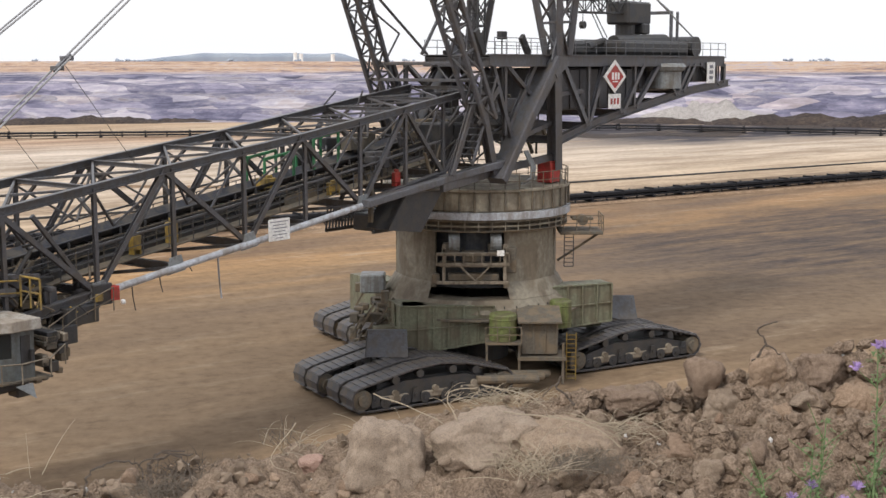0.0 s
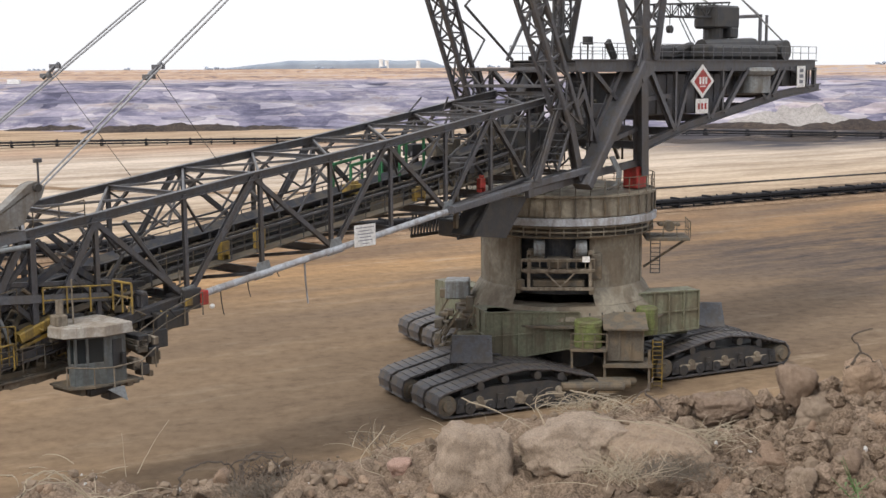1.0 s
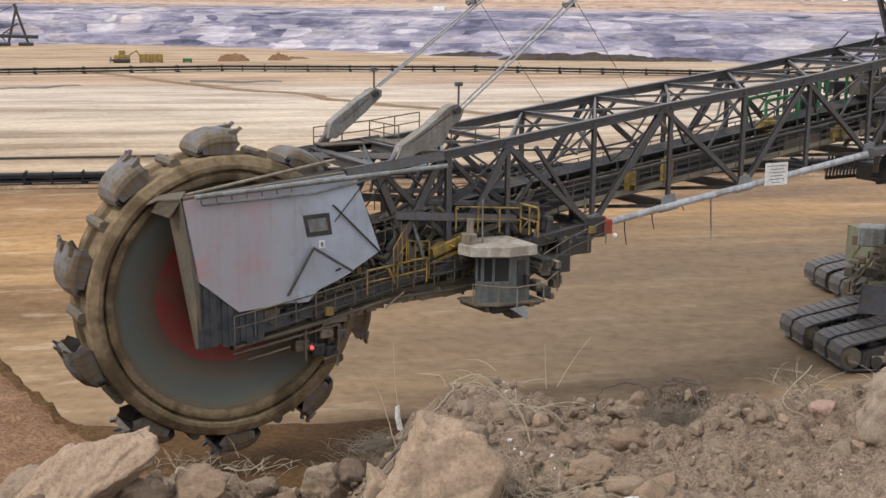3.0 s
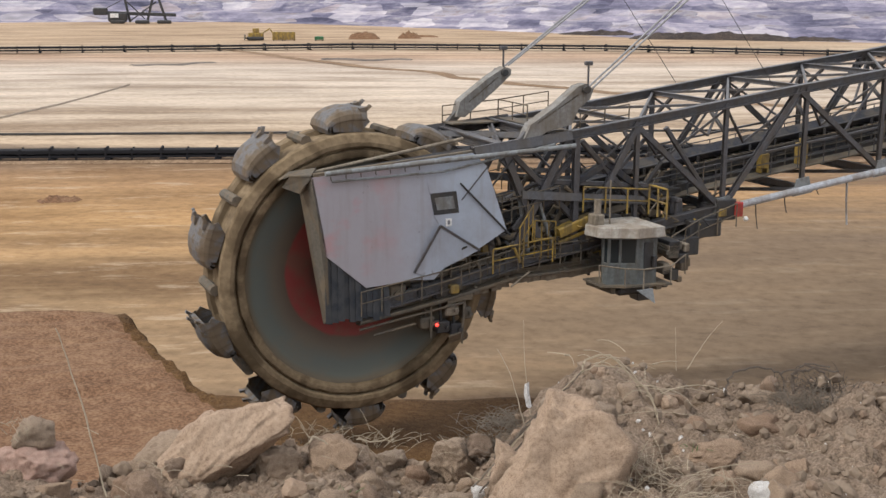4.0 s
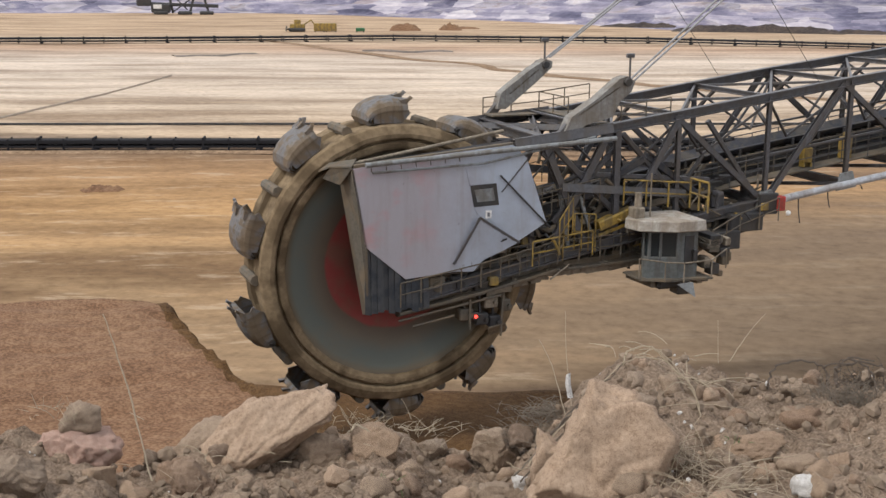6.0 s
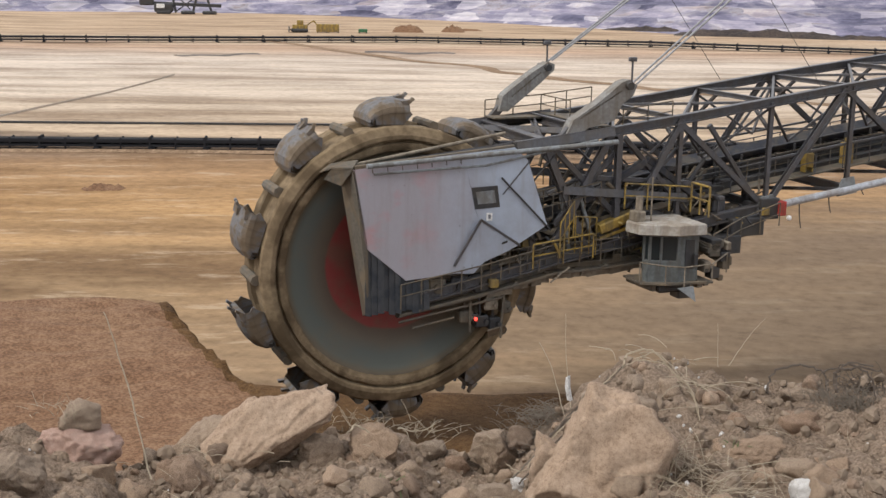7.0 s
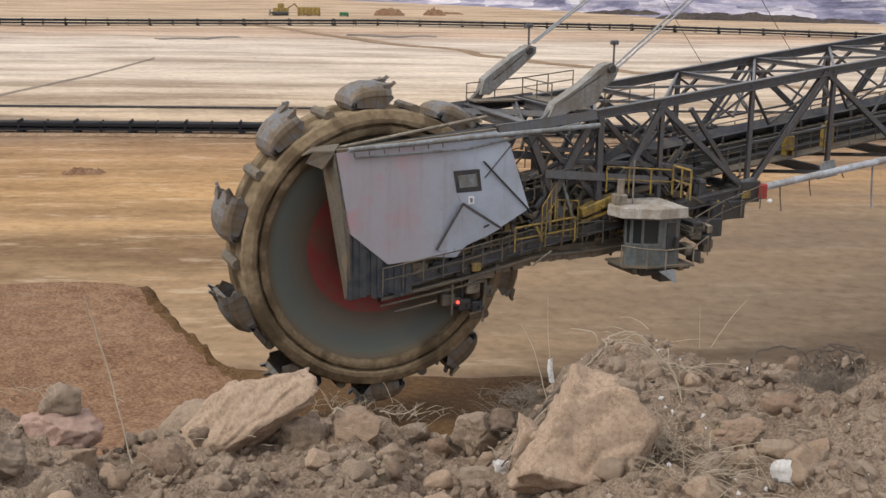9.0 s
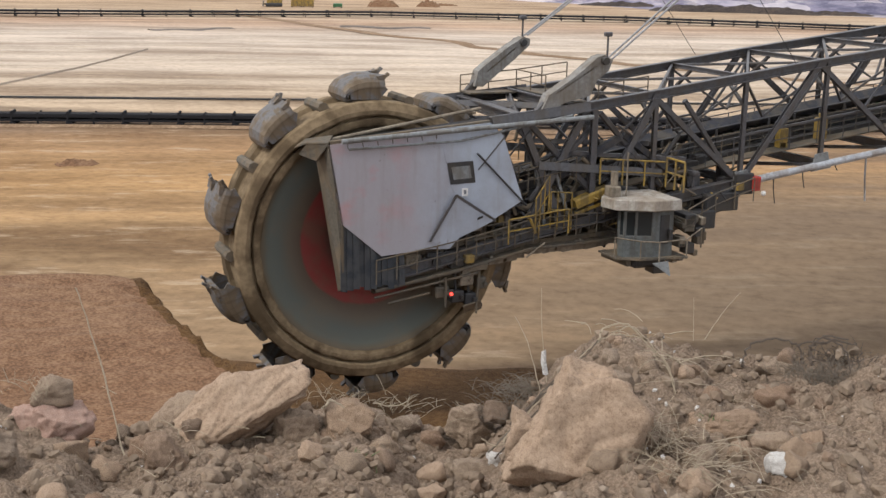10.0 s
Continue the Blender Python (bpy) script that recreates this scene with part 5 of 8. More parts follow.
for side in (1, -1):
    o = 0 if side > 0 else -1.2
    lattice("hoist_mast", (6.3 + o, UW * side, 16.5), (MAST_TOP[0] + o * 0.3, UW * 0.75 * side, MAST_TOP[1]), 1.0, 1.3, 14, STEEL, 0.26, 0.11, "leaning lattice mast")
    lattice("rear_mast", (-1.55 + o * 1.6, UW * side, 20.5), (-1.3 + o * 1.6, UW * side * 0.9, 31), 1.05, 3.4, 5, STEEL, 0.42, 0.13, "upright mast that widens upwards")
    # side frame of the rear arm
    bm = bmesh.new()
    ibeam(bm, (5.8 if side > 0 else 1.6, UW * side, 20.2), (-25.4, UW * side, 20.15), 0.4, 0.75, 0.07)
    part("deck_girder", bm, STEEL, sup)
    low = [(-1.9, 15.1), (-6.5, 16.1), (-13.0, 17.05), (-19.8, 18.0), (-26.2, 18.5)]
    for a, b in zip(low[:-1], low[1:]):
        bm = bmesh.new()
        ibeam(bm, (a[0], UW * side, a[1]), (b[0], UW * side, b[1]), 0.4, 0.55, 0.07)
        part("rear_chord", bm, STEEL, sup)
    for a, b, w in (((-2.3, 19.8), (-5.2, 15.9), .34), ((-7.2, 19.8), (-5.4, 15.9), .3), ((-7.3, 19.9), (-9.6, 16.6), .3), ((-12.6, 19.9), (-9.8, 16.6), .3), ((-14.8, 19.9), (-11.6, 16.9), .3),
                    ((-14.9, 19.9), (-17.6, 17.7), .25), ((-19.6, 19.9), (-17.7, 17.7), .28), ((-20.4, 19.9), (-18.6, 17.9), .28), ((-21.3, 20), (-24.6, 18.4), .22), ((-5.3, 19.9), (-5.3, 16.0), .22), ((-11.4, 19.9), (-11.4, 16.9), .22),
                    ((-25.3, 20), (-25.3, 18.5), .3)):
        bm = bmesh.new()
        ibeam(bm, (a[0], UW * side, a[1]), (b[0], UW * side, b[1]), w, w, 0.05, up=(0, 1, 0))
        part("rear_web", bm, STEEL_FAR, sup)
    # main mast post and thick strut
    bm = bmesh.new()
    ibeam(bm, (-1.4, UW * side, 13.2), (-1.1, UW * side, 20.9), 0.75, 0.7, 0.08, up=(0, 1, 0))
    part("main_post", bm, STEEL, sup)
    bm = bmesh.new()
    bar(bm, (5.0, UW * side, 12.9), (-0.9, UW * side, 20.3), 0.6, 1.25, up=(0, 1, 0))
    part("main_strut", bm, STEEL, sup, "thick box-section strut")
    bm = bmesh.new()
    ibeam(bm, (3.8, UW * side + 0.2, 14.3), (-1.5, UW * side + 0.2, 20.0), 0.4, 0.35, 0.05, up=(0, 1, 0))
    part("strut", bm, STEEL, sup)
    bm = bmesh.new()
    plate(bm, [(-2.3, UW * side + 0.3, 19.9), (-1.7, UW * side + 0.3, 21.7), (-0.9, UW * side + 0.3, 21.7), (-0.3, UW * side + 0.3, 20.2), (-0.9, UW * side + 0.3, 19.1)], (0, 0.12, 0))
    part("node_plate", bm, STEEL_FAR, sup)
    for a, b, w in (((6.8, 16.4), (4.6, 18.6), .35), ((6.6, 18.4), (5.0, 13.3), .5), ((9.2, 13.5), (6.9, 18.2), .3), ((4.6, 18.4), (2.6, 14.2), .3), ((5.2, 20), (2.8, 14.4), .26),
                    ((0.6, 20), (3.4, 16.2), .28), ((3.9, 20), (0.8, 17.8), .28), ((3.9, 20), (3.9, 15.6), .24), ((-1.2, 16.2), (3.4, 15.2), .3), ((-1.3, 18), (-5.1, 18.2), .3), ((-1.3, 14), (3.2, 13.6), .4)):
        bm = bmesh.new()
        ibeam(bm, (a[0], (UW - 0.25) * side, a[1]), (b[0], (UW - 0.25) * side, b[1]), w, w, 0.05, up=(0, 1, 0))
        part("brace", bm, STEEL, sup)
    # outrigger arm along the boom side
    for a, b, w, h in (((3.8, 14.0), (9.6, 13.25), .6, .45), ((9.6, 13.25), (16.2, 12.4), .55, .4), ((9.8, 12.8), (3.4, 13.5), .3, .5)):
        bm = bmesh.new()
        bar(bm, (a[0], (UW if a[0] < 5 else HALF + 0.7) * side, a[1]), (b[0], (HALF + 0.5) * side, b[1]), w, h)
        part("outrigger", bm, STEEL_FAR, sup)
    railing("handrail", [(5.6 if side > 0 else 1.4, (UW + 0.2) * side, 20.55), (-25.2, (UW + 0.2) * side, 20.55)], 1.0, 1.3, 0.026, STEEL_FAR, sup)
for s in (1.4, -3.4, -8.0, -13, -18, -25):
    bm = bmesh.new()
    ibeam(bm, (s, -UW, 20.1), (s, UW, 20.1), 0.35, 0.6, 0.06)
    part("deck_beam", bm, STEEL, sup)
for s in (-1.6, -5.4, -9.8, -14.6, -19.8):
    bm = bmesh.new()
    z = lerp_table(-s, [(-a, b) for a, b in low])
    ibeam(bm, (s, -UW, z), (s, UW, z), 0.35, 0.5, 0.06)
    part("deck_beam", bm, STEEL, sup)
bm = bmesh.new()
box(bm, (-25.4, -UW, 20.5), (1.6, UW, 20.58))
part("deck", bm, DARK, sup)
# inside: machine house, tank, drives
for lo, hi, mat, name in (((-13.0, -3.2, 16.9), (-3.2, 3.3, 19.7), STEEL_FAR, "machine_house"), ((-3.2, -1.6, 15.6), (0.4, 1.6, 17.6), DARK, "drive_house"), ((3.4, -1.6, 14.2), (7.2, 1.6, 16.4), DARK, "transfer_house"), ((-25.0, -3.9, 18.6), (-20.6, 3.9, 20.0), DARK, "counterweight"),
                          ((-20.4, -3.6, 18.0), (-13.2, 2.8, 19.9), STEEL_FAR, "equipment_house")):
    bm = bmesh.new()
    box(bm, lo, hi, 0.12)
    house = part(name, bm, mat, sup)
    n = int((hi[0] - lo[0]) / 1.2)
    for k in range(n + 1):
        x = lo[0] + (hi[0] - lo[0]) * k / n
        bm = bmesh.new()
        bar(bm, (x, hi[1] + 0.04, lo[2] + 0.1), (x, hi[1] + 0.04, hi[2] - 0.1), 0.08, 0.1)
        part("rib", bm, mat, house)
bm = bmesh.new()
lathe(bm, [(0.05, 20.05), (1.5, 20.0), (1.65, 19.75), (1.5, 19.5), (1.3, 19.4), (1.3, 18.2), (0.05, 18.15)], 20, centre=(-16.4, UW - 0.4, 0))
part("tank", bm, LIGHT, sup, "pale grey tank")
bm = bmesh.new()
for y in (2.6, 3.4):
    for k in range(14):
        f = k / 13
        box(bm, (7.2 - 2.4 * f, y, 14.2 + 5.0 * f), (7.5 - 2.4 * f, y + 0.7, 14.26 + 5.0 * f))
bar(bm, (7.35, 2.6, 14.0), (4.9, 2.6, 19.3), 0.08, 0.2)
bar(bm, (7.35, 4.1, 14.0), (4.9, 4.1, 19.3), 0.08, 0.2)
part("stair", bm, STEEL_FAR, sup)
rng = random.Random(11)
for k in range(60):
    s, y, z = rng.uniform(-4, 15), rng.uniform(-3.2, 3.0), 0
    low = zb(max(2.3, s)) + 0.8
    z = rng.uniform(low, max(low + 0.3, 17.5 if s < 3 else min(17.5, zt(s) - 2.0)))
    bm = bmesh.new()
    l = rng.uniform(0.4, 1.8)
    if k % 2:
        box(bm, (s - l / 2, y - 0.4, z), (s + l / 2, y + 0.4, z + rng.uniform(0.3, 1.0)), 0.04)
        bar(bm, (s, y, z - 1.0), (s, y, z), 0.12)
    else:
        bar(bm, (s, y, z - rng.uniform(0.5, 2.5)), (s + rng.uniform(-2, 2), y, z + 0.6), rng.uniform(0.12, 0.25))
    part("machine_box", bm, (DARK, STEEL, DUSTY)[k % 3], sup)
# signs
bm = bmesh.new()
plate(bm, [(-7.95, UW + 0.45, 20.25), (-6.45, UW + 0.45, 19.12), (-7.95, UW + 0.45, 18.0), (-9.45, UW + 0.45, 19.12)], (0, 0.05, 0))
sg = part("diamond_sign", bm, WHITE, sup, "white diamond sign with a red field")
bm = bmesh.new()
plate(bm, [(-7.95, UW + 0.506, 19.95), (-6.85, UW + 0.506, 19.12), (-7.95, UW + 0.506, 18.3), (-9.05, UW + 0.506, 19.12)], (0, 0.012, 0))
part("red_field", bm, RED, sg)
bm = bmesh.new()
for a in (-0.42, -0.05, 0.34):
    box(bm, (-7.95 + a - 0.12, UW + 0.52, 18.92), (-7.95 + a + 0.12, UW + 0.53, 19.4), 0.0)
box(bm, (-8.3, UW + 0.52, 18.74), (-7.6, UW + 0.53, 18.82))
part("emblem", bm, WHITE, sg, "white emblem bars")
bm = bmesh.new()
box(bm, (-8.75, UW + 0.45, 16.95), (-7.15, UW + 0.5, 17.95), 0.01)
sg = part("square_sign", bm, WHITE, sup, "white square sign with red bars")
bm = bmesh.new()
for a in (0.25, 0.68, 1.1):
    box(bm, (-8.75 + a, UW + 0.502, 17.25), (-8.75 + a + 0.26, UW + 0.51, 17.65))
part("emblem", bm, RED, sg)
bm = bmesh.new()
box(bm, (-23.3, UW + 0.25, 18.5), (-22.0, UW + 0.3, 20.1), 0.01)
sg = part("number_plate", bm, WHITE, sup, "white plate with dark bars")
bm = bmesh.new()
for k in range(3):
    box(bm, (-22.95, UW + 0.302, 18.8 + k * 0.42), (-22.35, UW + 0.31, 19.05 + k * 0.42))
part("text_bar", bm, GREYTXT, sg)
# on the deck: drum, crane, winch house
bm = bmesh.new()
box(bm, (-23.0, -2.6, 20.6), (-13.0, 2.4, 21.7), 0.25)
pipe(bm, (-13.5, 1.2, 21.5), (-21.0, 1.2, 21.7), 0.55, 12)
pipe(bm, (-11.2, 0.4, 21.2), (-13.5, 0.4, 21.6), 0.3, 10)
part("winch_house", bm, DARK, sup)
bm = bmesh.new()
box(bm, (-25.2, -2, 20.6), (-23.2, 2, 21.9), 0.2)
pipe(bm, (-24.2, -2.4, 21.3), (-24.2, 2.4, 21.3), 0.8, 16)
part("winch_drum", bm, DARK, sup)
bm = bmesh.new()
pipe(bm, (-17.2, 0, 21.6), (-17.2, 0, 23.0), 0.75, 16)
box(bm, (-19.4, -1.0, 22.9), (-16.0, 1.0, 24.6), 0.15)
box(bm, (-18.9, -1.2, 22.2), (-17.9, 1.2, 23.0), 0.1)
part("crane_body", bm, DARK, sup)
lattice("crane_jib", (-18.6, 0, 24.3), (-8.6, 0, 24.0), 1.1, 0.8, 9, DARK, 0.13, 0.07, "short deck crane jib")
bm = bmesh.new()
pipe(bm, (-11.2, 0, 23.7), (-11.2, 0, 22.9), 0.03, 5)
pipe(bm, (-11.2, -0.15, 22.75), (-11.2, 0.15, 22.75), 0.28, 10)
pipe(bm, (-12.4, 0, 23.6), (-14.0, 0, 21.9), 0.04, 5)
pipe(bm, (-12.9, 0, 23.6), (-14.6, 0, 21.9), 0.04, 5)
part("crane_hook", bm, DARK, sup)
bm = bmesh.new()
for y in (-1.5, 1.5):
    bar(bm, (-21.6, y, 21.6), (-21.6, y, 24.0), 0.22)
    bar(bm, (-22.6, y, 21.6), (-22.6, y, 24.0), 0.18)
bar(bm, (-21.6, -1.6, 23.9), (-21.6, 1.6, 23.9), 0.25)
part("rope_frame", bm, STEEL_FAR, sup)
lattice("antenna_mast", (-25.0, -3.2, 20.6), (-25.0, -3.2, 24.6), 0.9, 0.2, 6, LIGHT, 0.06, 0.04, "thin lattice antenna")
for a, b in (((-21.8, 1.4, 23.9), (15, 2.9, 37)), ((-21.8, -1.4, 23.9), (15, -2.9, 37)), ((-24.2, 2.2, 21.9), (-1.0, 3.8, 31)), ((-24.2, -2.2, 21.9), (-3.0, -3.8, 31))):
    bm = bmesh.new()
    pipe(bm, a, b, 0.06, 6)
    part("stay_rope", bm, ROPE, sup)
bm = bmesh.new()
pipe(bm, (2.2, 2.5, 20.6), (2.2, 2.5, 21.6), 0.05, 5)
box(bm, (1.9, 2.3, 21.5), (2.5, 2.7, 22.0), 0.03)
part("flood_light", bm, DARK, sup)
for x, z in ((4.8, 22.0), (0.0, 21.7)):
    bm = bmesh.new()
    bar(bm, (x, 3, 20.6), (x + 0.8, 3, z), 0.25, 0.5)
    part("deck_prop", bm, DARK, sup)
lattice("ladder_mast", (1.5, 0, 20.6), (1.5, 0, 31), 0.75, 0.75, 12, DARK, 0.12, 0.06, "narrow upright ladder mast")
for a, b, w in (((6.5, 24.0), (1.74, 20.6), .14), ((-0.4, 24.3), (2.33, 20.6), .18), ((8.4, 23.9), (4.6, 21.9), .1), ((4.6, 21.9), (6.4, 19.6), .1), ((0.5, 28.5), (6.5, 24.0), .1), ((0.5, 28.5), (-0.4, 24.3), .16)):
    bm = bmesh.new()
    bar(bm, (a[0], -UW + 0.3, a[1]), (b[0], -UW + 0.3, b[1]), w)
    part("mast_brace", bm, STEEL, sup)
# lattice link between the leaning masts
for z in (19.4, 20.4):
    bm = bmesh.new()
    bar(bm, (6.9, -UW, z - 0.4), (7.4, UW, z - 0.4), 0.2)
    part("mast_tie", bm, STEEL, sup)
bm = bmesh.new()
for k in range(8):
    y0, y1 = -UW + k * UW / 4, -UW + (k + 1) * UW / 4
    bar(bm, (7.1, y0, 19.0 + (k % 2)), (7.1, y1, 20.0 - (k % 2)), 0.1)
part("mast_tie_web", bm, STEEL, sup)
rng = random.Random(17)
for k in range(44):
    s, y = rng.uniform(-1.0, 13.0), rng.choice((1, -1)) * rng.uniform(1.0, 3.8)
    z = rng.uniform(14.2, 17.6)
    bm = bmesh.new()
    q = Vector((s + rng.choice((-2.2, -1.2, 0, 1.2, 2.2)), y * rng.uniform(0.6, 1.0), min(18.4, z + rng.uniform(-1.8, 2.4))))
    bar(bm, (s, y, z), q, rng.uniform(0.07, 0.16))
    part("tie_bar", bm, (STEEL, DARK, STEEL_FAR)[k % 3], sup)
# chute plate and hanging discharge frame below the boom foot
bm = bmesh.new()
plate(bm, [(14.0, 3.3, 10.7), (11.2, 3.3, 10.3), (9.2, 3.3, 12.6), (12.3, 3.3, 12.7)], (0, -0.15, 0))
plate(bm, [(14.0, 3.3, 10.7), (14.0, 1.6, 10.7), (12.3, 1.6, 12.7), (12.3, 3.3, 12.7)], (0.1, 0, 0.05))
part("chute_plate", bm, DARK, sup, "dark sloping chute plate")
bm = bmesh.new()
for k in range(12):
    f = k / 11
    bar(bm, (13.4 - 3 * f, -2.2, 10.2), (13.2 - 3 * f, -2.2, 11.8), 0.1)
bar(bm, (13.4, -2.2, 10.2), (10.4, -2.2, 10.2), 0.2)
bar(bm, (13.4, 1.5, 10.4), (10.4, 1.5, 10.4), 0.2)
box(bm, (10.4, -1.2, 10.2), (12.2, 0.8, 11.2), 0.1)
part("chute_frame", bm, DARK, sup)
# slewing platform: turntable with railing, red box, hoses
tt = SLEW.inverted() @ Vector((2.2, 84.0, 0))
bm = bmesh.new()
lathe(bm, [(4.6, 10.9), (6.0, 10.9), (6.05, 11.0), (6.0, 12.1), (6.15, 12.15), (6.15, 12.28), (4.0, 12.3), (0.1, 12.3)], 64, centre=(tt.x, tt.y, 0))
part("turntable", bm, TUBE, sup, "round dusty turntable", smooth=False)
bm = bmesh.new()
lathe(bm, [(6.0, 10.42), (6.22, 10.42), (6.22, 10.86), (6.0, 10.88)], 64, centre=(tt.x, tt.y, 0))
part("ring_band", bm, PALE, sup, "pale blue-grey ring band")
bm = bmesh.new()
for k in range(40):
    a = 2 * math.pi * k / 40
    p = Vector((tt.x + 6.05 * math.cos(a), tt.y + 6.05 * math.sin(a), 12.28))
    q = Vector((tt.x + 6.05 * math.cos(a + math.pi / 20), tt.y + 6.05 * math.sin(a + math.pi / 20), 12.28))
    pipe(bm, p, p + Vector((0, 0, 1.0)), 0.03, 5)
    for h in (0.5, 1.0):
        pipe(bm, p + Vector((0, 0, h)), q + Vector((0, 0, h)), 0.025, 5)
    r0 = Vector((tt.x + 6.12 * math.cos(a), tt.y + 6.12 * math.sin(a), 10.95))
    bar(bm, r0, r0 + Vector((0, 0, 1.2)), 0.1)
part("ring_railing", bm, DUSTY, sup)
bm = bmesh.new()
box(bm, (-1.9, 3.2, 12.35), (-0.8, 4.3, 13.75), 0.06)
box(bm, (-1.7, 3.4, 13.75), (-1.2, 4.0, 13.95), 0.03)
part("red_cabinet", bm, RED, sup, "red steel cabinet")
for k in range(4):
    bm = bmesh.new()
    pts_ = [Vector((2.4 - 0.12 * k, 4.4, 14.6)), Vector((2.0 - 0.14 * k, 4.7, 13.6)), Vector((2.1 - 0.12 * k, 4.7, 12.9)), Vector((2.8 - 0.1 * k, 4.5, 12.6))]
    for a, b in zip(pts_[:-1], pts_[1:]):
        pipe(bm, a, b, 0.07, 6)
    part("hose", bm, LIGHT, sup)
for s, y, h in ((-2.7, 3.6, 1.7), (-3.3, 3.0, 1.9), (-3.9, 2.4, 1.2)):
    bm = bmesh.new()
    pipe(bm, (s, y, 12.3), (s, y, 12.3 + h), 0.22, 10)
    part("standpipe", bm, LIGHT, sup)

# ---------- tower ----------
TW = pose(2.2, 84.0, 0, 0, 0, 0)
tower = thing("undercarriage_tower", TW, "round dusty ochre tower with an opening over olive base", "excavator tower")
O0, O1 = radians(-70.5), radians(-122 + 360)
bm = bmesh.new()
lathe(bm, [(5.3, 6.0), (5.3, 9.75), (4.9, 9.75), (4.9, 6.0), (5.3, 6.0)], 60, start=O0, sweep=O1 - O0)
part("tower_wall", bm, TUBE, tower, "ochre dusty tower plate")
# inner wall coloured black: the shade inside the opening is painted on
bm = bmesh.new()
lathe(bm, [(4.6, 5.9), (4.6, 9.75), (0.1, 9.75)], 40)
part("inner_wall", bm, RUBBER, tower, "inner wall, black in place of the opening's shade")
bm = bmesh.new()
lathe(bm, [(5.3, 6.35), (5.45, 6.2), (5.98, 5.35), (5.0, 5.3)], 60, start=O0, sweep=O1 - O0)
lathe(bm, [(4.6, 5.36), (5.98, 5.33), (6.35, 4.8), (6.4, 4.5), (6.2, 4.42), (5.0, 4.4)], 72)
for v in bm.verts:
    v.co.z += 0.05 * noise.noise((v.co.x * 1.5, v.co.y * 1.5, v.co.z))
part("skirt", bm, TUBE, tower, "flared skirt heaped with dust")
for k in range(7):
    a = O0 + (O1 - O0) * k / 6
    bm = bmesh.new()
    c_, s_ = math.cos(a), math.sin(a)
    bar(bm, (5.31 * c_, 5.31 * s_, 6.2), (5.31 * c_, 5.31 * s_, 9.7), 0.08, 0.06)
    part("seam_rib", bm, TUBE, tower)
for a in (O0, O1):
    bm = bmesh.new()
    c, s = math.cos(a), math.sin(a)
    bar(bm, (5.35 * c, 5.35 * s, 6.0), (5.35 * c, 5.35 * s, 9.8), 0.35, 0.3)
    part("door_jamb", bm, TUBE, tower)
bm = bmesh.new()
lathe(bm, [(5.3, 9.7), (6.0, 9.62), (6.05, 9.72), (5.3, 9.8)], 72)
part("gallery", bm, DUSTY, tower)
bm = bmesh.new()
for k in range(44):
    a, b = 2 * math.pi * k / 44, 2 * math.pi * (k + 1) / 44
    p, q = Vector((5.98 * math.cos(a), 5.98 * math.sin(a), 9.7)), Vector((5.98 * math.cos(b), 5.98 * math.sin(b), 9.7))
    bar(bm, p, p + Vector((0, 0, 0.62)), 0.07)
    for h in (0.3, 0.6):
        bar(bm, p + Vector((0, 0, h)), q + Vector((0, 0, h)), 0.05, 0.1)
part("gallery_railing", bm, TUBE, tower)
bm = bmesh.new()
lathe(bm, [(5.1, 9.7), (5.1, 10.9)], 60)
part("bearing_ring", bm, DUSTY, tower)
bm = bmesh.new()
lathe(bm, [(6.0, 4.5), (6.1, 4.4), (6.1, 3.3), (5.6, 2.6), (0.1, 2.5)], 60)
part("base_ring", bm, OLIVE, tower)
bm = bmesh.new()
for k in range(48):
    a = 2 * math.pi * k / 48
    bar(bm, (6.3 * math.cos(a), 6.3 * math.sin(a), 4.4), (6.3 * math.cos(a), 6.3 * math.sin(a), 5.0), 0.06)
    b = 2 * math.pi * (k + 1) / 48
    bar(bm, (6.3 * math.cos(a), 6.3 * math.sin(a), 4.42), (6.3 * math.cos(b), 6.3 * math.sin(b), 4.42), 0.1)
part("base_railing", bm, DARK, tower)
bm = bmesh.new()
lathe(bm, [(5.0, 4.3), (7.0, 4.3), (7.0, 4.18), (5.0, 4.18)], 60)
part("base_deck", bm, DUSTY, tower)
bm = bmesh.new()
pipe(bm, (0, 0, 0.6), (0, 0, 2.7), 2.2, 24)
part("hub", bm, DARK, tower)
# conveyor end that stands out of the opening
for x in (-1.5, 1.1):
    bm = bmesh.new()
    pipe(bm, (x - 0.34, -5.3, 8.95), (x + 0.34, -5.3, 8.95), 0.55, 18)
    part("pulley", bm, LIGHT, tower, "pale worn pulley")
bm = bmesh.new()
for x in (-2.15, 1.65):
    bar(bm, (x, -3, 8.5), (x, -6.0, 8.5), 0.25, 0.3)
    bar(bm, (x, -5.9, 6.4), (x, -5.9, 8.9), 0.2)
    bar(bm, (x, -4.8, 7.2), (x, -5.9, 7.2), 0.2)
for z in (6.5, 7.65, 8.3):
    bar(bm, (-2.6, -6.0, z), (1.9, -6.0, z), 0.14, 0.2)
bar(bm, (-1.2, -6.0, 7.6), (-0.2, -6.0, 6.6), 0.1)
bar(bm, (0.8, -6.0, 7.6), (-0.2, -6.0, 6.6), 0.1)
box(bm, (-2.4, -5.6, 7.4), (1.8, -4.0, 7.6))
part("chute_frame", bm, CRUST, tower, "dusty tan steel frame")
railing("handrail", [(-2.6, -6.1, 7.6), (1.9, -6.1, 7.6)], 0.75, 0.6, 0.035, CRUST, tower, mid=False)
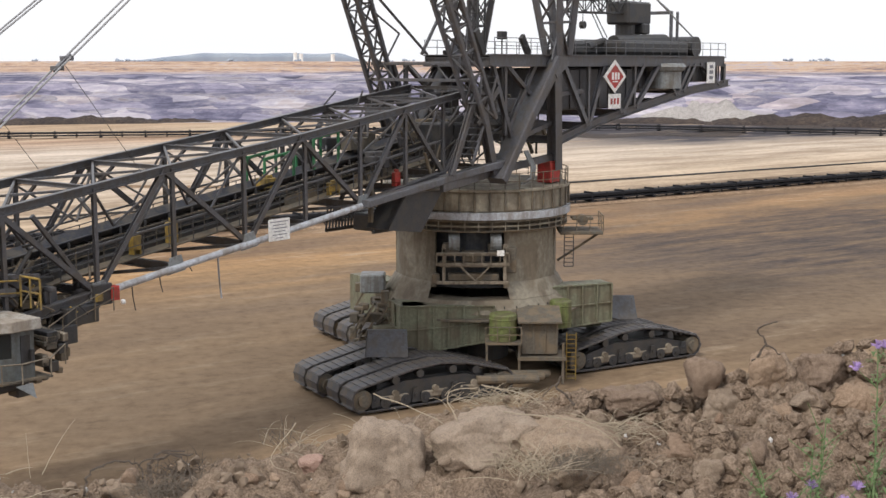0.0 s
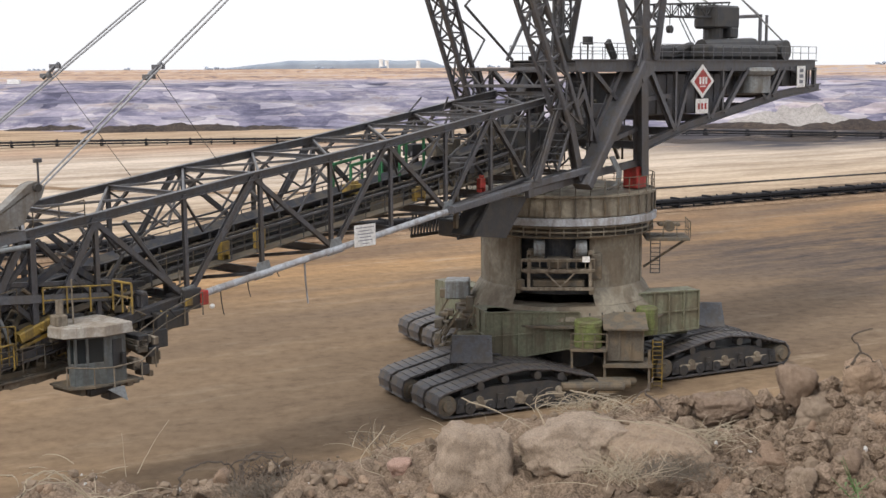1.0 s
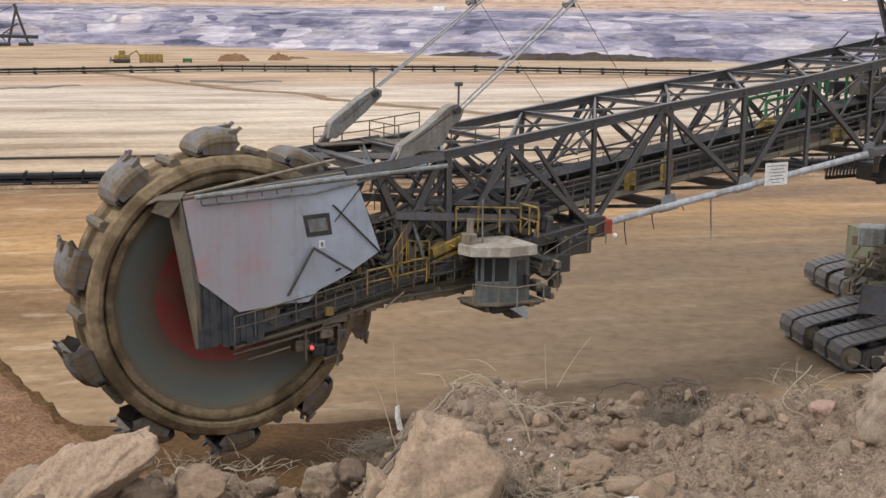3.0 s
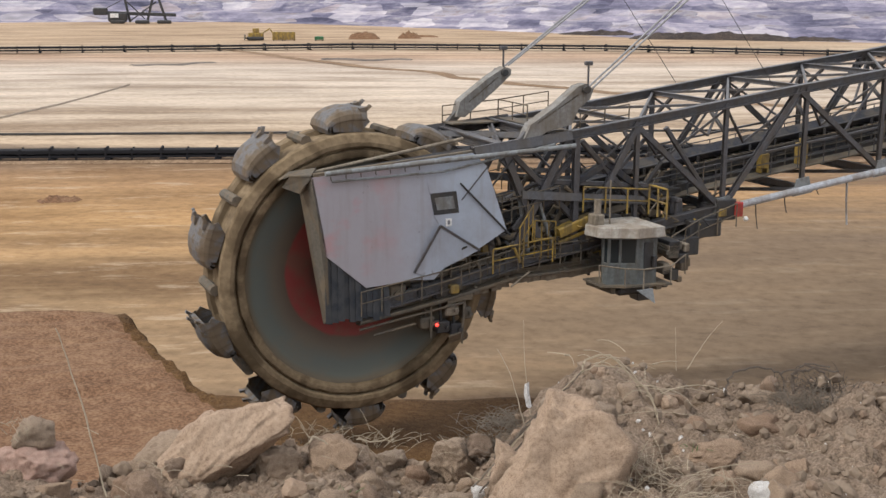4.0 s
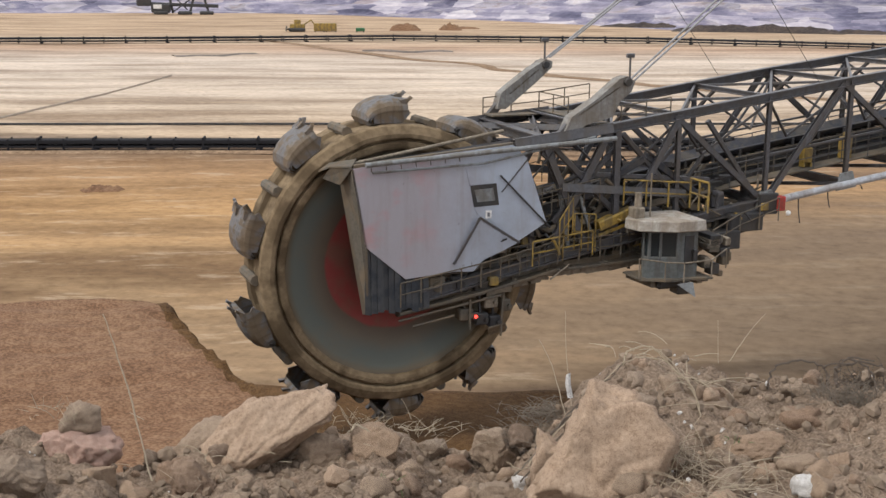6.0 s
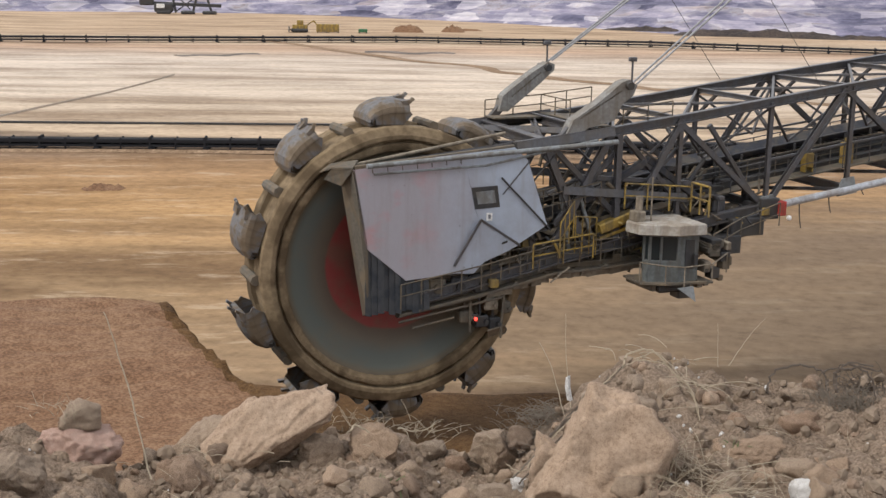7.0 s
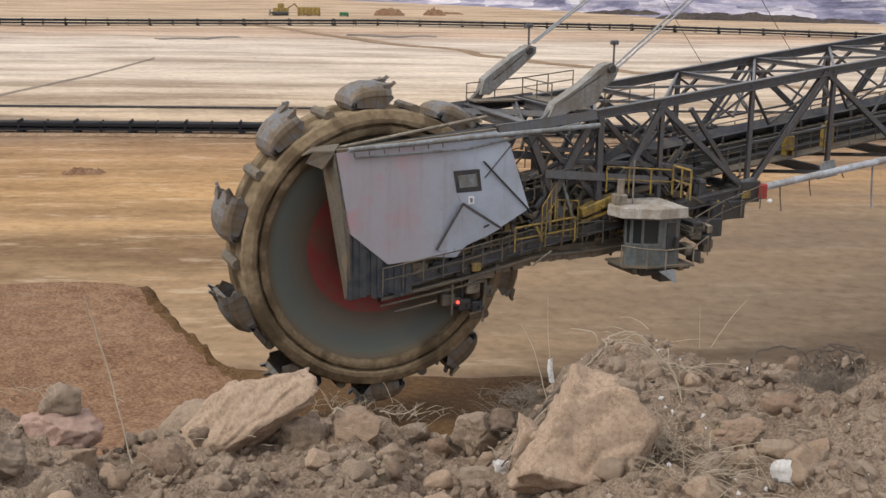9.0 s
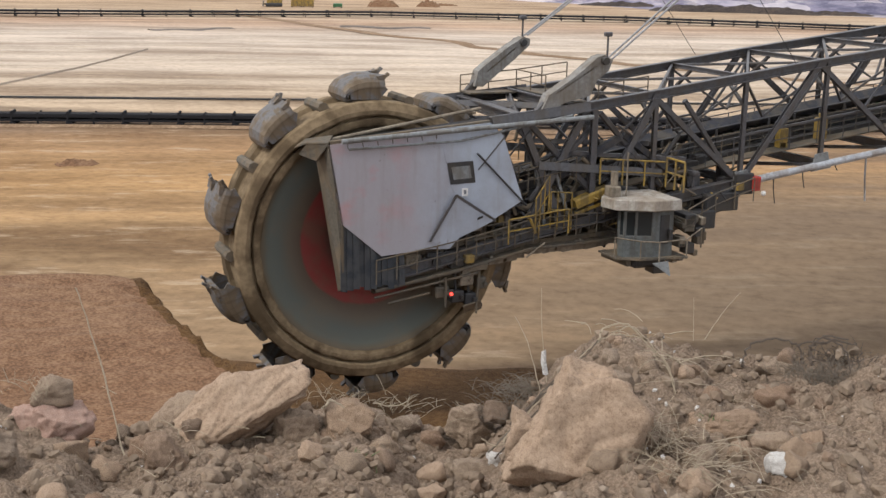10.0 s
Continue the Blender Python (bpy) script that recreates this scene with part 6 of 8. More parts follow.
for x0, x1, y, z0, z1 in ((-2.2, -1.2, -5.6, 8.3, 8.9), (0.6, 1.5, -5.6, 8.3, 8.9), (-1.0, 0.4, -5.5, 7.7, 8.4), (-2.9, -2.4, -5.9, 6.4, 7.0), (1.6, 2.4, -5.4, 7.0, 8.6), (-1.9, 1.3, -5.7, 6.55, 7.0)):
    bm = bmesh.new()
    box(bm, (x0, y, z0), (x1, y + 0.7, z1), 0.06)
    part("chute_box", bm, DUSTY, tower)
bm = bmesh.new()
box(bm, (1.15, -6.15, 8.2), (1.6, -6.08, 8.55))
part("label_plate", bm, WHITE, tower)
# side platform with ladder
bm = bmesh.new()
box(bm, (5.4, -2.2, 9.0), (8.2, 0.6, 9.2), 0.03)
box(bm, (6.2, -1.8, 9.9), (7.6, -0.6, 10.1), 0.05)
pipe(bm, (6.9, -1.9, 9.9), (6.9, -1.0, 9.9), 0.35, 12)
bar(bm, (5.3, -1.4, 7.2), (8.0, -1.4, 9.0), 0.15)
rail(bm, [(5.6, -2.2, 9.2), (8.2, -2.2, 9.2), (8.2, 0.5, 9.2)], 1.05, 0.8, 0.03)
part("side_platform", bm, DUSTY, tower)
bm = bmesh.new()
for x in (5.7, 6.3):
    bar(bm, (x, -2.0, 6.9), (x, -2.0, 9.2), 0.06)
for k in range(9):
    bar(bm, (5.7, -2.0, 6.9 + k * 0.27), (6.3, -2.0, 6.9 + k * 0.27), 0.05)
part("ladder", bm, DARK, tower)
# olive base panels with stiffeners


def panel(name, a, b, za, zb_, top, cols, rows_, mat=OLIVE):
    """A plated box side from a to b: sloping lower edge from za to zb_, upright and level stiffeners."""
    a, b = Vector((*a, 0)), Vector((*b, 0))
    d = (b - a).normalized()
    nrm = Vector((d.y, -d.x, 0))
    up_ = Vector((0, 0, 1))
    bm = bmesh.new()
    plate(bm, [a + up_ * za, b + up_ * zb_, b + up_ * top, a + up_ * top], nrm * -1.6)
    ob = part(name, bm, mat, tower, "olive green stiffened steel plate")
    for k in range(cols + 1):
        bm = bmesh.new()
        p = a.lerp(b, k / cols) + nrm * 0.06
        bar(bm, p + up_ * (za + (zb_ - za) * k / cols), p + up_ * top, 0.1, 0.16)
        part("stiffener", bm, mat, ob)
    for k in range(rows_ + 1):
        bm = bmesh.new()
        f = k / rows_
        p, q = a + nrm * 0.05 + up_ * (za + (top - za) * f), b + nrm * 0.05 + up_ * (zb_ + (top - zb_) * f)
        bar(bm, p, q, 0.12, 0.1)
        part("stiffener", bm, mat, ob)
    return ob


panel("base_panel", (-4.7, -6.6), (1.0, -6.3), 2.0, 2.9, 5.1, 6, 2)
panel("base_panel", (-5.6, -4.2), (-4.75, -6.6), 2.2, 2.0, 5.1, 2, 2)
panel("base_panel", (4.9, -3.0), (8.9, -1.5), 2.9, 3.2, 5.7, 4, 2)
panel("base_panel", (-5.2, 4.0), (-7.6, 7.5), 2.4, 2.4, 5.0, 4, 2)
for a, b, w, h, z in (((-6.5, -5.0), (-2.5, -3.6), 1.2, 1.4, 2.8), ((3.0, -1.0), (8.2, 0.4), 1.6, 1.5, 3.3), ((-1.5, 2), (-1.5, 11), 2.2, 1.8, 3.0)):
    bm = bmesh.new()
    bar(bm, (*a, z), (*b, z), w, h)
    part("base_arm", bm, OLIVE, tower)
for x, y, r, z0, z1 in ((1.5, -6.9, 0.85, 3.1, 4.75), (5.3, -4.3, 0.7, 3.4, 5.1)):
    bm = bmesh.new()
    lathe(bm, [(0.05, z0), (r, z0), (r, z1 - 0.1), (r - 0.08, z1), (0.05, z1)], 24, centre=(x, y, 0))
    for z in (z0 + 0.3, z1 - 0.35):
        lathe(bm, [(r, z), (r + 0.04, z + 0.03), (r, z + 0.06)], 24, centre=(x, y, 0))
    part("drum", bm, GREEN, tower, "faded yellow-green drum")
bm = bmesh.new()
box(bm, (2.6, -7.2, 2.2), (4.9, -5.6, 4.3), 0.05)
for x in (2.7, 3.4, 4.1, 4.8):
    bar(bm, (x, -7.22, 2.3), (x, -7.22, 4.3), 0.12)
hut = part("equipment_hut", bm, DUSTY, tower, "dusty sheet-metal hut")
bm = bmesh.new()
plate(bm, [(2.4, -7.7, 4.25), (5.1, -7.7, 4.25), (5.1, -5.4, 4.85), (2.4, -5.4, 4.85)], (0, 0, 0.1))
part("hut_roof", bm, DUSTY, hut)
bm = bmesh.new()
box(bm, (0.4, -7.9, 2.95), (2.6, -5.8, 3.08))
box(bm, (2.4, -7.6, 1.9), (5.4, -5.4, 2.1))
for x in (0.5, 2.5, 5.2):
    bar(bm, (x, -7.4, 0.4), (x, -7.4, 3.0), 0.15)
rail(bm, [(0.4, -7.85, 3.05), (2.6, -7.85, 3.05)], 1.0, 0.7, 0.03)
part("equipment_platform", bm, DUSTY, tower)
for k in range(3):
    bm = bmesh.new()
    pipe(bm, (-0.2 + 0.4 * k, -9.6 + 0.7 * k, 1.2), (3.6 + 0.4 * k, -8.2 + 0.7 * k, 0.9), 0.26, 10)
    part("cylinder", bm, DUSTY, tower)
bm = bmesh.new()
for x in (5.6, 6.2):
    bar(bm, (x, -5.4, 0.1), (x, -5.4, 3.2), 0.07)
for k in range(11):
    bar(bm, (5.6, -5.4, 0.25 + k * 0.28), (6.2, -5.4, 0.25 + k * 0.28), 0.05)
part("ladder", bm, YELLOW, tower, "dusty yellow ladder")
bm = bmesh.new()
for k in range(30):
    x, y, z = rng.uniform(-8.5, -5.6), rng.uniform(-4.5, 2), rng.uniform(2.0, 5.2)
    box(bm, (x, y, z), (x + rng.uniform(0.3, 1.0), y + 0.6, z + rng.uniform(0.2, 0.8)), 0.04)
    bar(bm, (x, y, z - 1.0), (x + 0.8, y, z + 0.4), 0.12)
tagged(part("pump_cluster", bm, DUSTY, tower), kind="stuff")
bm = bmesh.new()
box(bm, (-7.6, -2.6, 5.2), (-6.0, -0.8, 6.4), 0.08)
part("white_tank", bm, LIGHT, tower, "pale grey box tank")

# ---------- crawlers ----------
CRAWL = pose(3.1, 84.0, 0, 0, 0, 29.5)


def loop_points(pitch):
    """The belt's line round a crawler, walked in steps of one pad: flat below, rising to a hump above."""
    line = [(-4.3, 0.0), (4.3, 0.0)]
    line += [(4.75 + 0.72 * math.sin(radians(a)), 0.78 - 0.78 * math.cos(radians(a))) for a in range(20, 171, 25)]
    line += [(2.2, 2.25), (0.4, 2.45), (-1.4, 2.3)]
    line += [(-4.75 - 0.72 * math.sin(radians(a)), 0.78 - 0.78 * math.cos(radians(a))) for a in range(170, 19, -25)]
    pts = [Vector((x, z)) for x, z in line]
    segs = [(a, b, (b - a).length) for a, b in zip(pts, pts[1:] + pts[:1])]
    total = sum(s[2] for s in segs)
    n = round(total / pitch)
    out = []
    for k in range(n):
        d = total * k / n
        for a, b, l in segs:
            if d <= l:
                out.append((a.lerp(b, d / l), math.atan2(b.y - a.y, b.x - a.x)))
                break
            d -= l
    return out


def crawler():
    c = thing("crawler", Matrix.Identity(4), "dusty steel crawler with two rows of worn pads", "crawler track", "crawlers under the excavator")
    bm = bmesh.new()
    box(bm, (-0.24, -0.8, -0.13), (0.24, 0.8, 0.0), 0.03)
    box(bm, (-0.245, -0.8, 0.0), (-0.19, 0.8, 0.035), 0.0)
    box(bm, (-0.1, -0.25, -0.3), (0.1, 0.25, -0.13), 0.0)
    pad = mesh_object("track_pad", bm, PAD)
    me = pad.data
    bpy.data.objects.remove(pad)
    for (p, a) in loop_points(0.5):
        for y in (-0.98, 0.98):
            ob = new("track_pad", me)
            ob.parent = c
            # the outer side of the loop lies to the right of its direction
            ob.matrix_local = Matrix.Translation((p.x, y, p.y + 0.02)) @ pose(0, 0, 0, 0, -math.degrees(a), 0) @ pose(0, 0, 0, 180, 0, 0)
    for s in (-1, 1):
        bm = bmesh.new()
        plate(bm, [(-4.6, 1.62 * s, 0.45), (-3.6, 1.62 * s, 0.3), (3.6, 1.62 * s, 0.3), (4.6, 1.62 * s, 0.45), (4.5, 1.62 * s, 1.0), (2.0, 1.62 * s, 1.55), (-2.0, 1.62 * s, 1.6), (-4.5, 1.62 * s, 1.0)], (0, -0.35 * s, 0))
        part("side_frame", bm, DARK, c, "dust-caked side frame")
        for x in (-3.3, -2.0, -0.7, 0.7, 2.0, 3.3):
            bm = bmesh.new()
            pipe(bm, (x, 1.2 * s, 0.5), (x, 1.8 * s, 0.5), 0.34, 14)
            pipe(bm, (x, 1.8 * s, 0.5), (x, 1.88 * s, 0.5), 0.12, 8)
            part("road_wheel", bm, DARK, c)
        for x in (-2.65, 0.0, 2.65):
            bm = bmesh.new()
            box(bm, (x - 0.9, 1.66 * s - 0.1, 0.42), (x + 0.9, 1.66 * s + 0.12, 0.85), 0.08)
            pipe(bm, (x, 1.5 * s, 0.95), (x, 1.85 * s, 0.95), 0.2, 10)
            part("rocker", bm, CRUST, c)
        for x in (-3.95, -1.32, 1.32, 3.95):
            bm = bmesh.new()
            plate(bm, [(x - 0.28, 1.66 * s, 0.3), (x + 0.28, 1.66 * s, 0.3), (x + 0.16, 1.66 * s, 1.15), (x - 0.16, 1.66 * s, 1.15)], (0, 0.14 * s, 0))
            pipe(bm, (x, 1.6 * s, 0.72), (x, 1.9 * s, 0.72), 0.13, 10)
            part("hanger", bm, DARK, c)
        for x in (-2.6, -1.0, 1.2, 2.8):
            bm = bmesh.new()
            pipe(bm, (x, 1.2 * s, 1.72 if abs(x) > 2 else 1.95), (x, 1.75 * s, 1.72 if abs(x) > 2 else 1.95), 0.24, 12)
            part("top_roller", bm, DARK, c)
    for x in (-4.75, 4.75):
        bm = bmesh.new()
        pipe(bm, (x, -1.7, 0.78), (x, 1.7, 0.78), 0.6, 20)
        pipe(bm, (x, -1.95, 0.78), (x, 1.95, 0.78), 0.34, 14)
        part("tumbler", bm, DUSTY, c)
        bm = bmesh.new()
        box(bm, (x * 0.86 - 0.5, 1.5, 0.55), (x * 0.86 + 0.4, 1.9, 1.15), 0.1)
        part("bearing_block", bm, OLIVE, c)
    for x, z in ((-2.9, 1.15), (-1.4, 1.3), (0.9, 1.25), (2.3, 1.1)):
        bm = bmesh.new()
        box(bm, (x - 0.45, 1.55, z - 0.2), (x + 0.35, 1.95, z + 0.25), 0.06)
        pipe(bm, (x + 0.5, 1.6, z + 0.1), (x + 0.5, 2.0, z + 0.1), 0.22, 12)
        pipe(bm, (x - 0.3, 1.9, z), (x + 0.2, 2.05, z - 0.1), 0.1, 8)
        part("gear_box", bm, CRUST, c)
    bm = bmesh.new()
    plate(bm, [(-2.0, 1.8, 0.6), (-1.7, 1.8, 0.6), (-1.2, 1.8, 1.5), (-0.7, 1.8, 0.6), (-0.4, 1.8, 0.6), (-1.1, 1.8, 1.75), (-1.4, 1.8, 1.75)], (0, 0.1, 0))
    part("step_frame", bm, LIGHT, c)
    bm = bmesh.new()
    box(bm, (-3.6, -1.2, 0.5), (3.6, 1.2, 1.6), 0.1)
    part("beam", bm, DARK, c)
    return c


base = crawler()
spots = [(-8.5, -6.1), (-8.7, -1.6), (8.0, -4.1), (8.0, 0.6), (-1.0, 8.7), (-1.0, 12.9)]
for k, (e, g) in enumerate(spots):
    m = CRAWL @ pose(e, g, 0.13)
    if k == 0:
        base.matrix_world = m
    else:
        copy_thing(base, m)
for e, g in ((-9.9, -4.3), (9.3, -1.9)):
    fp = thing("mud_guard", CRAWL @ pose(e, g, 2.2, 0, 0, -30), "plain dark grey sloping sheet over a crawler", "mud guard", "mud guards")
    bm = bmesh.new()
    plate(bm, [(-1.3, -0.8, 0.35), (1.3, -0.8, 0.35), (1.2, 0.5, 1.75), (-1.2, 0.5, 1.75)], (0, 0.1, 0.03))
    plate(bm, [(-1.3, -0.8, 0.35), (-1.2, 0.5, 1.75), (-1.2, 0.9, 0.2)], (0.06, 0, 0))
    part("guard_sheet", bm, STEEL, fp)
    for x in (-1.0, 1.0):
        bm = bmesh.new()
        bar(bm, (x, 0.5, -0.6), (x, 0.4, 1.6), 0.15)
        part("bracket", bm, DARK, fp)


# ---------- the pit beyond ----------
def polar(az, r, z=0.0):
    return Vector((-math.sin(radians(az)) * r, math.cos(radians(az)) * r, z))


def conveyor_line(name, pts, step, height, width, label):
    """A long field conveyor: a row of trestle sections with rollers, belt and side pipe."""
    th = thing(name, Matrix.Identity(4), label, "field conveyor", "field conveyors")
    line = [Vector((*p, 0)) for p in pts]
    for a, b in zip(line[:-1], line[1:]):
        n = max(1, round((b - a).length / step))
        d = (b - a) / n
        bm = bmesh.new()
        l = d.length
        for y in (-width / 2, width / 2):
            bar(bm, (0, y, height * 0.72), (l, y, height * 0.72), 0.22, 0.35)
            bar(bm, (0, y, height * 0.3), (l, y, height * 0.3), 0.2, 0.2)
            bar(bm, (0.2, y, 0), (0.2, y, height), 0.25)
            bar(bm, (l * 0.5, y, 0), (l * 0.5, y, height), 0.2)
        box(bm, (0, -width / 2, height * 0.8), (l, width / 2, height * 0.9))
        box(bm, (0, -width / 2, height * 0.36), (l, width / 2, height * 0.42))
        box(bm, (0.0, -width * 0.7, 0), (0.7, width * 0.7, 0.2))
        pipe(bm, (0.2, -width / 2 - 0.1, height), (0.2, width / 2 + 0.1, height), 0.14, 6)
        me_ob = mesh_object("conveyor_section", bm, MATT)
        for k in range(n):
            ob = me_ob if k == 0 else new("conveyor_section", me_ob.data)
            p = a + d * k
            ob.parent = th
            ob.matrix_local = pose(p.x, p.y, 0.1, 0, 0, math.degrees(math.atan2(d.y, d.x)))
    return th


E2, N2 = Vector((0.83, 0.56)).normalized(), Vector((-0.56, 0.83)).normalized()


def along(q, t):
    p = N2 * q + E2 * t
    return (p.x, p.y)


conveyor_line("field_conveyor", [along(142.4, -70), along(141.0, 420)], 6.0, 1.25, 1.7, "long dark belt conveyor on trestles across the sand")
conveyor_line("field_conveyor", [(-420, 70), (-264.4, 231), (-233, 260), (-191.4, 306.7), (-128.9, 340.8), (-70, 351.5), (-20, 368), (53, 388), (122, 356), (420, 215)], 12, 1.7, 2.6, "long dark belt conveyor on trestles across the sand")
line = thing("supply_pipe", Matrix.Identity(4), "thin dark supply pipe lying along the conveyor", "pipe")
for k in range(14):
    bm = bmesh.new()
    a, b = along(165, -60 + 35 * k), along(165, -60 + 35 * (k + 1))
    bar(bm, (*a, 0.2), (*b, 0.2), 0.3, 0.28)
    part("pipe_length", bm, DARK, line)


def track(name, pts, width, mat, label, seed):
    """A worn track: a thin uneven strip along a smooth line."""
    P = [Vector((*p, 0)) for p in pts]
    fine_ = []
    for a, b in zip(P[:-1], P[1:]):
        for k in range(12):
            fine_.append(a.lerp(b, k / 12))
    fine_.append(P[-1])
    rows_ = []
    for i, p in enumerate(fine_):
        d = (fine_[min(len(fine_) - 1, i + 1)] - fine_[max(0, i - 1)]).normalized()
        nn = Vector((-d.y, d.x, 0))
        w = width * (0.8 + 0.5 * noise.noise((i * 0.35, seed, 0)))
        sh = 1.2 * width * noise.noise((i * 0.12, seed, 5))
        rows_.append([tuple(p + nn * (sh + w * k) + Vector((0, 0, 0.30 - 0.25 * abs(k) * 2))) for k in (-0.5, -0.25, 0, 0.25, 0.5)])
    tagged(sheet(name, rows_, mat), label, "track", kind="structure")


WORN = earth("worn_brown_sand", (0.165, 0.105, 0.062), (0.225, 0.15, 0.095), (0.30, 0.21, 0.14), 0.08, 0.3, 0.1)
FAINT = earth("faint_path_sand", (0.35, 0.285, 0.225), (0.39, 0.325, 0.26), (0.44, 0.37, 0.30), 0.3, 0.3, 0.05)
SMUT = earth("coal_dust_on_sand", (0.10, 0.088, 0.08), (0.14, 0.122, 0.11), (0.24, 0.20, 0.17), 0.1, 0.3, 0.1)
track("road_haul", [(-236, 292), (-218, 284), (-199.8, 275.2), (-156.8, 251.2), (-126.3, 235.7), (-101, 222.9), (-70, 212), (-30, 206)], 5.0, WORN, "brown haul track worn into the pale sand", 1)
track("road_path", [(-126, 95), (-134.5, 116.7), (-146.3, 148.5), (-162, 182.1)], 0.22, FAINT, "thin faint path over the pale sand", 2)
track("road_edge", [along(138.4, -70), along(138.2, 60), along(137.4, 180), along(137.4, 400)], 2.6, WORN, "brown spilled soil along the conveyor", 4)
track("road_smut", [(-197, 222), (-192, 230), (-187, 239.5)], 5.0, SMUT, "thin patch of dark coal dust on the sand", 5)
track("road_smut", [(-174, 265), (-164, 270), (-154, 274.5)], 6.0, SMUT, "thin patch of dark coal dust on the sand", 6)
track("road_smut", [along(287, 235), along(262, 258), along(262, 300), along(275, 350), along(298, 372)], 26.0, COAL, "wide patch of dark coal soil", 7)


def mound(name, az, r, w, d, h, mat, label, seed):
    """A low uneven heap."""
    rows_ = []
    for i in range(25):
        row = []
        for j in range(13):
            u, v = i / 12 - 1, j / 6 - 1
            f = max(0.0, 1 - u * u) * max(0.0, 1 - v * v)
            hh = h * f ** 0.7 * (0.75 + 0.5 * noise.noise((u * 4 + seed, v * 3, seed)) + 0.3 * noise.noise((u * 11, v * 8, seed)))
            row.append((u * w / 2, v * d / 2, hh - 0.15))
        rows_.append(row)
    ob = sheet(name, rows_, mat)
    ob.matrix_world = Matrix.Translation(polar(az, r)) @ pose(0, 0, 0, 0, 0, az)
    return tagged(ob, label, "earth mound", "earth mounds")


mound("earth_mound", 31.4, 425, 10.5, 8, 2.9, CLAY, "dark brown heap of tipped earth", 1)
mound("earth_mound", 29.4, 430, 8, 7, 2.4, CLAY, "dark brown heap of tipped earth", 2)
mound("earth_mound", 28.7, 440, 10, 6, 1.0, CLAY, "dark brown heap of tipped earth", 3)
mound("earth_mound", 16.0, 446, 58, 14, 3.0, COAL, "long low heap of dark coal soil", 4)
mound("earth_mound", 20.5, 470, 40, 10, 1.8, COAL, "long low heap of dark coal soil", 14)
mound("earth_mound", 12.0, 450, 30, 10, 1.6, COAL, "long low heap of dark coal soil", 5)
mound("earth_mound", -15.5, 436, 60, 16, 4.0, COAL, "long low heap of dark coal soil", 6)
mound("earth_mound", -9.5, 440, 40, 12, 2.4, COAL, "long low heap of dark coal soil", 7)
mound("earth_mound", -19.5, 430, 50, 16, 4.5, COAL, "long low heap of dark coal soil", 8)
mound("earth_mound", -11.5, 452, 46, 24, 7.5, SPOIL, "pale grey heap under the pit wall", 17)
mound("earth_mound", 44.9, 118, 4.4, 2.4, 0.75, CLAY, "small heap of clods on the pit floor", 9)


def yellow_machine(az, r, turn):
    t = thing("bulldozer", Matrix.Translation(polar(az, r)) @ pose(0, 0, 0.1, 0, 0, az + turn), "small yellow crawler machine far off on the sand", "bulldozer")
    for y in (-1.4, 1.4):
        bm = bmesh.new()
        box(bm, (-2.6, y - 0.4, 0), (2.6, y + 0.4, 1.1), 0.3)
        part("track", bm, DARK, t)
    bm = bmesh.new()
    box(bm, (-2.6, -1.1, 0.9), (2.2, 1.1, 2.3), 0.2)
    box(bm, (-1.2, -1.0, 2.3), (0.8, 1.0, 3.7), 0.15)
    part("body", bm, YELLOW, t)
    bm = bmesh.new()
    plate(bm, [(3.3, -2.1, 0.1), (3.3, 2.1, 0.1), (3.1, 2.1, 1.7), (3.1, -2.1, 1.7)], (0.2, 0, 0))
    bar(bm, (1.5, 0, 0.9), (3.2, 0, 0.6), 0.5)
    part("blade", bm, DUSTY, t)
    bm = bmesh.new()
    bar(bm, (-2.4, 0, 2.2), (-4.6, 0, 3.6), 0.4)
    bar(bm, (-4.6, 0, 3.6), (-6.2, 0, 1.2), 0.4)
    part("arm", bm, YELLOW, t)


yellow_machine(36.2, 412, 185)
for az, c in ((35.2, YELLOW), (34.7, YELLOW), (33.4, GREENFRAME)):
    t = thing("site_container", Matrix.Translation(polar(az, 412)) @ pose(0, 0, 0, 0, 0, az), "small painted steel site container far off", "container", "site containers")
    bm = bmesh.new()
    w = 1.8 if c is YELLOW else 1.4
    box(bm, (-w, -1.2, 0.25), (w, 1.2, 2.7 if c is YELLOW else 1.3), 0.08)
    for k in range(7):
        bar(bm, (-w + 2 * w * k / 6, -1.22, 0.3), (-w + 2 * w * k / 6, -1.22, 1.2), 0.08)
    part("body", bm, c, t)
    bm = bmesh.new()
    for x in (-w * 0.8, w * 0.8):
        box(bm, (x - 0.2, -1.1, -0.1), (x + 0.2, 1.1, 0.25))
    part("skid", bm, DARK, t)

# a second large machine far off at the pit wall
fm = thing("distant_stacker", Matrix.Translation(polar(40.6, 560)) @ pose(0, 0, 0, 0, 0, 40), "dark lattice spreader standing far off at the pit wall", "mining machine")
for a, b, w in (((-9, 0, 0.5), (-12, 0, 16), 1.0), ((-2, 0, 0.5), (2, 0, 16), 1.0), ((6, 0, 0.5), (1, 0, 17), 1.0), ((-22, 0, 4.5), (10, 0, 3.5), 1.4), ((-22, 0, 4.5), (2, 0, 17), 0.3), ((-9, 0, 1), (2, 0, 9), 0.5), ((-3, 0, 2), (-10, 0, 9), 0.5)):
    bm = bmesh.new()
    bar(bm, a, b, w)
    part("beam", bm, DARK, fm)
bm = bmesh.new()
box(bm, (-18, -3, 0.8), (-10, 3, 4.5), 0.5)
box(bm, (-24, -2, 3.5), (-18, 2, 6.5), 0.5)
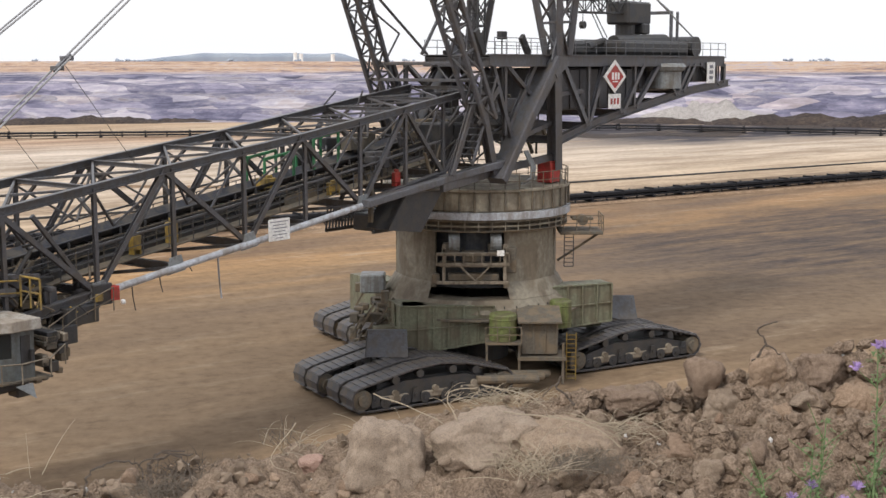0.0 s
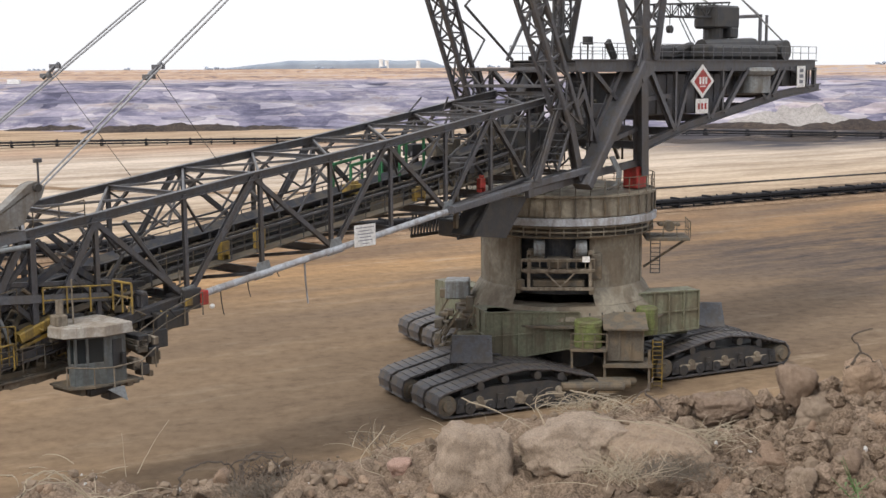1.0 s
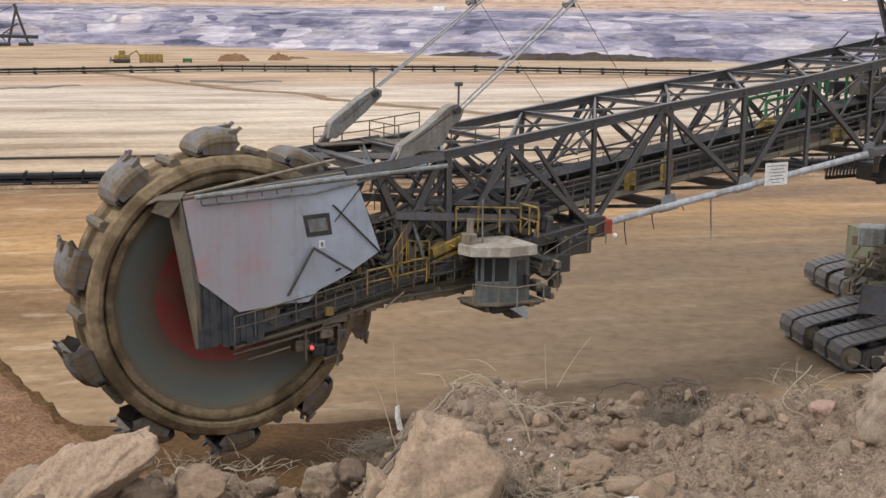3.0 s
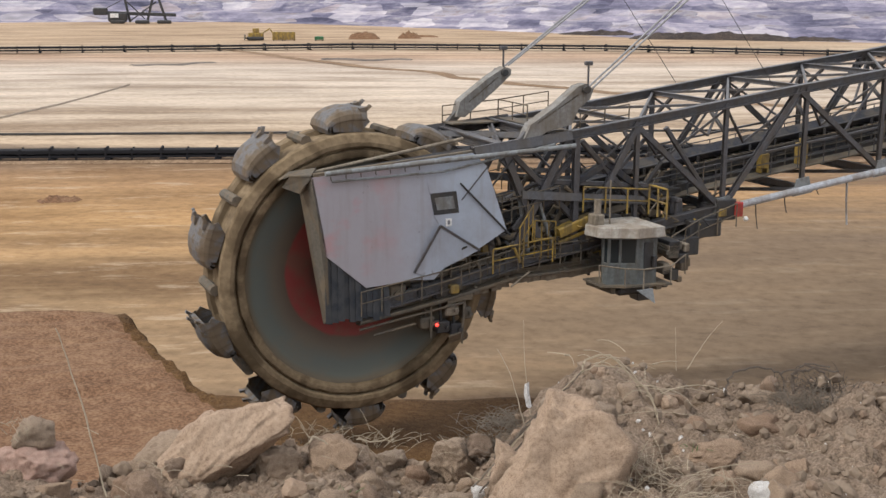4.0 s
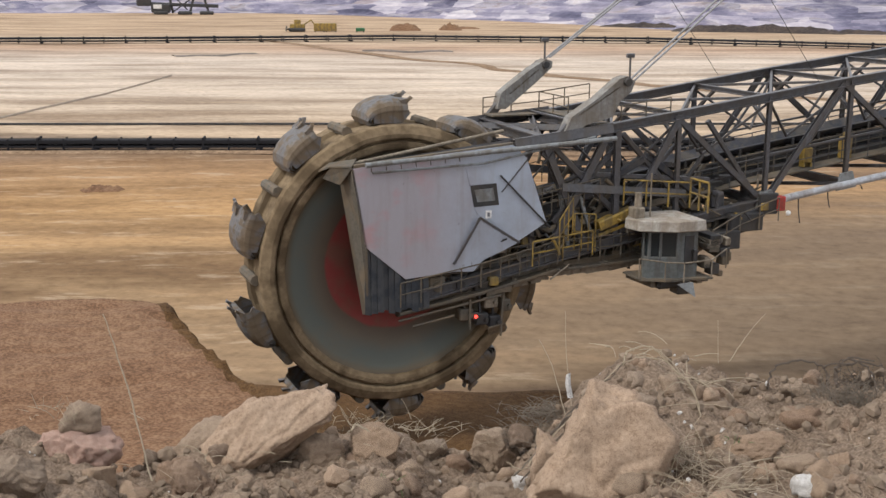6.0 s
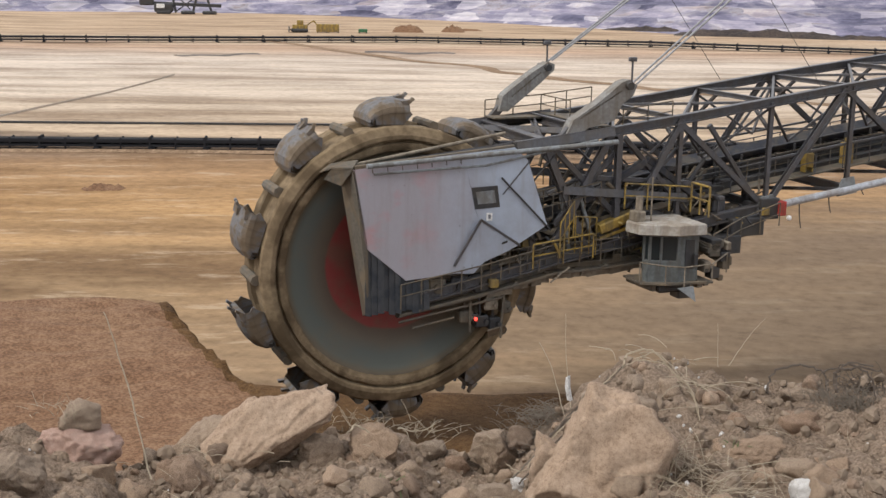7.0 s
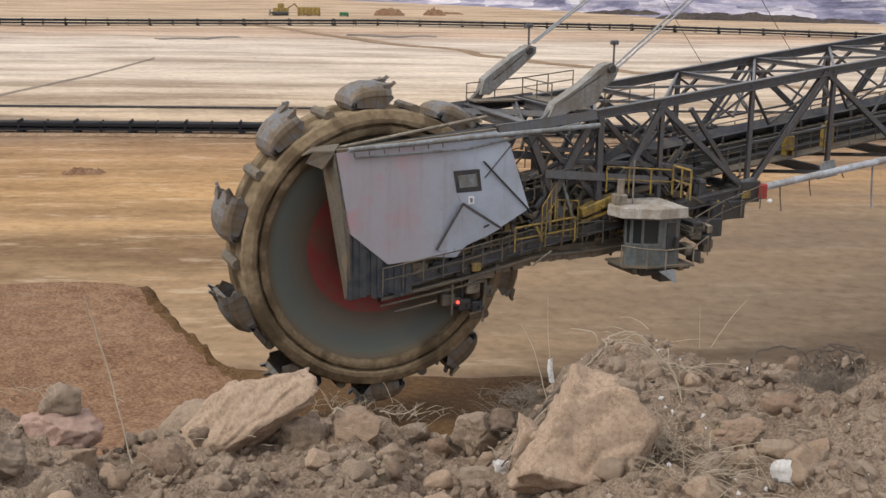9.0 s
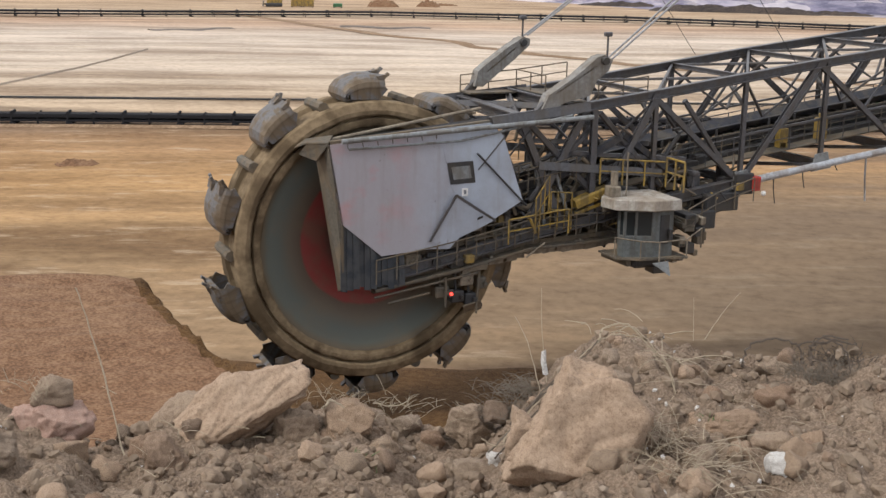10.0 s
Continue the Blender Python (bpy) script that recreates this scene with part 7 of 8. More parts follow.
part("machine_house", bm, DARK, fm)
bm = bmesh.new()
for x in (-14, -4, 5):
    box(bm, (x - 3, -3.5, 0), (x + 3, 3.5, 1.4), 0.4)
part("crawler_block", bm, DARK, fm)
bm = bmesh.new()
box(bm, (-17, -3.3, 2.5), (-13.6, -3.2, 4.2))
part("sign", bm, WHITE, fm, "white sign")
wt = thing("site_container", Matrix.Translation(polar(22.3, 640, pit_height(22.3, 640))), "small white site container on the pit wall", "container", "site containers")
bm = bmesh.new()
box(bm, (-3, -1, 0), (3, 1, 2.2), 0.1)
part("body", bm, WHITE, wt)
for az, h in ((6.55, 30), (6.3, 26), (4.9, 24)):
    ct = thing("cooling_tower", Matrix.Translation(polar(az, 4200, 20)), "white cooling tower on the horizon", "cooling tower", "cooling towers")
    bm = bmesh.new()
    lathe(bm, [(9, 0), (6.5, h * 0.6), (6.2, h * 0.8), (6.8, h + 6), (6.0, h + 6), (5.6, h * 0.8)], 20)
    part("shell", bm, WHITE, ct)
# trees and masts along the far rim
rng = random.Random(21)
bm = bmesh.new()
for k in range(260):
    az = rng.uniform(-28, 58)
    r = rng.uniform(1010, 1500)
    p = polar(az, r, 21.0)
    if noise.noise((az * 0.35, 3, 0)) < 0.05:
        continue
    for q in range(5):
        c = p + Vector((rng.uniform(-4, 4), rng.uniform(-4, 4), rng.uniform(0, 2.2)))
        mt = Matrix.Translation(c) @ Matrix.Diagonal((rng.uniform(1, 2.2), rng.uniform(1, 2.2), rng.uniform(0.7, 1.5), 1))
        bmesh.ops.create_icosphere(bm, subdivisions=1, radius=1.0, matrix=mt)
# the trees take the same blue, with the haze in the colour
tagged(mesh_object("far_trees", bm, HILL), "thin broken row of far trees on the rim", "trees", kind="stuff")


# ---------- rubble in front ----------
def rock_mesh(name, seed, mat, sub=3, rough=0.16, cuts=5, sharp=0.75, squash=(1, 1, 1), boxy=0.0, crack=0.10):
    """A broken stone: a ball cut by random planes, then roughened."""
    rg = random.Random(seed)
    bm = bmesh.new()
    bmesh.ops.create_icosphere(bm, subdivisions=sub, radius=1.0)
    planes = []
    for _ in range(cuts):
        v = Vector((rg.gauss(0, 1), rg.gauss(0, 1), rg.gauss(0, 1))).normalized()
        planes.append((v, rg.uniform(sharp - 0.15, sharp + 0.12)))
    for v in bm.verts:
        if boxy:
            p4 = sum(abs(c) ** 6 for c in v.co) ** (1 / 6)
            v.co = v.co.lerp(v.co / p4 * 0.82, boxy)
        for n, d in planes:
            k = v.co.dot(n)
            if k > d:
                v.co -= n * (k - d) * 0.97
        o = Vector((seed * 3.1, 0, 0))
        crease = abs(noise.noise(v.co * 2.3 + o))
        v.co *= 1 - crack * max(0.0, 0.12 - crease) / 0.12 + 0.012 * noise.noise(v.co * 26 + o)
        v.co *= 1 + rough * (noise.noise(v.co * 1.3 + o) + 0.5 * noise.noise(v.co * 3 + o) + 0.32 * noise.noise(v.co * 7 + o) + 0.2 * noise.noise(v.co * 15 + o))
        v.co = Vector([c * s for c, s in zip(v.co, squash)])
    me = bpy.data.meshes.new(name)
    bm.to_mesh(me)
    bm.free()
    me.materials.append(mat)
    me.polygons.foreach_set("use_smooth", [sub > 2] * len(me.polygons))
    return me


# az, el, width and height in degrees, turn, material, shape seed, label
BIG = [
    (2.7, -17.85, 3.8, 3.9, 0, PALECLAY, 3, (0.93, 0.9, 1.0), "large rounded grey-tan clay boulder on the rubble"),
    (-13.16, -15, 2.9, 2.5, 10, STONE, 5, (1, 0.8, 0.85), "broken grey-brown stone on the bank"),
    (-14.84, -13.6, 1.9, 2.2, -10, STONE, 6, (0.9, 0.8, 1.0), "broken grey-brown stone on the bank"),
    (-15.3, -15.4, 1.6, 1.5, 0, STONE, 7, (1, 0.9, 0.9), "broken grey-brown stone on the bank"),
    (-5.94, -17.7, 4.6, 3.6, 0, STONE, 8, (1, 0.9, 0.8), "domed clay lump under dead roots"),
    (-2.2, -16.9, 4.9, 3.0, 0, PALECLAY, 9, (1.0, 1, 0.62), "wide pale clay lump on the crest"),
    (6.07, -17.88, 1.3, 1.0, 0, PINK, 10, (1, 0.9, 0.75), "small pink brick-like stone"),
    (4.33, -18.91, 1.5, 1.4, 0, REDSTONE, 11, (1, 1, 0.9), "small orange-brown clay lump"),
    (39.97, -21.05, 6.5, 2.8, -40, TAN, 12, (1.06, 0.6, 0.46), "long tilted slab of tan sandstone"),
    (23.77, -22.5, 6.5, 7.2, 10, TAN, 13, (0.92, 0.7, 1.0), "big tan sandstone boulder half buried in the bank"),
    (26.17, -22.7, 2.4, 3.6, -14, TAN, 14, (0.66, 0.7, 1.0), "tan sandstone piece beside the boulder"),
    (28.72, -21.85, 2.3, 2.2, 10, STONE, 15, (1, 0.8, 0.85), "angular grey-tan stone on the bank"),
    (48.22, -21.1, 3.5, 2.3, 0, PINK, 16, (1.0, 0.8, 0.68), "reddish crusted clay lump on the bank"),
    (47.97, -19.65, 2.0, 1.5, 0, STONE, 17, (1, 0.8, 0.8), "flat grey clay lump on the bank"),
    (47.57, -22.25, 1.7, 1.6, 0, STONE, 18, (1, 0.9, 0.85), "angular grey-tan stone on the bank"),
    (51.02, -21.8, 2.4, 1.9, 0, STONE, 19, (1, 0.9, 0.8), "angular grey-tan stone on the bank"),
    (14.35, -22.9, 1.9, 1.6, 0, CHALK, 20, (1, 0.8, 0.8), "white quartz stone among the rubble"),
    (14.97, -21.9, 1.9, 1.9, 15, STONE, 21, (1, 0.8, 0.8), "angular grey-tan stone on the bank"),
    (17.12, -21.5, 1.8, 1.0, 12, STONE, 22, (1.2, 0.8, 0.55), "flat grey-tan stone on the bank"),
    (28.59, -24, 2.3, 1.4, 0, STONE, 23, (1.1, 0.9, 0.65), "flat grey-tan stone on the bank"),
    (34.72, -21.8, 2.6, 2.4, 0, STONE, 24, (1, 0.9, 0.8), "clay lump in the rubble"),
    (37.22, -22, 2.2, 2.0, 0, STONE, 25, (1, 0.9, 0.9), "clay lump in the rubble"),
    (42.72, -21.3, 3.2, 2.4, -30, STONE, 26, (1.05, 0.9, 0.7), "clay lump in the rubble"),
    (43.92, -22.8, 1.8, 2.2, 0, REDSTONE, 27, (0.9, 0.9, 1.0), "orange-brown clay lump in the rubble"),
    (36.12, -24.6, 1.2, 1.1, 0, STONE, 28, (1, 0.9, 0.9), "round grey-tan stone in the rubble"),
    (36.67, -23, 1.1, 1.1, 0, TAN, 29, (1, 0.9, 0.9), "small tan stone in the rubble"),
    (13.36, -21.87, 1.3, 1.4, 0, REDSTONE, 30, (0.9, 0.9, 1.0), "small reddish stone in the rubble"),
    (-9.3, -16.6, 2.0, 1.9, 0, REDSTONE, 31, (1, 0.8, 0.9), "reddish clay lump on the bank"),
    (-11, -17.2, 2.4, 1.6, 0, REDSTONE, 32, (1.1, 0.8, 0.7), "reddish clay lump on the bank"),
    (-17, -13.4, 2.4, 1.8, 0, REDSTONE, 33, (1, 0.8, 0.8), "reddish clay lump on the bank"),
    (-18.6, -14.6, 2.2, 1.8, 0, STONE, 34, (1, 0.8, 0.85), "broken grey-brown stone on the bank"),
    (-8.6, -15.1, 2.6, 1.3, 0, REDSTONE, 35, (1.2, 0.8, 0.6), "reddish clay lump on the bank"),
    (31.92, -22, 1.7, 1.5, 0, STONE, 41, (1, 0.9, 0.85), "clay lump in the rubble"),
    (33.12, -22.8, 1.5, 1.3, 0, STONE, 42, (1, 0.9, 0.85), "clay lump in the rubble"),
    (30.62, -22.6, 1.4, 1.3, 0, REDSTONE, 43, (1, 0.9, 0.85), "orange-brown clay lump in the rubble"),
    (27.62, -21.1, 1.3, 1.1, 0, REDSTONE, 44, (1, 0.9, 0.85), "small tan-red stone beside the boulder"),
    (27.46, -23.3, 1.2, 0.8, 15, CHALK, 45, (1.1, 0.8, 0.6), "pale grey stone among the stalks"),
    (43.32, -22.9, 2.3, 2.3, 0, REDSTONE, 46, (0.9, 0.9, 1.0), "orange-brown clay lump in the rubble"),
    (17.12, -21.3, 3.0, 1.2, -12, STONE, 47, (1.1, 0.7, 0.45), "long flat grey-tan stone on the bank"),
    (18.67, -19, 1.7, 1.2, 0, STONE, 48, (1.1, 0.8, 0.65), "squared grey-tan stone on the slope"),
    (14.62, -18.5, 2.0, 1.2, -8, STONE, 49, (1.1, 0.8, 0.6), "flat grey-tan stone on the crest"),
    (14.72, -19.9, 1.9, 1.5, 0, REDSTONE, 50, (1, 0.8, 0.7), "reddish clay lump on the slope"),
    (13.12, -21.66, 1.3, 1.4, 0, STONE, 51, (0.9, 0.9, 1.0), "angular grey-tan stone on the bank"),
    (17.62, -20, 1.0, 1.0, 0, REDSTONE, 52, (1, 0.9, 0.9), "small orange-brown stone on the slope"),
    (16.32, -22.4, 1.4, 1.2, 0, STONE, 53, (1, 0.9, 0.8), "angular grey-tan stone on the bank"),
    (18.32, -23, 1.5, 1.8, 0, STONE, 54, (0.8, 0.9, 1.0), "angular grey-tan stone on the bank"),
    (-11.9, -13.9, 2.0, 2.0, 0, REDSTONE, 55, (0.9, 0.8, 1.0), "reddish clay lump on the bank"),
    (-12.2, -17.8, 1.5, 1.4, 0, STONE, 56, (1, 0.8, 0.85), "broken grey-brown stone on the bank"),
    (-16.9, -16.4, 1.9, 1.6, 0, REDSTONE, 36, (1, 0.9, 0.85), "reddish clay lump on the bank"),
]
for az, el, w, h, turn, mat, seed, sq, label in BIG:
    p = on_bank(az, el)
    size = (p - EYE).length * radians(max(w, h)) / 2 * 1.08
    round_ = seed in (3, 8, 9)
    seat = -0.4 if seed == 3 else 0.2 if round_ else -0.3 if mat is TAN else 0.1      # how far it leans back into the bank
    me = rock_mesh("boulder", seed, mat, 5 if size > 0.1 else 4, 0.22 if round_ else 0.2, 5 if round_ else 7, 0.85 if round_ else 0.70, sq, 0.35 if round_ else 0.7, 0.05 if round_ else 0.10)
    ob = new("boulder", me)
    ob.matrix_world = Matrix.Translation(p + dirv(az, el) * size * seat) @ pose(0, 0, 0, 0, 0, az) @ pose(0, 0, 0, 0, turn, 0) @ Matrix.Diagonal((size, size, size, 1))
    tagged(ob, label, "boulder" if size > 0.12 else "stone")

rng = random.Random(77)
shapes = [rock_mesh("stone", 100 + k, (STONE, STONE, STONE, TAN, REDSTONE)[k % 5], 3, 0.24, 7, 0.68, (1, rng.uniform(0.7, 1), rng.uniform(0.6, 0.9)), 0.5) for k in range(15)]
n_placed = 0
while n_placed < 230:
    az = rng.uniform(-22, 52)
    crest = lerp_table(az, CREST)
    el = rng.uniform(-25.5, crest - 0.2)
    dense = noise.noise((az * 0.12, el * 0.3, 8))
    if az > -6 and dense < -0.1 and rng.random() < 0.6:
        continue
    p = on_bank(az, el)
    size = 0.012 + 0.058 * rng.random() ** 3.0
    ob = new("stone", rng.choice(shapes))
    ob.matrix_world = Matrix.Translation(p + Vector((0, 0, size * 0.25))) @ pose(0, 0, 0, rng.uniform(-40, 40), rng.uniform(-40, 40), rng.uniform(0, 360)) @ Matrix.Diagonal((size,) * 3 + (1,))
    tagged(ob, "angular grey-tan stone among the rubble", "stone", "rubble stones")
    n_placed += 1


def pebbles(name, count, lo, hi, mat, label, seed, box_az=(-23, 53), power=3.0):
    rg = random.Random(seed)
    ico = bmesh.new()
    bmesh.ops.create_icosphere(ico, subdivisions=1, radius=1.0)
    vs = [v.co.copy() for v in ico.verts]
    fs = [[v.index for v in f.verts] for f in ico.faces]
    ico.free()
    verts, faces = [], []
    for _ in range(count):
        az = rg.uniform(*box_az)
        el = rg.uniform(-26, lerp_table(az, CREST) - 0.05)
        p = on_bank(az, el)
        s = lo + (hi - lo) * rg.random() ** power
        m = Matrix.Translation(p + Vector((0, 0, s * 0.3))) @ pose(0, 0, 0, rg.uniform(0, 360), rg.uniform(0, 360), 0) @ Matrix.Diagonal((s * rg.uniform(0.8, 1.4), s, s * rg.uniform(0.6, 1), 1))
        b = len(verts)
        verts += [tuple(m @ (v * rg.uniform(0.75, 1.15))) for v in vs]
        faces += [[i + b for i in f] for f in fs]
    me = bpy.data.meshes.new(name)
    me.from_pydata(verts, [], faces)
    me.materials.append(mat)
    tagged(new(name, me), label, "gravel", kind="stuff")


def clods(name, count, lo, hi, mat, label, seed, box_az, power=2.0):
    """Broken angular clods half sunk in the bank, joined into one mesh."""
    rg = random.Random(seed)
    kinds = []
    for k in range(7):
        me = rock_mesh("clod", 300 + k, mat, 2, 0.22, 7, 0.66, (1, 0.85, 0.75), 0.6)
        kinds.append(([v.co.copy() for v in me.vertices], [tuple(p.vertices) for p in me.polygons]))
        bpy.data.meshes.remove(me)
    verts, faces = [], []
    for _ in range(count):
        az = rg.uniform(*box_az)
        el = rg.uniform(-26, lerp_table(az, CREST) - 0.1)
        s = lo + (hi - lo) * rg.random() ** power
        m = Matrix.Translation(on_bank(az, el)) @ pose(0, 0, 0, rg.uniform(-50, 50), rg.uniform(-50, 50), rg.uniform(0, 360)) @ Matrix.Diagonal((s * rg.uniform(0.8, 1.3), s, s, 1))
        vs, fs = kinds[rg.randrange(7)]
        b = len(verts)
        verts += [tuple(m @ v) for v in vs]
        faces += [[i + b for i in f] for f in fs]
    me = bpy.data.meshes.new(name)
    me.from_pydata(verts, [], faces)
    me.materials.append(mat)
    tagged(new(name, me), label, "clods", kind="stuff")


GRIT = Nodes("loose_grit", 0.95)
isl = GRIT.node("ShaderNodeNewGeometry").outputs["Random Per Island"]
GRIT.bump(GRIT.noise(90, 3), 0.5, 0.004)
GRIT = GRIT.done(GRIT.mix(0.5, GRIT.ramp(isl, [(0.0, (0.14, 0.105, 0.078)), (0.5, (0.195, 0.145, 0.106)), (0.88, (0.24, 0.182, 0.135)), (0.96, (0.23, 0.145, 0.10)), (1.0, (0.34, 0.28, 0.225))]), GRIT.ramp(GRIT.noise(30, 4), [(0.3, (0.13, 0.10, 0.075)), (0.7, (0.30, 0.238, 0.18))])))
clods("clay_clods", 150, 0.01, 0.045, GRIT, "broken grey-brown clay clods on the bank", 31, (24, 53))
clods("clay_clods", 230, 0.01, 0.045, GRIT, "broken grey-brown clay clods on the bank", 32, (7, 22))
clods("red_clods", 300, 0.014, 0.055, BANK, "broken red-brown clay clods on the bank", 33, (-23, -4))
clods("clay_clods", 60, 0.01, 0.03, GRIT, "small clay clods between the boulders", 34, (-6, 8))
pebbles("gravel", 7500, 0.003, 0.03, GRIT, "loose grey-brown clods and gravel on the bank", 1, power=8.0)
pebbles("red_gravel", 1500, 0.006, 0.045, BANK, "loose red-brown clods on the bank", 2, (-23, -5), 3.0)
pebbles("white_pebbles", 120, 0.004, 0.014, CHALK, "scattered white pebbles", 3)
pebbles("white_pebbles", 40, 0.006, 0.014, CHALK, "scattered white pebbles", 4, (15, 21))


# ---------- dry plants ----------
def straw(bm, a, b, sag, r=0.0016, n=5, wob=0.01, rg=random):
    """A thin curved stalk from a to b that tapers."""
    a, b = Vector(a), Vector(b)
    side = Vector((rg.uniform(-1, 1), rg.uniform(-1, 1), 0)) * wob
    pts = [a.lerp(b, i / n) + Vector((0, 0, 4 * sag * (i / n) * (1 - i / n))) + side * math.sin(math.pi * i / n) for i in range(n + 1)]
    rings = []
    for i, p in enumerate(pts):
        d = (pts[min(n, i + 1)] - pts[max(0, i - 1)]).normalized()
        x = d.orthogonal().normalized()
        y = d.cross(x)
        k = r * (1 - 0.55 * i / n)
        rings.append([bm.verts.new(p + x * k * math.cos(t) + y * k * math.sin(t)) for t in (0, 2.1, 4.2)])
    for q, w in zip(rings[:-1], rings[1:]):
        for i in range(3):
            bm.faces.new((q[i], q[(i + 1) % 3], w[(i + 1) % 3], w[i]))


def tuft(az, el, count, spread, length, mat, label, seed, flat=0.5, r=0.0016, name="dry_grass", near=0.0):
    rg = random.Random(seed)
    bm = bmesh.new()
    c = on_bank(az, el) - dirv(az, el) * near
    for _ in range(count):
        a = c + Vector((rg.gauss(0, spread), rg.gauss(0, spread * 0.6), rg.uniform(-0.01, 0.03)))
        l = length * rg.uniform(0.5, 1.2)
        up = rg.uniform(0, 1) * (1 - flat)
        t = rg.uniform(0, 2 * math.pi)
        b = a + Vector((math.cos(t) * (1 - up), math.sin(t) * 0.6 * (1 - up), up + rg.uniform(-0.1, 0.15))) * l
        straw(bm, a, b, rg.uniform(0, 0.15) * l, r * rg.uniform(0.6, 1.3), 5, 0.05 * l, rg)
    tagged(mesh_object(name, bm, mat), label, "dry grass", kind="stuff")


tuft(-2.4, -15.2, 110, 0.09, 0.11, STRAW, "tangle of dry straw on the crest", 1, 0.6)
tuft(-3.8, -15.2, 80, 0.09, 0.10, STRAW, "tangle of dry straw on the crest", 2, 0.6)
tuft(-7.9, -16.5, 120, 0.10, 0.2, STRAW, "dry straw hanging over a clay lump", 3, 0.7, near=0.22)
tuft(-4, -18.3, 90, 0.07, 0.22, STRAW, "dry straw hanging over a clay lump", 4, 0.5, near=0.2)
tuft(-6.5, -18.0, 420, 0.075, 0.09, FLUFF, "dark mat of dead roots on a clay lump", 5, 0.3, 0.0012, "dead_roots", near=0.24)
tuft(21.6, -17.6, 18, 0.1, 0.16, STRAW, "bent dry straws on the top of the rubble", 6, 0.95, 0.0024)
tuft(20.2, -18.6, 16, 0.06, 0.26, STRAW, "bent dry straws on the top of the rubble", 7, 0.95, 0.0024)
tuft(26.02, -20.5, 240, 0.085, 0.15, FLUFF, "grey-brown heap of dry stalks", 8, 0.5)
tuft(27.02, -21.5, 170, 0.08, 0.16, FLUFF, "grey heap of dry stalks", 9, 0.5)
tuft(19.72, -22.6, 70, 0.10, 0.24, STRAW, "loose dry straw beside the boulder", 10, 0.5)
tuft(18.52, -23.8, 60, 0.12, 0.2, STRAW, "loose dry straw beside the boulder", 11, 0.6)
tuft(35.12, -20.9, 40, 0.1, 0.13, STRAW, "few dry straws on the rubble", 12, 0.5)
tuft(32.32, -21.2, 50, 0.12, 0.12, STRAW, "few dry straws on the rubble", 13, 0.5)
tuft(48.92, -19.4, 30, 0.06, 0.1, STRAW, "few dry straws on the rubble", 14, 0.3)
tuft(12.3, -18.9, 380, 0.08, 0.11, FLUFF, "dark dead bush on the rubble", 15, 0.3, 0.0015, "dead_bush")
tuft(12.0, -18.2, 150, 0.07, 0.12, DEAD, "dark dead bush on the rubble", 16, 0.3, 0.0018, "dead_bush")
tuft(7.4, -16.9, 26, 0.05, 0.10, DEAD, "dark dead bush on the rubble", 17, 0.1, 0.0016, "dead_bush")
tuft(6.81, -17.4, 36, 0.08, 0.2, STRAW, "few dry straws on the rubble", 18, 0.4)
tuft(1, -17.0, 50, 0.2, 0.22, STRAW, "few dry straws on the rubble", 19, 0.7)
tuft(13.72, -20.5, 60, 0.25, 0.14, STRAW, "few dry straws on the rubble", 20, 0.8)
tuft(41.72, -22.8, 50, 0.25, 0.1, STRAW, "few dry straws on the rubble", 21, 0.8)
tuft(-12, -17.5, 40, 0.3, 0.1, STRAW, "few dry straws on the rubble", 22, 0.8)


def stalk(pts, r, mat, label, dist=4.7, name="dry_stalk"):
    """One long stalk through sight lines given as az, el."""
    bm = bmesh.new()
    p = [EYE + dirv(a, e) * dist for a, e in pts]
    rg = random.Random(round(pts[0][0] * 100))
    fine_ = []
    for i in range(len(p) - 1):      # a smooth line through the points, with small knots
        a, b, c, d = p[max(0, i - 1)], p[i], p[i + 1], p[min(len(p) - 1, i + 2)]
        for k in range(6):
            t = k / 6
            q = 0.5 * ((2 * b) + (c - a) * t + (2 * a - 5 * b + 4 * c - d) * t * t + (3 * b - a - 3 * c + d) * t ** 3)
            fine_.append(q + Vector((rg.uniform(-1, 1), rg.uniform(-1, 1), rg.uniform(-1, 1))) * r * 0.9)
    fine_.append(p[-1])
    n = len(fine_) - 1
    rings = []
    for i, q in enumerate(fine_):
        d = (fine_[min(n, i + 1)] - fine_[max(0, i - 1)]).normalized()
        x = d.orthogonal().normalized()
        y = d.cross(x)
        k = r * (1 - 0.5 * i / n) * rg.uniform(0.85, 1.15)
        rings.append([bm.verts.new(q + x * k * math.cos(t) + y * k * math.sin(t)) for t in (0, 1.57, 3.14, 4.71)])
    for q, w in zip(rings[:-1], rings[1:]):
        for i in range(4):
            bm.faces.new((q[i], q[(i + 1) % 4], w[(i + 1) % 4], w[i]))
    tagged(mesh_object(name, bm, mat), label, "stalk", "single stalks")


stalk([(45.3, -22.6), (46.1, -18.5), (47.0, -15.3)], 0.0032, STRAW, "single tall dry stalk on the bank", 4.6)
stalk([(25.62, -20.2), (26.32, -18.0), (26.92, -16.9)], 0.0022, STRAW, "thin dry grass stalk with a seed head", 4.9)
stalk([(25.32, -19.8), (25.62, -17.6), (25.72, -15.6)], 0.0016, STRAW, "thin dry grass stalk", 4.9)
stalk([(18.12, -17.5), (17.32, -16.2), (16.62, -15.3)], 0.002, STRAW, "thin dry grass stalk", 4.9)
stalk([(18.62, -17.6), (18.72, -15.7)], 0.0014, STRAW, "thin dry grass stalk", 4.9)
stalk([(-1.2, -16.8), (-0.2, -14.9), (-1.6, -14.5)], 0.0036, STRAW, "pale bent dry stalk on the crest", 4.9)
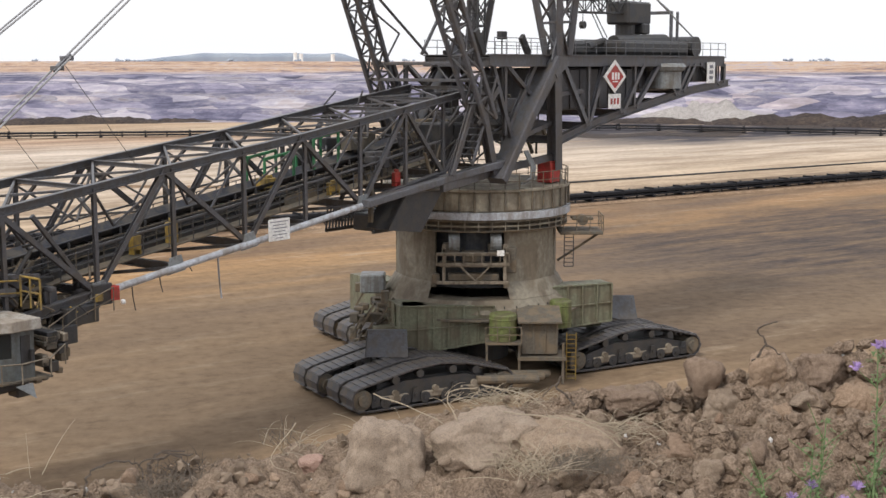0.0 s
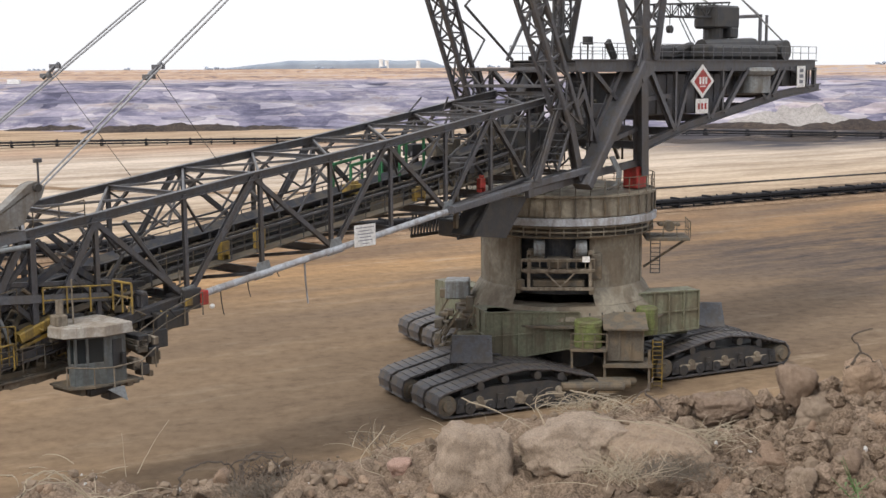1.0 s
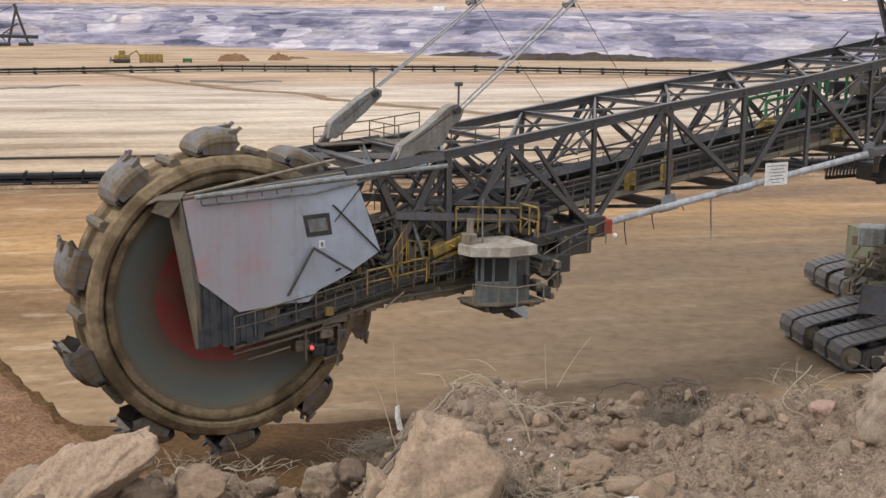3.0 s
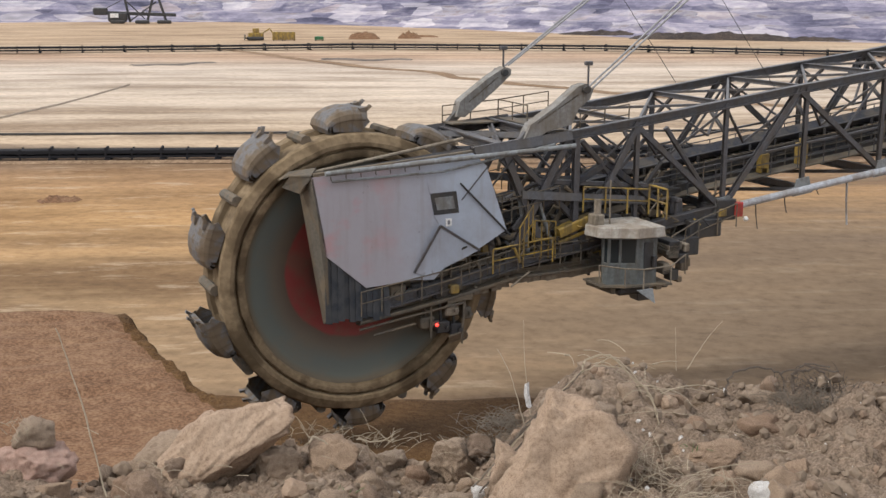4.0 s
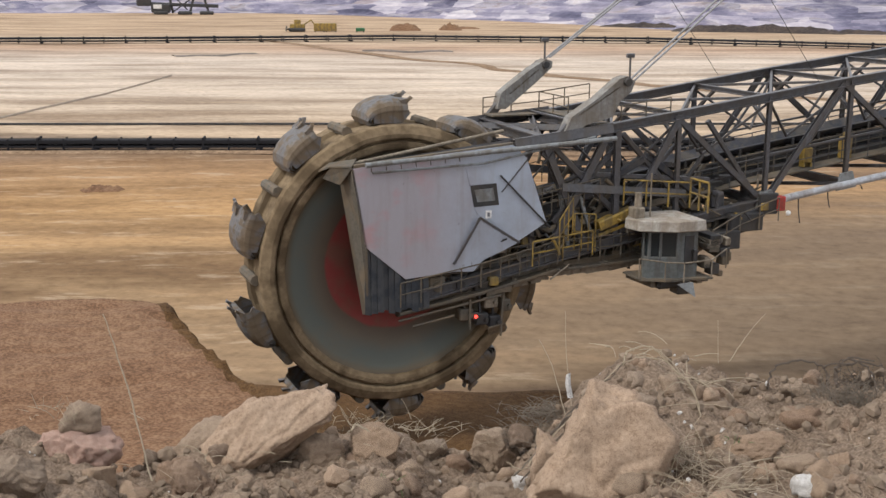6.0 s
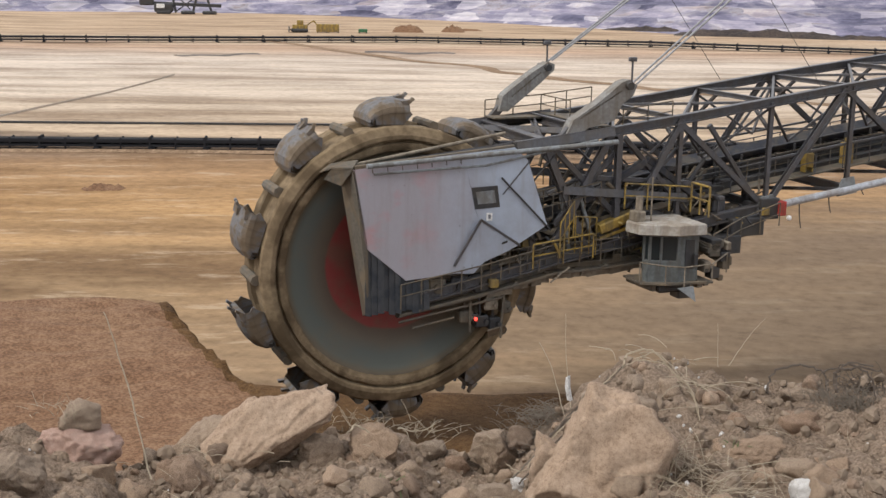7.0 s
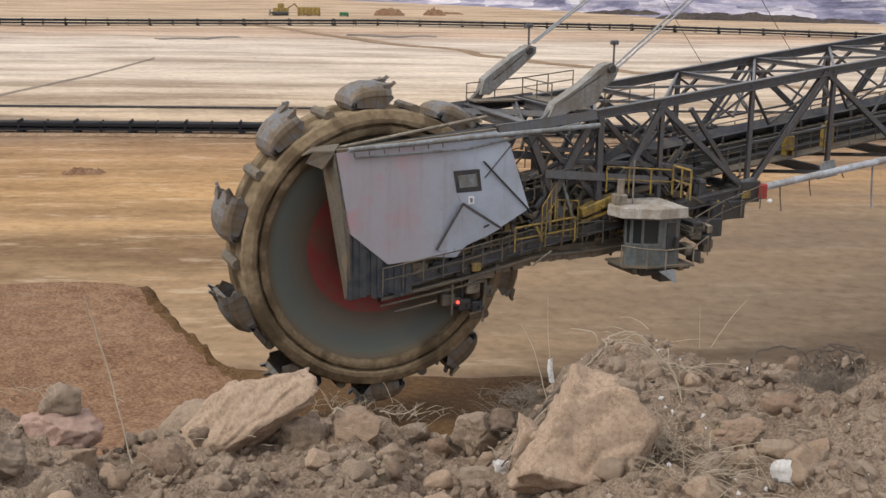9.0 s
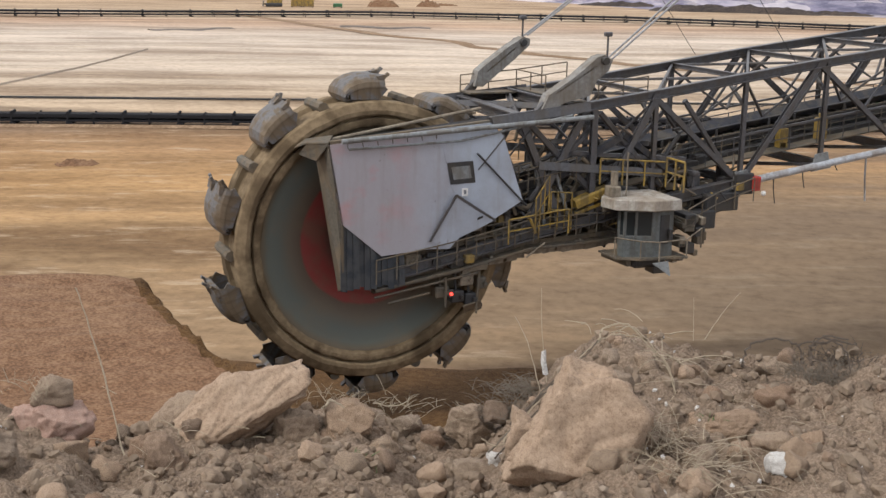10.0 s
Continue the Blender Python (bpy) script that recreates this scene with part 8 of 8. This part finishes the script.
stalk([(3.24, -14.8), (1.5, -15.4), (-0.2, -16.2)], 0.0034, STRAW, "pale bent dry stalk on the crest", 4.9)
stalk([(-1.8, -14.4), (-3.8, -14.8), (-4.8, -15.4)], 0.0034, STRAW, "pale bent dry stalk on the crest", 4.9)
stalk([(-2.8, -15.6), (-6.5, -16.0), (-8.2, -17.0)], 0.003, STRAW, "pale bent dry stalk on the crest", 4.6)
stalk([(6.81, -16.0), (8, -17.6), (6.81, -18.2)], 0.0024, STRAW, "thin dry grass stalk", 4.7)
for pts in (((16.32, -18.6), (16.12, -17.7), (14.92, -17.2), (13.92, -17.4), (12.89, -16.9)), ((12.89, -16.9), (11.93, -17.4), (11.58, -18.4)), ((-14, -13.0), (-14.5, -12.2), (-14.2, -11.6), (-15, -11.2)), ((-14.5, -12.2), (-15.2, -12.6)), ((13.92, -17.4), (13.72, -18.2)),
            ((-6, -15.2), (-5.2, -14.4), (-4.6, -14.9)), ((-5.2, -14.4), (-5.6, -13.7))):
    stalk(pts, 0.006, DEAD, "dark bent dead twig on the crest", 4.9, "dead_twig")


stalk([(23.05, -17.92), (22.77, -17.27), (21.78, -17.11), (20.75, -17.95), (19.7, -18.95), (19.28, -20.82)], 0.0042, STRAW, "pale bent dry stalk arched over the rubble", 4.7)
stalk([(23.36, -18.06), (22.28, -17.55), (20.97, -17.72), (20.27, -18.62)], 0.003, STRAW, "pale bent dry stalk arched over the rubble", 4.7)
stalk([(22.41, -17.5), (21.52, -17.2), (20.43, -18.08), (19.58, -19.31), (19.25, -20.53)], 0.003, STRAW, "pale bent dry stalk arched over the rubble", 4.7)
stalk([(23.95, -21.34), (22.42, -20.13), (20.09, -19.48), (17.76, -19.54)], 0.002, STRAW, "thin dry stalk on the slope", 4.7)
stalk([(22.09, -22.34), (20.24, -21.47), (18.73, -20.48), (17.21, -20.05)], 0.0034, STRAW, "pale dry stalk beside the boulder", 4.7)
stalk([(21.95, -21.47), (21.23, -22.65), (20.53, -23.33)], 0.003, STRAW, "pale dry stalk beside the boulder", 4.7)
stalk([(20.66, -23.29), (19.42, -22.01), (18.29, -21.18)], 0.003, STRAW, "pale dry stalk beside the boulder", 4.7)
stalk([(19.87, -23.27), (18.87, -22.34), (17.63, -21.37)], 0.0026, STRAW, "pale dry stalk beside the boulder", 4.7)
stalk([(26.63, -21.46), (25.34, -20.04), (24.06, -18.85), (23.05, -17.84)], 0.0045, DEAD, "dark dry stalk along the mound", 4.7)
stalk([(27.16, -21.73), (25.59, -20.42), (24.31, -19.11), (23.42, -18.36)], 0.0045, DEAD, "dark dry stalk along the mound", 4.7)
stalk([(27.41, -22.48), (26.24, -21.2), (24.82, -19.69), (23.31, -18.06)], 0.004, STRAW, "grey dry stalk along the mound", 4.7)
stalk([(28.08, -23), (26.89, -21.72), (25.6, -20.3), (24.56, -19.5)], 0.004, FLUFF, "grey dry stalk along the mound", 4.7)
stalk([(27.8, -23.24), (26.49, -21.83), (25.2, -20.36)], 0.004, DEAD, "dark dry stalk along the mound", 4.7)
stalk([(28.42, -22.39), (27.81, -22.7), (27.19, -22.53)], 0.003, STRAW, "pale dry stalk along the mound", 4.7)
stalk([(36.07, -21.07), (35.66, -20.73), (35, -21.04)], 0.005, STRAW, "pale curled root on the rubble", 4.7)
stalk([(33.65, -20.85), (32.58, -20.99), (31.56, -20.54)], 0.003, STRAW, "pale bent dry stalk on the rubble", 4.7)
stalk([(13.44, -18.01), (13.4, -17.4), (12.68, -17.15), (11.48, -17.12)], 0.007, DEAD, "dark looped dead twig on the rubble", 4.7)
stalk([(13.37, -18.25), (13.53, -17.53), (12.94, -16.98), (11.85, -16.99)], 0.006, DEAD, "dark looped dead twig on the rubble", 4.7)

rag = bmesh.new()
rp_ = [EYE + dirv(25.65 + da, -18.92 + de) * 4.72 for da, de in ((-0.06, 0.5), (0.04, 0.45), (0.07, 0.05), (-0.05, -0.55), (-0.2, -0.6), (-0.08, 0.0))]
plate(rag, rp_, (0.004, 0.012, 0.002))
tagged(mesh_object("paper_scrap", rag, CHALK), "pale torn scrap caught in the dry stalks", "scrap")


def thistle(az, el0, el1, seed, flowers):
    """A thistle: stem, side shoots, narrow leaves, lilac heads."""
    rg = random.Random(seed)
    a, b = EYE + dirv(az, el0) * 4.2, EYE + dirv(az + rg.uniform(-0.5, 0.5), el1) * 4.3
    t = thing("thistle", Matrix.Identity(4), "green thistle with small lilac flower heads on the bank", "thistle", "thistles")
    bm = bmesh.new()
    straw(bm, a, b, 0.01, 0.004, 6, 0.01, rg)
    tips = [b]
    for k in range(4):
        q = a.lerp(b, rg.uniform(0.5, 0.9))
        e = q + Vector((rg.uniform(-0.08, 0.08), rg.uniform(-0.05, 0.05), rg.uniform(0.05, 0.12)))
        straw(bm, q, e, 0, 0.0025, 3, 0, rg)
        tips.append(e)
    part("stem", bm, LEAF, t)
    bm = bmesh.new()
    for k in range(110):
        q = a.lerp(b, rg.uniform(0.02, 0.98)) + Vector((rg.gauss(0, 0.012), rg.gauss(0, 0.012), 0))
        an = rg.uniform(0, 6.28)
        l = rg.uniform(0.012, 0.036)
        d = Vector((math.cos(an), math.sin(an), rg.uniform(-0.2, 0.7))).normalized()
        sd = d.cross(Vector((0, 0, 1))).normalized() * l * 0.16
        m1 = q + d * l * 0.5 + Vector((0, 0, 0.003))
        vs = [bm.verts.new(v) for v in (q, m1 + sd, q + d * l - Vector((0, 0, l * 0.2)), m1 - sd)]
        bm.faces.new(vs)
    tagged(part("leaves", bm, LEAF, t), kind="stuff")
    for e in tips[:flowers]:
        bm = bmesh.new()
        for k in range(40):
            an, u = rg.uniform(0, 6.28), rg.uniform(0.1, 1)
            d = Vector((math.cos(an) * (1 - u * 0.7), math.sin(an) * (1 - u * 0.7), u)).normalized()
            straw(bm, e, e + d * 0.024, 0, 0.0018, 2, 0, rg)
        bmesh.ops.create_icosphere(bm, subdivisions=1, radius=0.009, matrix=Matrix.Translation(e))
        part("flower_head", bm, PETAL, t, "lilac flower head")


for az, e0, e1, s, f in ((-16.9, -19.8, -15.2, 1, 0), (-16.4, -20.5, -18.7, 2, 2), (-17.5, -20.8, -18.6, 3, 3), (-19.2, -19.6, -17.0, 4, 0), (-19.4, -18.6, -12.0, 5, 4), (-14.8, -20.3, -17.6, 6, 0), (-19.0, -20.5, -17.8, 8, 0), (-16.7, -20.4, -16.4, 12, 0)):
    thistle(az, e0, e1, s, f)
for az, el, s in ((34.3, -23.6, 10), (17.7, -21.4, 11)):
    tuft(az, el, 14, 0.02, 0.06, LEAF, "small green grass tuft on the bank", s, 0.2, 0.002, "green_grass")
